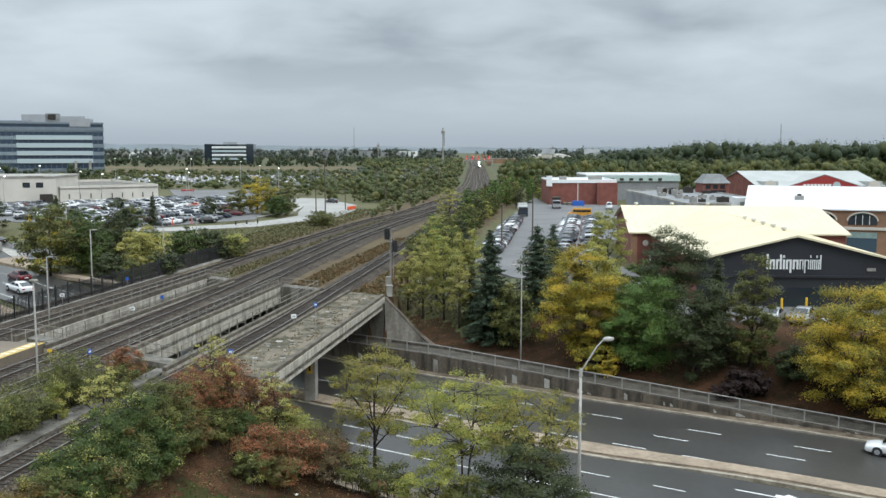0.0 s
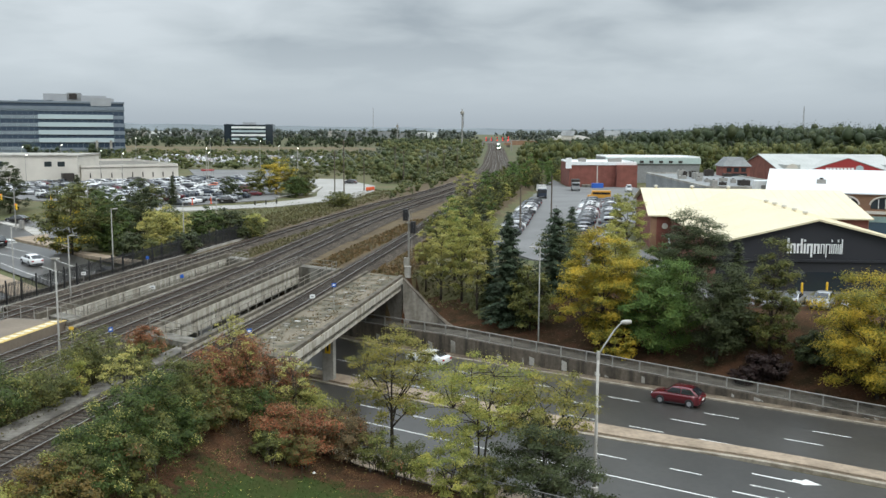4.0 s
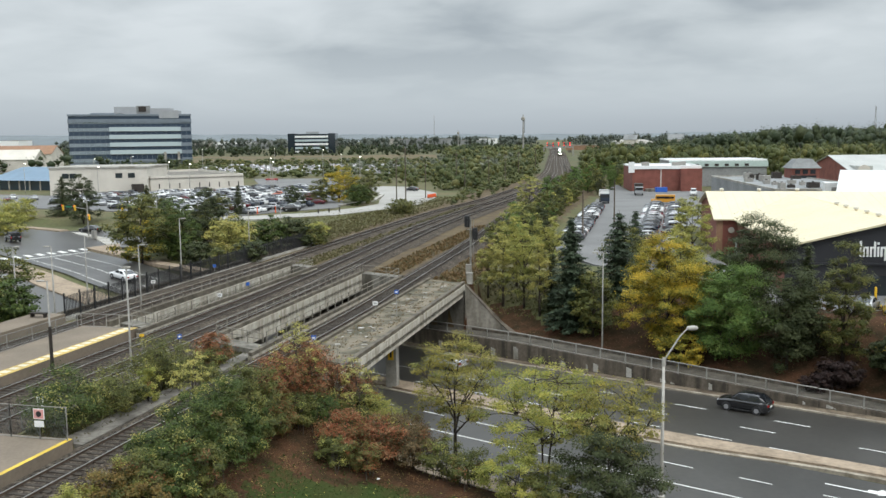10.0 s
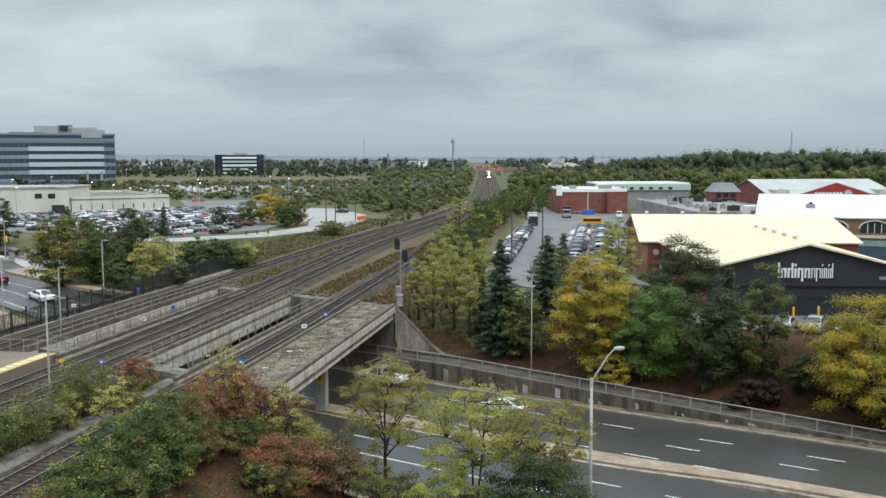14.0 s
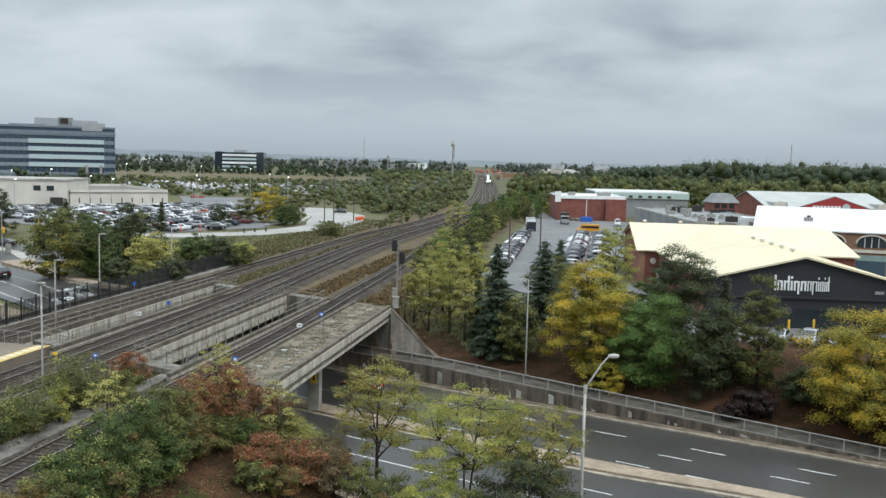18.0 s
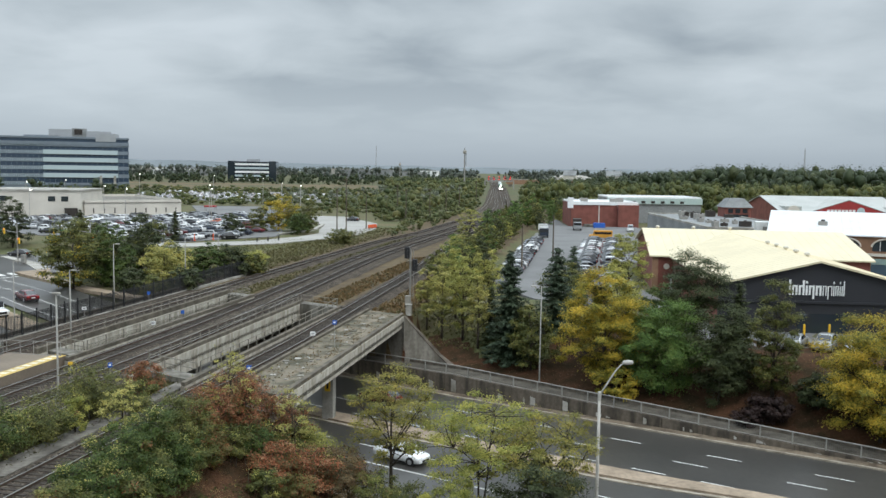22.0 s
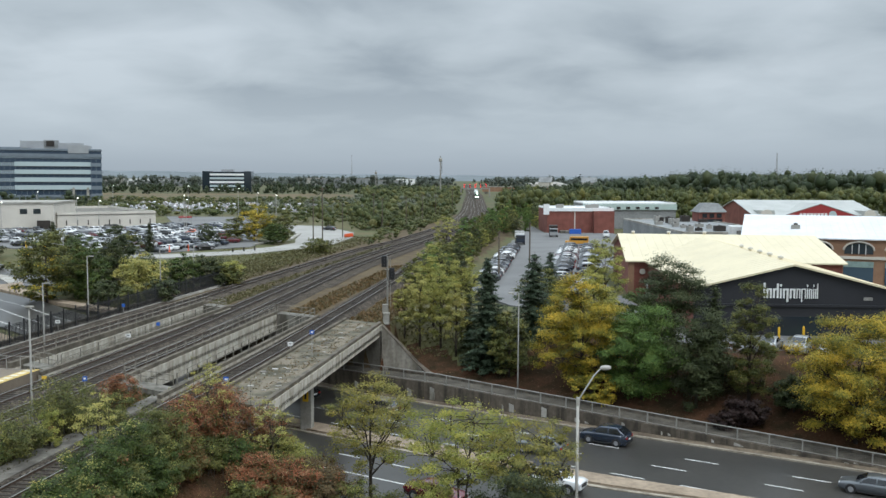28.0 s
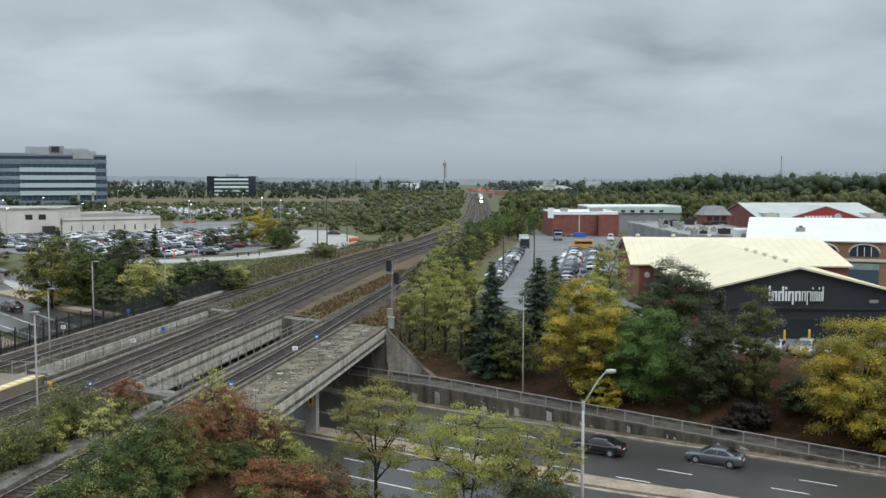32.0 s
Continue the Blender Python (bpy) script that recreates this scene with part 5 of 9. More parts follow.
def left_side():
    P = frame_of(-152.0, 283.0, 1.0, 0.13)
    t = thing("garage_building", "long beige rendered garage with small dark windows", "garage")
    walls(t, P, 0, 31, 0, 26, -1, 8.2, BEIGE)
    Shape().prism([P(-0.3, -0.3), P(31.3, -0.3), P(31.3, 26.3), P(-0.3, 26.3)], 8.2, 8.7).put("roof", CONCRETE_LIGHT, t)
    for u in (4.0, 6.4, 21.0, 25.0):
        Shape().prism([P(u, -0.06), P(u + 2.2, -0.06), P(u + 2.2, 0.05), P(u, 0.05)], 5.0, 6.6).put("window", GLASS_DARK, t)
    K = frame_of(-121.0, 289.0, 0.83, 0.56)
    g = thing("parking_deck", "low pale concrete parking deck with slot openings", "parking garage")
    walls(g, K, 0, 31, 0, 60, -1, 5.4, BEIGE)
    Shape().prism([K(-0.2, -0.2), K(31.2, -0.2), K(31.2, 60), K(-0.2, 60)], 4.4, 4.6).put("deck", CONCRETE, g)
    for k in range(9):
        u = 2.6 + 3.3 * k
        Shape().prism([K(u, -0.05), K(u + 0.35, -0.05), K(u + 0.35, 0.05), K(u, 0.05)], 1.2, 2.8).put("slot", DARK_STEEL, g)
    Shape().prism([K(-6, -3), K(-2.6, -3), K(-2.6, 0), K(-6, 0)], -0.8, 3.0).put("waste_container", DARK_STEEL, g, "dark waste container by the wall")
    # station building with a blue roof
    s = thing("station_building", "station hall with a low blue metal roof on posts", "station")
    Q2 = frame_of(-198.0, 322.0, 0.955, -0.30)
    walls(s, Q2, 3, 38, 3, 18, -1, 2.9, GLASS_BLUE)
    sh = Shape()
    lo = [(*Q2(u, w), 3.0) for u, w in ((0, 0), (42, 0), (42, 21), (0, 21))]
    hi = [(*Q2(u, w), 7.6) for u, w in ((9, 9.5), (33, 9.5), (33, 11.5), (9, 11.5))]
    sh.face(lo[::-1]).face(hi)
    for i in range(4):
        j = (i + 1) % 4
        sh.face([lo[i], lo[j], hi[j], hi[i]])
    sh.put("hipped_roof", BLUE_ROOF, s)
    for k in range(9):
        Shape().prism([Q2(1 + 5 * k, 0.6), Q2(1.4 + 5 * k, 0.6), Q2(1.4 + 5 * k, 1.0), Q2(1 + 5 * k, 1.0)], -1, 3.0).put("post", CONCRETE_LIGHT, s)
    # roofs behind
    for (x, y, w, d, h, wm, rm, lab) in ((-345, 560, 44, 20, 9, BEIGE, BROWN_BRICK, "beige hall with a brown pitched roof"), (-300, 500, 22, 16, 7, BEIGE, BEIGE, "beige pavilion with an arched brick entrance"), (-415, 640, 60, 24, 8, BEIGE, BROWN_BRICK, "long beige hall with a brown roof")):
        n = thing("hall", lab, "hall")
        H = frame_of(x, y, 1, 0.1)
        walls(n, H, 0, w, 0, d, -1, h, wm)
        gable_end(n, H, 0, d, 0, h, h + 5, wm, 0.35, False)
        gable_end(n, H, 0, d, w - 0.35, h, h + 5, wm, 0.35, False)
        gable_roof(n, H, 0, w, 0, d, h, h + 5.2, rm, True)
    o = box_building("white_store", "distant white store with a red stripe", "store", (-560, 860, 0), 5, 66, 30, 18, WHITE, GREY_ROOF)
    Shape().box(26, -0.3, 8, 30, 0, 18.2).put("stripe", RED_SIGN, o)
    # distant office between dark end blocks
    f = thing("far_office", "distant low office between two dark end blocks", "office building", (-262, 1010, 0), 6)
    for x in (0, 45):
        Shape().box(x, 0, 0, x + 8, 30, 22.5).put("end_block", GLASS_DARK, f)
    for k in range(5):
        Shape().box(8, -0.2, 1 + 4.2 * k, 45, 20, 3.2 + 4.2 * k).put("band", GLASS_PALE if k % 2 else WHITE, f)
        Shape().box(8, 0.1, 3.2 + 4.2 * k, 45, 20, 5.2 + 4.2 * k).put("window_band", GLASS_DARK, f)
    Shape().box(20, 5, 20, 33, 18, 24.5).put("plant_room", PALE_PANEL, f)
    # low sheds on the skyline
    rnd = random.Random(9)
    for k in range(16):
        x, y = rnd.uniform(-900, -60), rnd.uniform(1300, 2000)
        box_building("far_shed", "low pale shed far off on the plain", "shed", (x, y, 0), rnd.uniform(-20, 20), rnd.uniform(40, 90), 30, rnd.uniform(9, 15), rnd.choice((WHITE, CONCRETE_LIGHT, GREY_ROOF)), GREY_ROOF)
    for k in range(6):
        x, y = rnd.uniform(80, 420), rnd.uniform(900, 1100)
        n = thing("far_house", "small house among the far trees", "house")
        H = frame_of(x, y, 1, rnd.uniform(-0.4, 0.4))
        walls(n, H, 0, 14, 0, 10, -1, 12, BEIGE)
        gable_roof(n, H, 0, 14, 0, 10, 12, 17, GREY_ROOF, True)
    d = thing("far_dome", "wide low white dome roof far off", "dome", (136, 1180, 0))
    Shape().lathe([(31, 0), (31, 6), (26, 8.8), (16, 11), (0.5, 12)], 24).put("shell", CONCRETE_LIGHT, d)
    v = thing("overpass", "long low brown road bridge crossing the tracks", "overpass")
    H = frame_of(38, 960, 1, -0.03)
    Shape().prism([H(6, 0), H(120, 0), H(120, 9), H(6, 9)], 2.0, 6.6).put("parapet", BROWN_BRICK, v)
    Shape().prism([H(6, -0.2), H(120, -0.2), H(120, 0), H(6, 0)], 6.6, 7.6).put("rail_band", CONCRETE_LIGHT, v)
    for u in (8, 32, 60, 90):
        Shape().prism([H(u, 0.5), H(u + 4, 0.5), H(u + 4, 8.5), H(u, 8.5)], -1, 2.0).put("pier", CONCRETE, v)


office_block()
shop, SHOP_P = book_shop()
arcade_shops()
red_store()
brick_store()
teal_store()
left_side()


# ---------------------------------------------------------------- trees
def unit(v):
    return v / (np.linalg.norm(v, axis=1)[:, None] + 1e-9)


def clump_cloud(rng, clumps, per, radius, flat=0.6, middle=None):
    """Leaves round the tops and flanks of clumps: their places and the ways they face."""
    c = np.repeat(np.asarray(clumps), per, axis=0)
    r = np.repeat(np.asarray(radius), per, axis=0)
    u = unit(rng.normal(size=c.shape))
    under = (u[:, 2] < -0.1) & (rng.rand(len(u)) < 0.7)
    u[under, 2] *= -1
    loose = np.where(rng.rand(len(u)) < 0.38, rng.uniform(1.0, 1.75, len(u)), 1.0)
    at = c + u * (rng.rand(len(u)) ** 0.45 * loose)[:, None] * r * np.array([1, 1, flat])
    out = unit(c - middle) if middle is not None else 0.0
    return at, unit(u * np.array([0.6, 0.6, 0.7]) + np.array([0, 0, 0.6]) + 0.4 * out + 0.5 * rng.normal(size=c.shape))


def broadleaf(name, label, at, h, w, leaves, n=8000, size=0.13, clumps=70, base=0.28, bark=BARK, seed=1, lean=0.0, spread=0.062, hollow=0.45, stems=1, top=0.5, turning=None, flat=0.62, limbs=8, twigs=2, swell=0.9):
    """A broad-leaved tree: tapered trunk, main limbs, a branch from a limb to every clump of leaves, gaps between."""
    rng = np.random.RandomState(seed)
    t = thing(name, label, "tree" if h > 4.2 else "shrub", at)
    cz, rz, rx = h * (base + 1) / 2, h * (1 - base) / 2, w / 2
    pts = []
    while len(pts) < clumps:
        best, far = None, -1.0
        for _ in range(4):
            p = rng.normal(size=3)
            p /= np.linalg.norm(p)
            r = hollow + (1 - hollow) * rng.rand() ** 0.6
            lump = 1.0 + 0.24 * noise.noise((p[0] * 1.7 + seed, p[1] * 1.7, p[2] * 1.7)) + 0.12 * rng.normal()
            taper = 1.0 - 0.25 * max(0.0, p[2]) * top
            q = np.array([p[0] * rx * r * lump * taper, p[1] * rx * r * lump * taper, cz + p[2] * rz * r * min(lump, 1.08)])
            if q[2] < h * base * 0.6:
                continue
            gap = min((np.linalg.norm(q - o) for o in pts), default=9.0) if clumps < 130 else 1.0
            if gap > far:
                best, far = q, gap
        if best is not None:
            pts.append(best)
    pts = np.array(pts)
    pts[:, 2] *= (h - spread * w * 0.5) / pts[:, 2].max()
    pts[:, :2] *= (0.5 * w - spread * w * 0.8) / np.percentile(np.hypot(pts[:, 0], pts[:, 1]), 93)
    sh = Shape()
    tops = []
    for k in range(stems):
        a = rng.rand() * 6.28
        off = 0.0 if stems == 1 else 0.18 * w * rng.rand()
        tx, ty = lean * h * 0.3 + math.cos(a) * off, math.sin(a) * off
        r0 = (0.0125 * h + 0.015) / (1 if stems == 1 else 1.7)
        line = [(0.15 * tx, 0.15 * ty, -0.3), (0.3 * tx + 0.02 * h * rng.normal() * 0.3, 0.3 * ty, h * 0.2), (0.7 * tx, 0.7 * ty + 0.01 * h * rng.normal(), h * 0.45), (tx, ty, h * 0.75)]
        sh.tube(line, [r0 * 1.25, r0, r0 * 0.6, r0 * 0.22], 7)
        tops.append(line)
    # main limbs reach towards clumps far apart from one another
    ends = [int(np.argmax(np.hypot(pts[:, 0], pts[:, 1])))]
    while len(ends) < min(limbs, clumps):
        ends.append(int(np.argmax(np.min([np.linalg.norm(pts - pts[e], axis=1) for e in ends], axis=0))))
    arms = []
    for k, i in enumerate(ends):
        line, q = tops[k % stems], pts[i]
        z = h * min(0.66, max(0.12 + 0.1 * rng.rand(), base * 0.8 + 0.1 * rng.rand(), q[2] / h * 0.62 - 0.08 * rng.rand()))
        j = 0 if z < line[1][2] else 1 if z < line[2][2] else 2
        u = (z - line[j][2]) / (line[j + 1][2] - line[j][2])
        b = np.array(line[j]) * (1 - u) + np.array(line[j + 1]) * u
        m = b * 0.5 + q * 0.5 + np.array([0, 0, 0.02 * h]) + rng.normal(size=3) * 0.025 * w
        e = b * 0.12 + q * 0.88
        r1 = (0.0062 * h + 0.008) * (1.2 - z / h) / (1 if stems == 1 else 1.5)
        sh.tube([tuple(b), tuple(m), tuple(e)], [r1 * 1.3, r1 * 0.85, r1 * 0.3], 5, False)
        arms += [b * 0.45 + m * 0.55, m, m * 0.5 + e * 0.5]
    arms = np.array(arms)
    for q in pts:
        cost = np.linalg.norm(arms - q, axis=1) + 1.2 * np.maximum(0, arms[:, 2] - q[2])
        b = arms[int(np.argmin(cost))]
        r2 = 0.0028 * h + 0.004
        m = b * 0.5 + q * 0.5 + np.array([0, 0, 0.015 * h]) + rng.normal(size=3) * 0.015 * w
        sh.tube([tuple(b), tuple(m), tuple(q)], [r2, r2 * 0.7, r2 * 0.3], 4, False)
        for _ in range(twigs):
            e = q + unit(rng.normal(size=(1, 3)) + np.array([[0, 0, 0.3]]))[0] * spread * w * 1.3
            sh.tube([tuple(q * 0.8 + m * 0.2), tuple(e)], [r2 * 0.35, r2 * 0.12], 3, False)
    sh.put("trunk", bark, t, smooth=True)
    per = max(1, n // clumps)
    mid = np.array([0, 0, cz - 0.3 * rz])
    c, nm = clump_cloud(rng, pts, per, swell * 1.9 * spread * w * rng.uniform(0.6, 1.3, size=(clumps, 1)), flat, mid)
    ob = new("crown", leaf_mesh("crown", c, size * rng.uniform(0.6, 1.25, size=len(c)), leaves, seed=seed, normals=nm))
    ob.parent = t
    if turning is not None:
        some = pts[rng.rand(clumps) < 0.2]
        c, nm = clump_cloud(rng, some, max(4, per // 2), np.full((len(some), 1), 1.7 * spread * w), flat, mid)
        o2 = new("turning_leaves", leaf_mesh("turning_leaves", c + np.array([0, 0, 0.05]), size * 0.95 * rng.uniform(0.6, 1.25, size=len(c)), turning, seed=seed + 7, normals=nm))
        o2.parent = t
    return t


def spruce(name, label, at, h, w, leaves=L_SPRUCE, n=5000, size=0.16, seed=1, gap=1.0):
    """A conifer: straight trunk, whorls of drooping boughs with needle sprays that hang along them."""
    rng = np.random.RandomState(seed)
    t = thing(name, label, "tree", at)
    sh = Shape().tube([(0, 0, -0.3), (0, 0, h * 0.5), (0, 0, h)], [0.013 * h, 0.008 * h, 0.01], 7)
    cs, ds, z = [], [], h * 0.05
    while z < h * 0.985:
        f = 1 - z / h
        r = w / 2 * (f ** 0.8) * rng.uniform(0.82, 1.1) + 0.1
        k = 6 + int(6 * f)
        a0 = rng.rand() * 6.28
        for j in range(k):
            a = a0 + 6.28 * j / k + rng.normal() * 0.2
            rr = r * rng.uniform(0.7, 1.15)
            d = np.array([math.cos(a), math.sin(a), -0.30 + 0.25 * (1 - f)])
            o = np.array([0, 0, z + 0.15 * rng.normal()])
            tip = o + d * rr + np.array([0, 0, 0.08 * rr])
            sh.tube([tuple(o), tuple((o + tip) / 2 + np.array([0, 0, -0.05 * rr])), tuple(tip)], [0.03, 0.02, 0.008], 3, False)
            m = max(3, int(rr * 10))
            side = np.array([-d[1], d[0], 0])
            for q in range(m):
                u = (q + 0.7) / m
                half = (0.10 + 0.30 * rr * (1 - u) * u * 2) * rng.choice((-1, 1)) * rng.rand()
                cs.append(o + (tip - o) * u + side * half + np.array([0, 0, -0.35 * abs(half) - 0.10 * rng.rand()]))
                ds.append(d + side * np.sign(half) * 0.6 + np.array([0, 0, -0.25]))
        z += (0.27 + 0.016 * h) * gap * (0.6 + 0.6 * f)
    sh.put("trunk", BARK, t)
    rep = max(1, n // len(cs))
    c = np.repeat(np.array(cs), rep, axis=0)
    c = c + rng.normal(size=c.shape) * np.array([0.13, 0.13, 0.07])
    nm = unit(np.array([0, 0, 1.0]) + 0.35 * unit(c * np.array([1, 1, 0])) + 0.35 * rng.normal(size=c.shape))
    ob = new("crown", leaf_mesh("crown", c, size * 0.8 * rng.uniform(0.6, 1.25, size=len(c)), leaves, long=1.5, seed=seed, normals=nm, along=np.repeat(np.array(ds), rep, axis=0)))
    ob.parent = t
    return t


def zat(x, y):
    return ground_z(x, y)


def grow(kind, name, label, x, y, h, w, leaves, **kw):
    return kind(name, label, (x, y, zat(x, y)), h, w, leaves, **kw)


# the bank beyond the road
YG = "slender young tree with thin yellow-green autumn leaves"
for x, y, h, w, sd in ((-4.3, 110.6, 7.4, 3.2, 3), (-2.4, 108.3, 9.2, 4.2, 4), (0.1, 107.1, 9.0, 4.6, 5), (1.9, 104.7, 8.4, 3.6, 6), (-0.8, 112.5, 10.2, 5.2, 7), (3.2, 112.0, 8.6, 5.0, 8)):
    grow(broadleaf, "ash_tree", YG + " on the bank", x, y, h, w, L_YELLOWGREEN if sd in (5, 7, 8) else L_PALE, n=8200 if h < 10 else 11000, size=0.09, clumps=56 if h < 10 else 80, seed=sd, hollow=0.15, base=0.16, spread=0.066, flat=0.7)
grow(spruce, "spruce_tree", "tall dark blue-green spruce with drooping boughs", 5.3, 101.4, 12.2, 6.8, L_SPRUCE, n=24000, size=0.15, seed=11)
grow(spruce, "spruce_tree", "broad dark spruce behind the bank", 11.0, 106.0, 10.0, 7.4, L_SPRUCE, n=14000, seed=12)
grow(spruce, "spruce_tree", "slim dark spruce beside the car park", 15.7, 129.5, 7.6, 4.6, L_SPRUCE, n=7000, seed=13, gap=1.25)
grow(spruce, "spruce_tree", "small dark conifer under the ash trees", 3.4, 105.5, 6.6, 3.0, L_DARK, n=3000, seed=14)
grow(broadleaf, "maple_tree", "low leafy tree with olive and yellow leaves", 7.6, 98.6, 7.2, 5.6, L_OLIVE, n=9000, size=0.14, clumps=70, seed=15, base=0.02)
grow(broadleaf, "locust_tree", "full round tree turning bright yellow", 14.8, 93.7, 12.0, 9.4, L_YELLOW, n=60000, size=0.095, clumps=105, seed=16, base=0.02, spread=0.058, hollow=0.3, flat=0.6, turning=L_OLIVE)
grow(broadleaf, "birch_tree", "yellow-green tree rising behind the bank", 23.4, 129.0, 9.4, 6.2, L_YELLOWGREEN, n=12000, size=0.12, clumps=70, seed=17, base=0.02)
grow(broadleaf, "maple_tree", "low olive tree at the edge of the car park", 12.6, 113.5, 7.0, 6.2, L_OLIVE, n=8000, size=0.12, clumps=60, seed=171, base=0.02)
grow(broadleaf, "maple_tree", "low yellow-green tree at the edge of the car park", 19.2, 113.0, 6.6, 6.4, L_YELLOWGREEN, n=8000, size=0.12, clumps=60, seed=172, base=0.02)
grow(broadleaf, "shrub", "green shrub below the brick wall of the shop", 26.0, 117.0, 4.0, 5.0, L_BUSH, n=6000, size=0.12, clumps=45, seed=173, base=0.0, stems=3)
grow(broadleaf, "oak_tree", "dense dark green tree on the bank", 20.4, 90.8, 9.4, 8.4, L_GREEN, n=54000, size=0.095, clumps=100, seed=18, base=0.02, spread=0.07, hollow=0.3, flat=0.72)
grow(broadleaf, "pine_tree", "tall dark pine with open flat boughs", 24.2, 94.0, 11.6, 7.0, L_DARK, n=24000, size=0.085, clumps=64, seed=19, base=0.42, spread=0.08, hollow=0.25, flat=0.6, top=0.2)
grow(broadleaf, "yew_tree", "broad dark evergreen shading the bank", 25.1, 88.0, 9.4, 6.6, L_DARK, n=36000, size=0.1, clumps=90, seed=20, base=0.02, flat=0.8, hollow=0.25, spread=0.07)
grow(spruce, "spruce_tree", "dark conifer against the charcoal shop front", 27.6, 91.0, 9.4, 5.6, L_DARK, n=7000, seed=21)
grow(broadleaf, "poplar_tree", "pale green poplar with a narrow ragged top", 30.0, 87.2, 11.2, 5.8, L_OLIVE, n=24000, size=0.095, clumps=75, seed=22, base=0.02, top=1.9, hollow=0.2, flat=0.85)
grow(broadleaf, "locust_tree", "spreading tree with golden yellow leaves", 37.0, 79.6, 11.4, 12.0, L_YELLOW, n=70000, size=0.095, clumps=120, seed=23, base=0.04, spread=0.055, hollow=0.3, flat=0.58, turning=L_OLIVE)
# the two L_DARK shrubs carry the shadow under the bank trees in their colour
grow(broadleaf, "shrub", "dark green shrub at the foot of the bank", 33.4, 84.6, 3.6, 4.6, L_DARK, n=7000, size=0.13, clumps=55, seed=24, base=0.0, stems=3)
grow(broadleaf, "shrub", "dark purple-leaved shrub behind the footway", 28.6, 84.2, 2.6, 4.4, L_PURPLE, n=6000, size=0.13, clumps=50, seed=25, base=0.0, stems=3)
grow(broadleaf, "shrub", "dark green shrub beneath the golden tree", 41.0, 77.6, 3.4, 5.5, L_DARK, n=6000, size=0.13, clumps=50, seed=26, base=0.0, stems=3)
grow(broadleaf, "shrub", "dark red-leaved shrub on the bank", 26.4, 83.2, 1.8, 3.0, L_PURPLE, n=2500, size=0.12, clumps=25, seed=27, base=0.0, stems=3)
grow(broadleaf, "shrub", "yellow shrub at the foot of the round tree", 15.6, 90.6, 3.6, 4.6, L_YELLOW, n=4500, size=0.13, clumps=40, seed=28, base=0.0, stems=3)

# this side of the road
grow(broadleaf, "locust_tree", "open young tree with fine yellow-green leaves", -4.7, 60.9, 10.4, 6.9, L_YELLOW_THIN, n=15000, size=0.07, clumps=84, seed=31, base=0.40, hollow=0.45, spread=0.056, flat=0.5, limbs=9, twigs=3)
grow(broadleaf, "locust_tree", "sparse wide tree with thin yellow-green leaves", 1.4, 56.7, 9.6, 8.6, L_LIME, n=19000, size=0.07, clumps=96, seed=32, base=0.42, hollow=0.35, spread=0.05, stems=2, flat=0.5, limbs=10, twigs=3)
grow(broadleaf, "locust_tree", "leaning tree with yellow leaves and bare twigs", 5.6, 55.2, 9.0, 6.6, L_YELLOW_THIN, n=11500, size=0.07, clumps=64, seed=33, base=0.5, hollow=0.3, lean=0.3, spread=0.055, flat=0.5, limbs=8, twigs=3)
grow(broadleaf, "pine_tree", "low dark bushy pine beside the fence", 5.0, 52.7, 5.6, 6.8, L_DARK, n=22000, size=0.075, clumps=80, seed=34, base=0.10, spread=0.062, flat=0.5, hollow=0.35)
grow(broadleaf, "shrub", "bright yellow-green shrub by the fence", -0.6, 53.4, 3.4, 4.4, L_LIME, n=9000, size=0.07, clumps=40, seed=35, base=0.02, stems=3)
grow(broadleaf, "shrub", "leafy green shrub by the fence", 1.6, 52.0, 2.6, 3.4, L_OLIVE, n=7000, size=0.07, clumps=34, seed=36, base=0.02, stems=3)
grow(broadleaf, "shrub", "low dark shrub beside the footway", *Q(11.2, -17.8), 1.9, 3.6, L_DARK, n=2400, size=0.10, clumps=25, seed=37, base=0.02, stems=3)

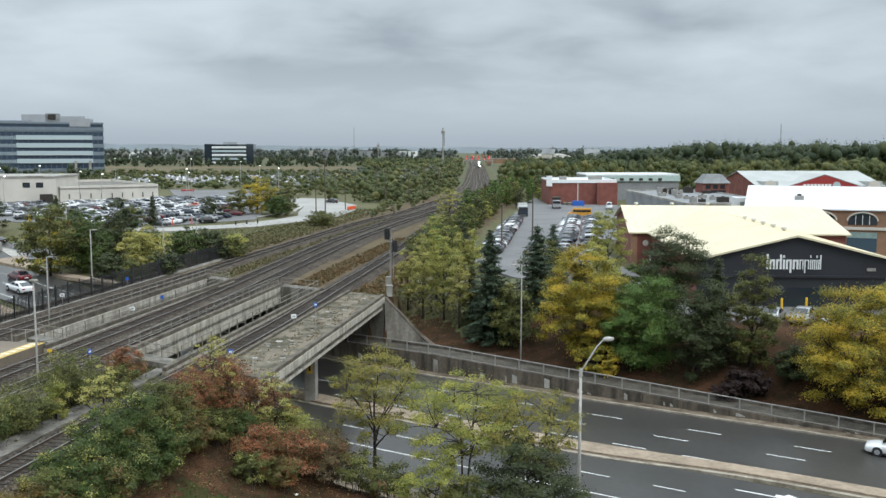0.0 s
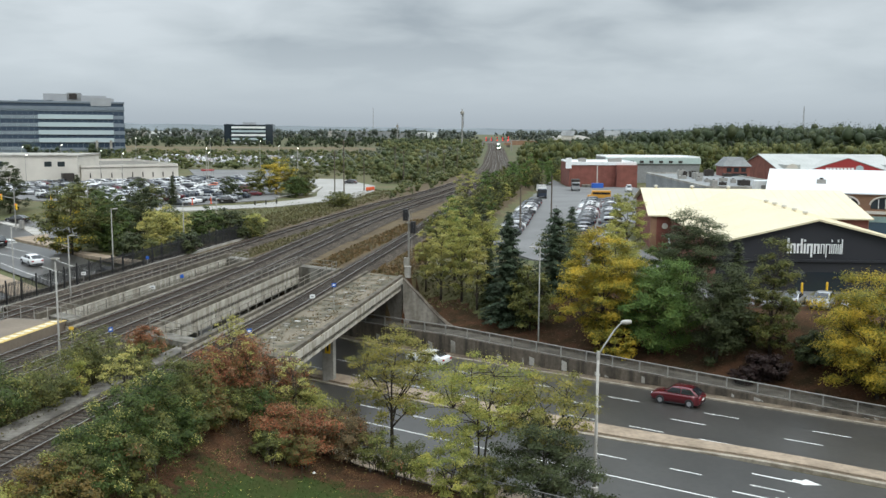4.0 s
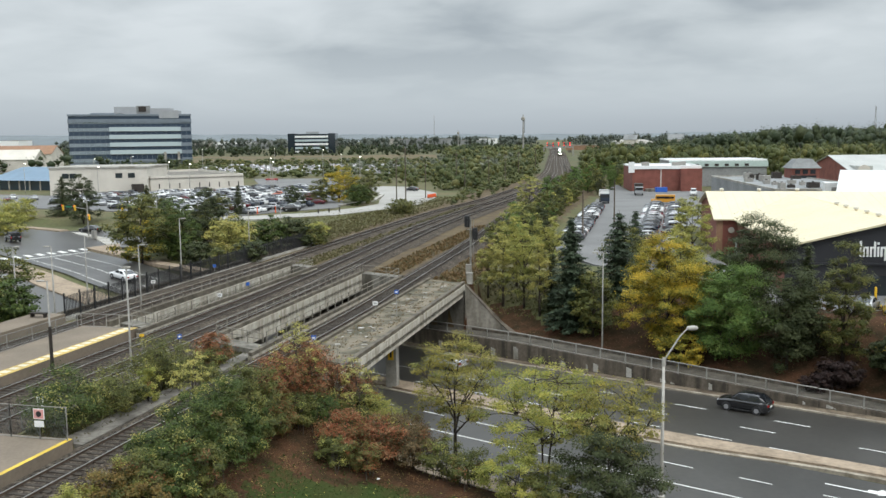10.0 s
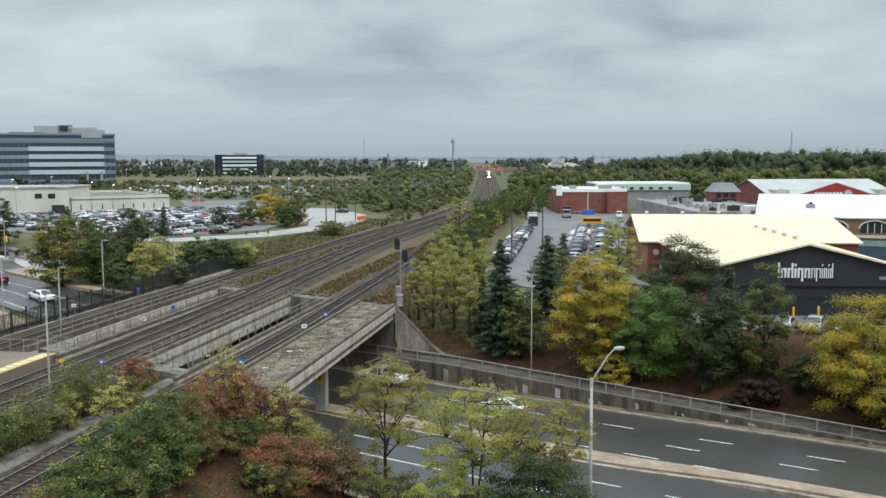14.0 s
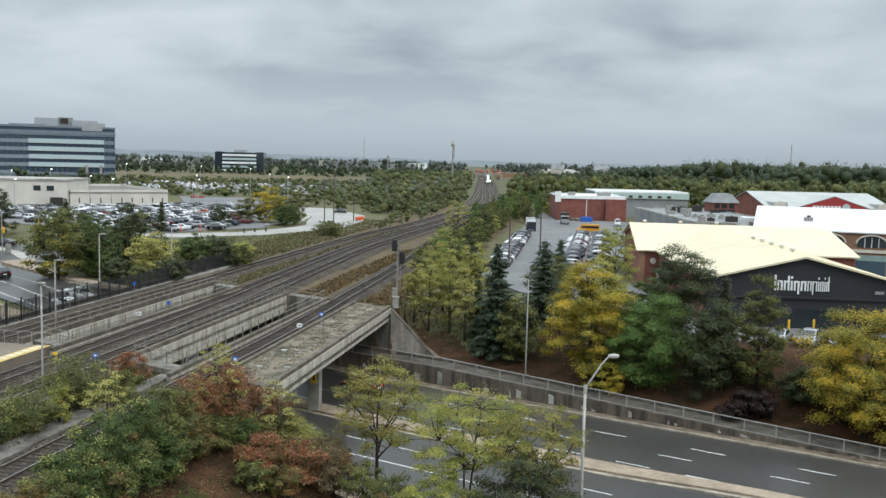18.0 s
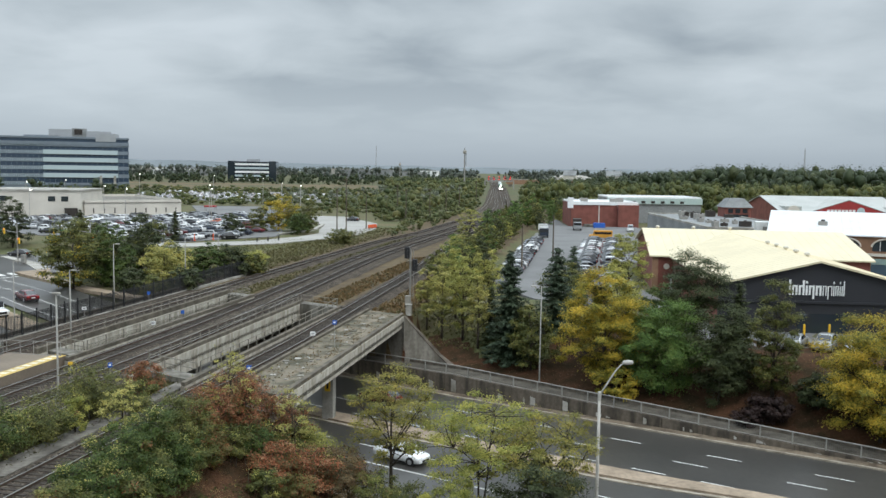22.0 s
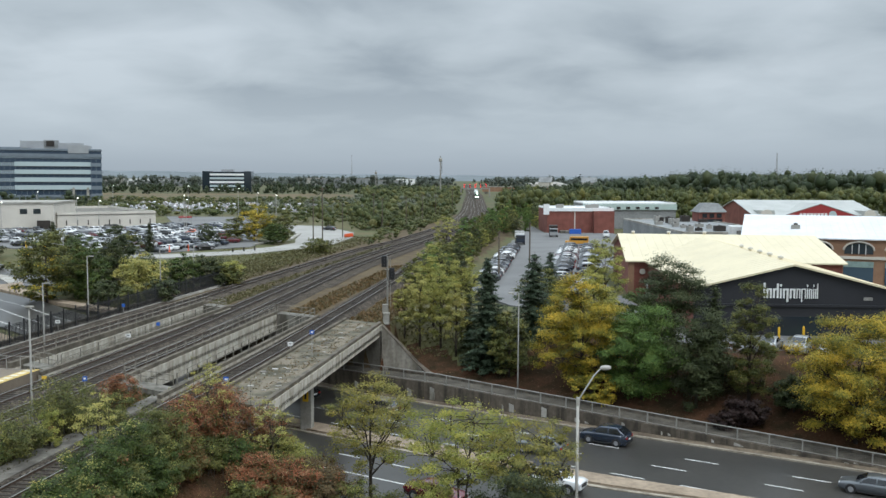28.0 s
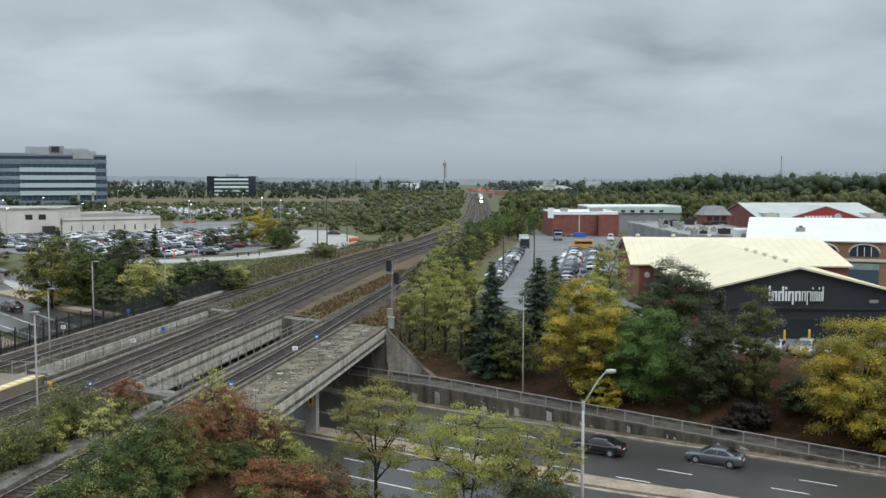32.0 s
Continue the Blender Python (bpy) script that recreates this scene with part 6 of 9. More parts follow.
BUSHES = [
    (-27.7, 51.4, 3.9, 4.9, L_BUSH, "round green bush at the end of the platform"),
    (-26.2, 55.2, 2.9, 4.4, L_OLIVE, "grey-green bush beside the main line"),
    (-25.4, 61.3, 3.7, 5.0, L_OLIVE, "olive bush with a yellow flank beside the track"),
    (-24.9, 57.4, 2.4, 1.7, L_LIME, "small yellow bush in the weeds"),
    (-23.8, 67.4, 2.7, 3.4, L_RUST, "rust-brown bush between the tracks"),
    (-22.8, 63.0, 2.2, 3.2, L_OLIVE, "low brownish bush between the tracks"),
    (-20.3, 53.4, 4.8, 3.2, L_PALE, "thin half-bare tree beside the single track"),
    (*R(-25.9, 44.0), 3.7, 3.6, L_BUSH, "large green bush on the railway bank"),
    (*R(-25.5, 41.0), 3.3, 3.4, L_BUSH, "dense green bush beside the single track"),
    (*R(-25.4, 38.4), 2.7, 3.2, L_OLIVE, "spreading olive bush on the bank"),
    (*R(-25.9, 36.6), 2.5, 2.8, L_RUSSET, "brown seed-headed shrub on the bank"),
    (*R(-25.6, 47.4), 4.0, 3.8, L_BUSH, "green thicket beside the single track"),
    (*R(-24.9, 45.6), 2.7, 2.8, L_OLIVE, "leafy yellowish bush on the railway bank"),
    (*R(-25.4, 50.6), 4.0, 3.6, L_OLIVE, "leafy olive bush on the railway bank"),
    (*R(-24.6, 49.0), 2.4, 2.6, L_BUSH, "leafy green bush at the edge of the lawn"),
    (*R(-24.7, 40.0), 1.9, 2.4, L_OLIVE, "low bush at the foot of the railway bank"),
    (*R(-24.9, 35.0), 1.9, 2.6, L_OLIVE, "spreading weeds beside the single track"),
    (*R(-26.9, 35.2), 1.6, 2.6, L_YELLOWGREEN, "flowering yellow-green weeds beside the track"),
    (*R(-27.0, 32.4), 1.6, 2.6, L_YELLOWGREEN, "low flowering weeds beside the rail"),
    (*R(-24.2, 37.2), 2.2, 2.9, L_RUSSET, "brown bush at the foot of the railway bank"),
    (*R(-24.2, 39.6), 2.0, 2.8, L_BUSH, "green bush at the foot of the railway bank"),
    (*R(-24.1, 42.0), 2.4, 3.0, L_OLIVE, "olive bush at the foot of the railway bank"),
    (*R(-24.2, 44.4), 2.5, 3.0, L_BUSH, "dense green bush above the lawn"),
    (*R(-24.0, 46.8), 2.3, 2.9, L_BUSH, "round green bush above the lawn"),
    (*R(-24.0, 49.4), 2.2, 2.8, L_OLIVE, "brownish leafy bush above the lawn"),
    (*R(-23.8, 51.6), 1.8, 2.4, L_RED, "low bush with red leaves above the lawn"),
    (-16.0, 44.4, 0.9, 1.9, L_OLIVE, "low yellowish bush at the edge of the lawn"),
    (*R(-25.4, 54.6), 3.8, 3.8, L_RUST, "rust-red sumac thicket below the bridge"),
    (*R(-24.0, 57.0), 4.2, 4.2, L_RUST, "tangled sumac thicket with reddish leaves"),
    (*R(-25.6, 59.0), 3.4, 3.8, L_RUST, "sumac thicket with brownish seed heads"),
    (*R(-22.4, 59.6), 4.6, 4.2, L_RUST, "broad sumac bush with pink seed heads"),
    (*R(-24.8, 52.2), 3.2, 2.6, L_RED, "sumac with scattered scarlet leaves"),
    (*R(-23.6, 53.6), 2.0, 2.8, L_OLIVE, "green undergrowth below the sumac"),
    (*R(-22.4, 55.4), 2.2, 3.0, L_BUSH, "leafy green undergrowth below the sumac"),
    (*R(-21.0, 57.6), 2.6, 3.0, L_OLIVE, "green bush among the sumac"),
    (-15.4, 59.6, 5.8, 4.0, L_PALE, "thin pale sapling leaning over the bridge deck"),
    (-11.4, 60.6, 5.4, 4.0, L_PALE, "pale leafy sapling beside the bridge end"),
    (-10.4, 61.8, 3.8, 4.4, L_YELLOWGREEN, "pale green shrub at the corner of the deck"),
    (-11.5, 56.0, 2.6, 3.6, L_RUST, "brownish bush below the road fence"),
    (-9.4, 57.0, 3.0, 4.2, L_RUST, "rust-brown bush by the lawn"),
    (-11.7, 53.9, 1.7, 2.6, L_OLIVE, "low green sumac at the lawn's edge"),
    (-10.0, 54.4, 1.9, 2.4, L_RED, "low sumac with scarlet leaves"),
    (-7.2, 57.4, 3.0, 4.0, L_BROWN, "dry brown bush above the road"),
    (-8.2, 60.4, 3.4, 4.2, L_BROWN, "dull brown bush above the road"),
    (-5.3, 56.6, 2.4, 3.2, L_OLIVE, "dull green bush beside the fence"),
    (-3.4, 55.0, 2.2, 3.0, L_OLIVE, "leafy green bush beside the fence"),
    (*R(-27.4, 42), 1.7, 2.2, L_BUSH, "low green bush beside the single track"),
    (*R(-27.3, 46), 1.6, 2.4, L_OLIVE, "spreading weeds beside the rail"),
    (*R(-27.2, 50), 1.9, 2.4, L_BUSH, "leafy bush crowding the single track"),
    (*R(-27.3, 54), 1.8, 2.4, L_OLIVE, "olive bush crowding the single track"),
    (*R(-27.2, 58), 1.8, 2.4, L_BROWN, "brown seed-headed weeds beside the rail"),
]
for i, (x, y, h, w, m, lab) in enumerate(BUSHES):
    thin = m is L_PALE
    grow(broadleaf, "bush" if not thin else "sapling", lab, x, y, h, w, m, n=1900 if thin else int(2000 + 430 * w * h), size=0.075 if thin else 0.066, clumps=46 if thin else int(16 + w * h * 2.0), seed=50 + i, base=0.05 if not thin else 0.25, stems=1 if thin else 3, hollow=0.35, spread=0.06 if thin else 0.078, flat=0.55 if thin else 0.9, limbs=7, twigs=3 if thin else 1, turning=None if thin else (L_PALE if m is L_BUSH else (L_BUSH if i % 2 else L_RED) if m is L_RUST else L_OLIVE if m is L_RED else L_YELLOWGREEN if i % 3 else L_RUST))

# beside the far road and the car park
LEFT = [
    (broadleaf, -58.2, 134.5, 10.4, 9.6, L_OLIVE, "broad maple turning yellow beside the junction"),
    (broadleaf, -53.5, 136.8, 8.4, 7.0, L_BUSH, "olive tree behind the black fence"),
    (broadleaf, -51.6, 145.5, 10.6, 8.0, L_DARK, "dark evergreen tree behind the fence"),
    (broadleaf, -45.6, 138.0, 6.6, 8.4, L_PALE, "pale brownish bush behind the fence"),
    (broadleaf, -40.2, 141.0, 5.6, 6.6, L_BUSH, "green bush behind the black fence"),
    (broadleaf, -36.8, 144.2, 5.0, 5.6, L_DARK, "dark bush at the end of the fence"),
    (broadleaf, -33.6, 146.0, 3.4, 4.2, L_OLIVE, "low yellowish bush beside the outer track"),
    (spruce, -66.2, 208.0, 7.0, 4.4, L_DARK, "slim dark spruce at the edge of the car park"),
    (broadleaf, -98.1, 196.3, 11.0, 8.0, L_DARK, "dark spruce by the traffic lights"),
    (spruce, -86.0, 203.0, 7.4, 5.6, L_DARK, "dark conifer by the junction"),
    (broadleaf, -60.6, 100.0, 7.6, 7.4, L_OLIVE, "leafy tree beside the far road"),
    (broadleaf, -64.0, 96.0, 6.0, 6.2, L_BUSH, "green bush beside the far road"),
    (broadleaf, -57.0, 95.0, 4.2, 5.4, L_BUSH, "green shrubs behind the outer platform"),
    (broadleaf, -50.1, 246.5, 10.0, 10.0, L_YELLOW, "yellow maple in the car park island"),
    (broadleaf, -54.5, 243.0, 6.6, 7.0, L_OLIVE, "olive tree in the car park island"),
    (broadleaf, -58.0, 229.0, 5.6, 5.8, L_DARK, "small dark tree beside the car park"),
    (broadleaf, -43.1, 236.5, 5.4, 7.0, L_BUSH, "small round tree beside the loop road"),
    (broadleaf, -41.5, 243.0, 8.2, 6.0, L_OLIVE, "leafy tree in the loop road island"),
    (broadleaf, -46.0, 250.0, 7.0, 6.0, L_OLIVE, "leafy tree beside the loop road"),
    (broadleaf, -28.2, 209.5, 3.4, 6.4, L_OLIVE, "grey-green bush beside the outer track"),
    (broadleaf, -104.0, 176.0, 4.6, 8.0, L_YELLOWGREEN, "yellow-green hedge beyond the junction"),
    (broadleaf, -113.0, 180.0, 4.2, 8.0, L_YELLOWGREEN, "low yellow-green trees beyond the junction"),
    (broadleaf, -70.0, 205.0, 5.0, 6.0, L_OLIVE, "bush at the edge of the car park"),
    (spruce, -107.8, 206.0, 9.4, 8.6, L_DARK, "dark conifer before the station forecourt"),
    (broadleaf, -116.0, 200.0, 5.2, 10.0, L_YELLOWGREEN, "yellow-green tree beyond the junction"),
    (broadleaf, -78.0, 186.0, 6.4, 7.0, L_OLIVE, "olive tree behind the side street"),
    (broadleaf, -70.5, 178.0, 6.8, 7.4, L_BUSH, "leafy green tree behind the side street"),
    (broadleaf, -64.0, 160.0, 6.6, 8.0, L_DARK, "dark leafy tree behind the maple"),
    (broadleaf, -60.0, 150.0, 7.0, 7.6, L_OLIVE, "leafy tree behind the maple"),
    (broadleaf, -62.5, 172.0, 5.6, 7.0, L_OLIVE, "leafy bush beyond the fence"),
    (broadleaf, -52.0, 160.0, 5.0, 7.0, L_SCRUB, "grey-green bush on the open ground"),
    (broadleaf, *Q(-92, 21.0), 4.2, 5.6, L_OLIVE, "olive bush beside the footway"),
    (broadleaf, *Q(-86, 20.0), 4.0, 5.2, L_BUSH, "leafy green bush beside the footway"),
    (broadleaf, *Q(-80, 19.6), 3.6, 5.0, L_DARK, "dark bush behind the black fence"),
    (broadleaf, *Q(-74, 19.6), 3.6, 5.0, L_OLIVE, "low olive bush behind the black fence"),
    (broadleaf, *Q(-68, 20.0), 3.2, 4.6, L_DARK, "low dark bush behind the black fence"),
    (broadleaf, *R(-63.4, 75.5), 4.4, 5.2, L_BUSH, "dense green bush behind the outer platform"),
    (broadleaf, *R(-64.0, 70.5), 4.6, 5.6, L_OLIVE, "leafy bush behind the outer platform"),
    (broadleaf, *R(-62.8, 79.6), 3.2, 3.8, L_BUSH, "low green bush at the end of the platform"),
    (broadleaf, -38.0, 166.0, 2.4, 5.0, L_YELLOWGREEN, "low yellowish bush on the open ground"),
    (broadleaf, -44.0, 176.0, 2.0, 4.6, L_OLIVE, "low bush on the open ground"),
]
for i, (kind, x, y, h, w, m, lab) in enumerate(LEFT):
    kw = dict(n=int(2000 + 90 * h * w), size=0.17, seed=100 + i)
    if kind is broadleaf:
        kw.update(clumps=70, base=0.0, twigs=0, hollow=0.3)
    if "turning yellow" in lab:
        kw.update(turning=L_YELLOW, n=12000)
    grow(kind, "tree" if h > 4.3 else "bush", lab, x, y, h, w, m, **kw)

def main_x(y):
    return next((p for p in MAIN_LINE if p[1] > y), MAIN_LINE[-1])[0]


# rows of trees between the railway and the shop car park, copied from a few
random.seed(21)
PROTO = []
for i, (h, w, m, lab) in enumerate(((8.0, 6.0, L_OLIVE, "leafy olive tree beside the railway"), (9.0, 5.4, L_GREEN, "green tree in the row beside the railway"), (6.5, 5.5, L_YELLOWGREEN, "yellow-green tree beside the railway"), (8.5, 5.0, L_DARK, "dark tree in the row beside the railway"))):
    p = broadleaf("row_tree", lab, (0, 0, 0), h, w, m, n=3200, size=0.22, clumps=48, seed=140 + i, base=0.02, twigs=0)
    PROTO.append(tagged(p, group="trees beside the railway"))
ROW = []
for k in range(60):
    y = 132 + 5.2 * k + random.uniform(-2, 2)
    mid = next((p for p in MAIN_LINE if p[1] > y), (0, 0))[0]
    lo, hi = mid + (13.0 if y < 230 else 12), mid + (25 if y < 230 else 26)
    edge = 3.0 + 0.137 * (y - 166) if y < 265 else 99
    ROW.append((edge - random.uniform(0, 2.5) if y < 265 else random.uniform(lo, hi), y, random.uniform(0.55, 0.8) if y < 200 else random.uniform(0.55, 0.85)))
ROW += [(main_x(y) + 12 + (y * 7 % 5), y, 0.75 + 0.05 * (y % 4)) for y in range(232, 330, 6)]
ROW += [(-1.5, 150.0, 0.8), (-3.5, 141.0, 0.7), (3.0, 133.5, 0.7), (0.0, 160.0, 0.8)]
for i, (x, y, s) in enumerate(ROW):
    p = PROTO[i % 4] if i > 3 else PROTO[i]
    m = pose(x, y, zat(x, y), 0, 0, random.uniform(0, 360)) @ Matrix.Diagonal((s, s, s * random.uniform(0.9, 1.15), 1))
    if i < 4:
        p.matrix_basis = m
    else:
        o = copy_thing(p, Matrix())
        o.matrix_basis = m
grow(broadleaf, "dead_tree", "half-bare old tree leaning beside the main line", 1.4, 205.0, 9.0, 6.0, L_YELLOWGREEN, n=1100, size=0.2, clumps=46, seed=160, base=0.3)


# ---------------------------------------------------------------- woods too many to count
BALL = bmesh.new()
bmesh.ops.create_icosphere(BALL, subdivisions=1, radius=1.0)
BALL_V = np.array([v.co[:] for v in BALL.verts])
BALL_F = np.array([[v.index for v in f.verts] for f in BALL.faces])


def wood(name, label, spots, material, quads, leaf, seed):
    """Many trees as one object: uneven masses of foliage set with leaf clusters, each tree with a short stem."""
    rng = np.random.RandomState(seed)
    cs, ss, mv, mf = [], [], [], []
    stems = Shape()
    ns = []
    for x, y, h, w in spots:
        k = rng.randint(4, 7)
        z0 = zat(x, y) if y < 420 else -0.55
        lob = rng.normal(size=(k, 3)) * np.array([w * 0.24, w * 0.24, h * 0.15]) + np.array([0, 0, h * 0.36])
        lob[0] = (0.06 * w * rng.normal(), 0.06 * w * rng.normal(), h * 0.68)
        rad = np.array([w * 0.25, w * 0.25, h * 0.24]) * rng.uniform(0.7, 1.25, (k, 1))
        base = np.array([x, y, z0])
        for c, r in zip(lob, rad):
            v = BALL_V * r * 0.62 * (1 + 0.2 * rng.normal(size=(len(BALL_V), 1))) + c
            v[:, 2] = np.clip(v[:, 2], 0.0, h * 0.95)
            mf.append(BALL_F + len(mv) * len(BALL_V))
            mv.append(v + base)
        q = max(12, int(quads))
        d = unit(rng.normal(size=(q, 3)))
        d[:, 2] = np.where(d[:, 2] < -0.2, -d[:, 2], d[:, 2])
        i = rng.randint(0, k, q)
        c = lob[i] + d * rad[i] * rng.uniform(0.45, 1.22, (q, 1))
        c[:, 2] = np.clip(c[:, 2], 0.03 * h, h)
        cs.append(c + base)
        ns.append(unit(d + np.array([0, 0, 0.6]) + 0.55 * rng.normal(size=(q, 3))))
        ss.append(rng.uniform(0.5, 1.2, q) * leaf)
        stems.tube([(x, y, z0 - 0.3), (x + 0.3 * rng.normal(), y, z0 + h * 0.5)], [0.02 * h, 0.008 * h], 3, False)
    me = leaf_mesh(name, np.concatenate(cs), np.concatenate(ss), material, seed=seed, normals=np.concatenate(ns))
    t = tagged(new(name, me), label, "woodland", kind="stuff")
    stems.put("stem_row", BARK_GREY, t)
    v, f = np.concatenate(mv), np.concatenate(mf)
    cm = bpy.data.meshes.new("leaf_mass")
    cm.vertices.add(len(v))
    cm.vertices.foreach_set("co", v.ravel())
    cm.loops.add(f.size)
    cm.loops.foreach_set("vertex_index", f.ravel())
    cm.polygons.add(len(f))
    cm.polygons.foreach_set("loop_start", np.arange(len(f)) * 3)
    cm.polygons.foreach_set("use_smooth", np.ones(len(f), bool))
    cm.materials.append(material)
    cm.update(calc_edges=True)
    new("leaf_mass", cm).parent = t
    return t


def scatter(rng, n, x0, x1, y0, y1, h0, h1, keep):
    out = []
    tries = 0
    while len(out) < n and tries < n * 30:
        tries += 1
        y = y0 + (y1 - y0) * rng.rand()
        f = y / y1
        x = x0 * f + (x1 - x0) * f * rng.rand()
        if keep(x, y):
            h = h0 + (h1 - h0) * rng.rand() ** 1.3
            if h0 == 20:
                h *= 0.45 + 0.55 * smooth(0.09, 0.30, x / y)
            out.append((x, y, h, h * (rng.uniform(0.9, 2.0) if h0 < 4 else rng.uniform(0.75, 1.25) if h0 < 7 else rng.uniform(0.6, 0.95))))
    return out


rng = np.random.RandomState(77)


def clear_left(x, y):
    if x > main_x(y) - (12 if y < 700 else 16):
        return False
    if y < 470 and x < -20 - 0.14 * (y - 200) and (y < 345 or x < -60):
        return False
    return noise.noise((x * 0.012, y * 0.012, 5.0)) > -0.05


def near_line(x, y):
    return main_x(y) - 60 < x < main_x(y) - 10 and not (y < 300 and x < -19) and not (x < -18 and y < 345 and x < -20 - 0.1 * (y - 200))


wood("scrub_wood", "scattered scrub on the open ground beside the railway", scatter(rng, 900, -330, 60, 345, 640, 1.2, 5.5, clear_left), L_SCRUB, 90, 0.34, 201)
wood("scrub_wood", "low bushes on the open ground beside the tracks", scatter(rng, 300, -110, 8, 225, 430, 0.8, 3.0, near_line), L_SCRUB, 100, 0.2, 202)
wood("scrub_wood", "young trees along the line of the railway", scatter(rng, 150, -110, 60, 300, 760, 4.5, 9.0, lambda x, y: main_x(y) - 62 < x < main_x(y) - 13), L_SCRUB, 200, 0.34, 207)
wood("scrub_wood", "pale silvery trees among the scrub", scatter(rng, 60, -150, 60, 400, 700, 4.2, 8.0, lambda x, y: main_x(y) - 120 < x < main_x(y) - 16), L_SILVER, 200, 0.34, 210)
wood("middle_wood", "mixed low trees filling the plain beside the line", scatter(rng, 420, -130, 60, 620, 1150, 5, 10, lambda x, y: -0.085 * y < x < main_x(y) - 14), L_SCRUB, 80, 0.55, 211)
wood("far_hedge", "belt of trees and bushes between the car parks", scatter(rng, 100, -230, -50, 395, 440, 2.5, 6.0, lambda x, y: x > -230), L_SCRUB, 130, 0.34, 208)
wood("field_belt", "dark belt of trees beyond the brown field", scatter(rng, 380, -760, -10, 880, 1150, 7, 13, lambda x, y: x < main_x(y) - 20 and not (-300 < x < -190 and 1000 < y < 1060)), L_FARWOOD, 64, 0.8, 209)
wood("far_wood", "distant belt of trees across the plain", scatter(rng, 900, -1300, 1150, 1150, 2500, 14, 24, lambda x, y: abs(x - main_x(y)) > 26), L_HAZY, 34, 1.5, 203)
wood("hill_wood", "tall dark wood on the rise beyond the shops", scatter(rng, 640, 60, 620, 560, 950, 20, 27, lambda x, y: x > main_x(y) + 30), L_FARWOOD, 170, 0.62, 204)
wood("edge_wood", "mixed green and yellowing trees behind the shops", scatter(rng, 520, 34, 330, 345, 600, 8, 15, lambda x, y: x > main_x(y) + (13 if y > 390 else 28) and not (35 < x < 230 and y < 400)), L_WOOD, 190, 0.46, 205)
wood("left_wood", "dark trees around the office block", scatter(rng, 230, -700, -120, 480, 1000, 6, 12, lambda x, y: not (-330 < x < -60 and 520 < y < 960) and not (-190 < x < -60 and y < 640) and noise.noise((x * 0.01, y * 0.01, 1.0)) > -0.1), L_FARWOOD, 120, 0.55, 206)


def weeds(name, label, n, spots, material, size, seed, flat=-0.8):
    rng = np.random.RandomState(seed)
    c = []
    for _ in range(n):
        x, y = spots(rng)
        c.append((x, y, zat(x, y) + size * rng.uniform(0.2, 1.0)))
    up = unit(np.array([0, 0, 1.0]) + (0.25 if flat > 0.9 else 0.9) * rng.normal(size=(len(c), 3)))
    me = leaf_mesh(name, c, size * rng.uniform(0.5, 1.3, len(c)), material, seed=seed, flat=flat, long=1.3, normals=up if flat > 0.9 else None)
    return tagged(new(name, me), label, "weeds", kind="stuff")


def band(e0, e1, s0, s1):
    return lambda r: R(e0 + (e1 - e0) * r.rand(), s0 + (s1 - s0) * r.rand() ** 1.3)


weeds("dry_weeds", "rust-brown dry weeds beside the single track", 3200, band(-38.2, -34.5, 108, 175), L_BROWN, 0.22, 301)
weeds("dry_weeds", "brown weeds between single track and bank", 2200, band(-28.8, -24.0, 100, 150), L_BROWN, 0.22, 302)
weeds("rough_grass", "straggling grass between the outer and main tracks", 2600, band(-52.0, -48.6, 112, 230), L_MEADOW, 0.2, 303)
weeds("rough_grass", "grass and weeds behind the outer track", 4500, band(-70.0, -57.6, 142, 260), L_MEADOW, 0.24, 304)
weeds("tall_weeds", "tall yellowing weeds on the open ground", 9000, lambda r: R(-86 + 27 * r.rand(), 150 + 62 * r.rand()), L_PALEGRASS, 0.15, 311)
weeds("rough_grass", "weedy strip between the platform and single track", 4200, band(-37.8, -33.4, 43, 68), L_MEADOW, 0.17, 305)
weeds("bank_grass", "thin grass under the young trees on the bank", 3600, lambda r: Q(-34 + 22 * r.rand(), 23.5 + 16 * r.rand()), L_PALEGRASS, 0.15, 306)
weeds("fallen_leaves", "fallen brown and yellow leaves on the bank", 6500, lambda r: Q(-28 + 78 * r.rand(), 19.2 + 12 * r.rand()), L_LITTER, 0.06, 307, 0.95)
weeds("fallen_leaves", "fallen leaves scattered over the lawn", 1500, lambda r: Q(-14 + 24 * r.rand(), -40 + 20 * r.rand()), L_PALE, 0.05, 308, 0.95)
weeds("lawn_grass", "short green grass of the lawn", 9000, lambda r: Q(-9 + 19 * r.rand(), -42 + 18 * r.rand()), leafy("lawn_blades", [(0.025, 0.05, 0.012), (0.045, 0.08, 0.02), (0.07, 0.09, 0.03)]), 0.055, 309)
weeds("fallen_leaves", "brown leaf litter below the bushes", 4200, lambda r: R(-23.8 + 3.2 * r.rand() ** 1.6, 38 + 18 * r.rand()), L_LITTER, 0.055, 313, 0.95)
weeds("fallen_leaves", "brown leaf litter along the road fence", 3500, lambda r: Q(-8 + 18 * r.rand(), -25.0 + 3.0 * r.rand()), L_LITTER, 0.055, 314, 0.95)
weeds("wall_weeds", "weeds growing along the foot of the wall", 1100, lambda r: (lambda a: Q(a, 15.2 + 0.45 * r.rand()))(-10 + 55 * r.rand()), L_BROWN, 0.09, 310)


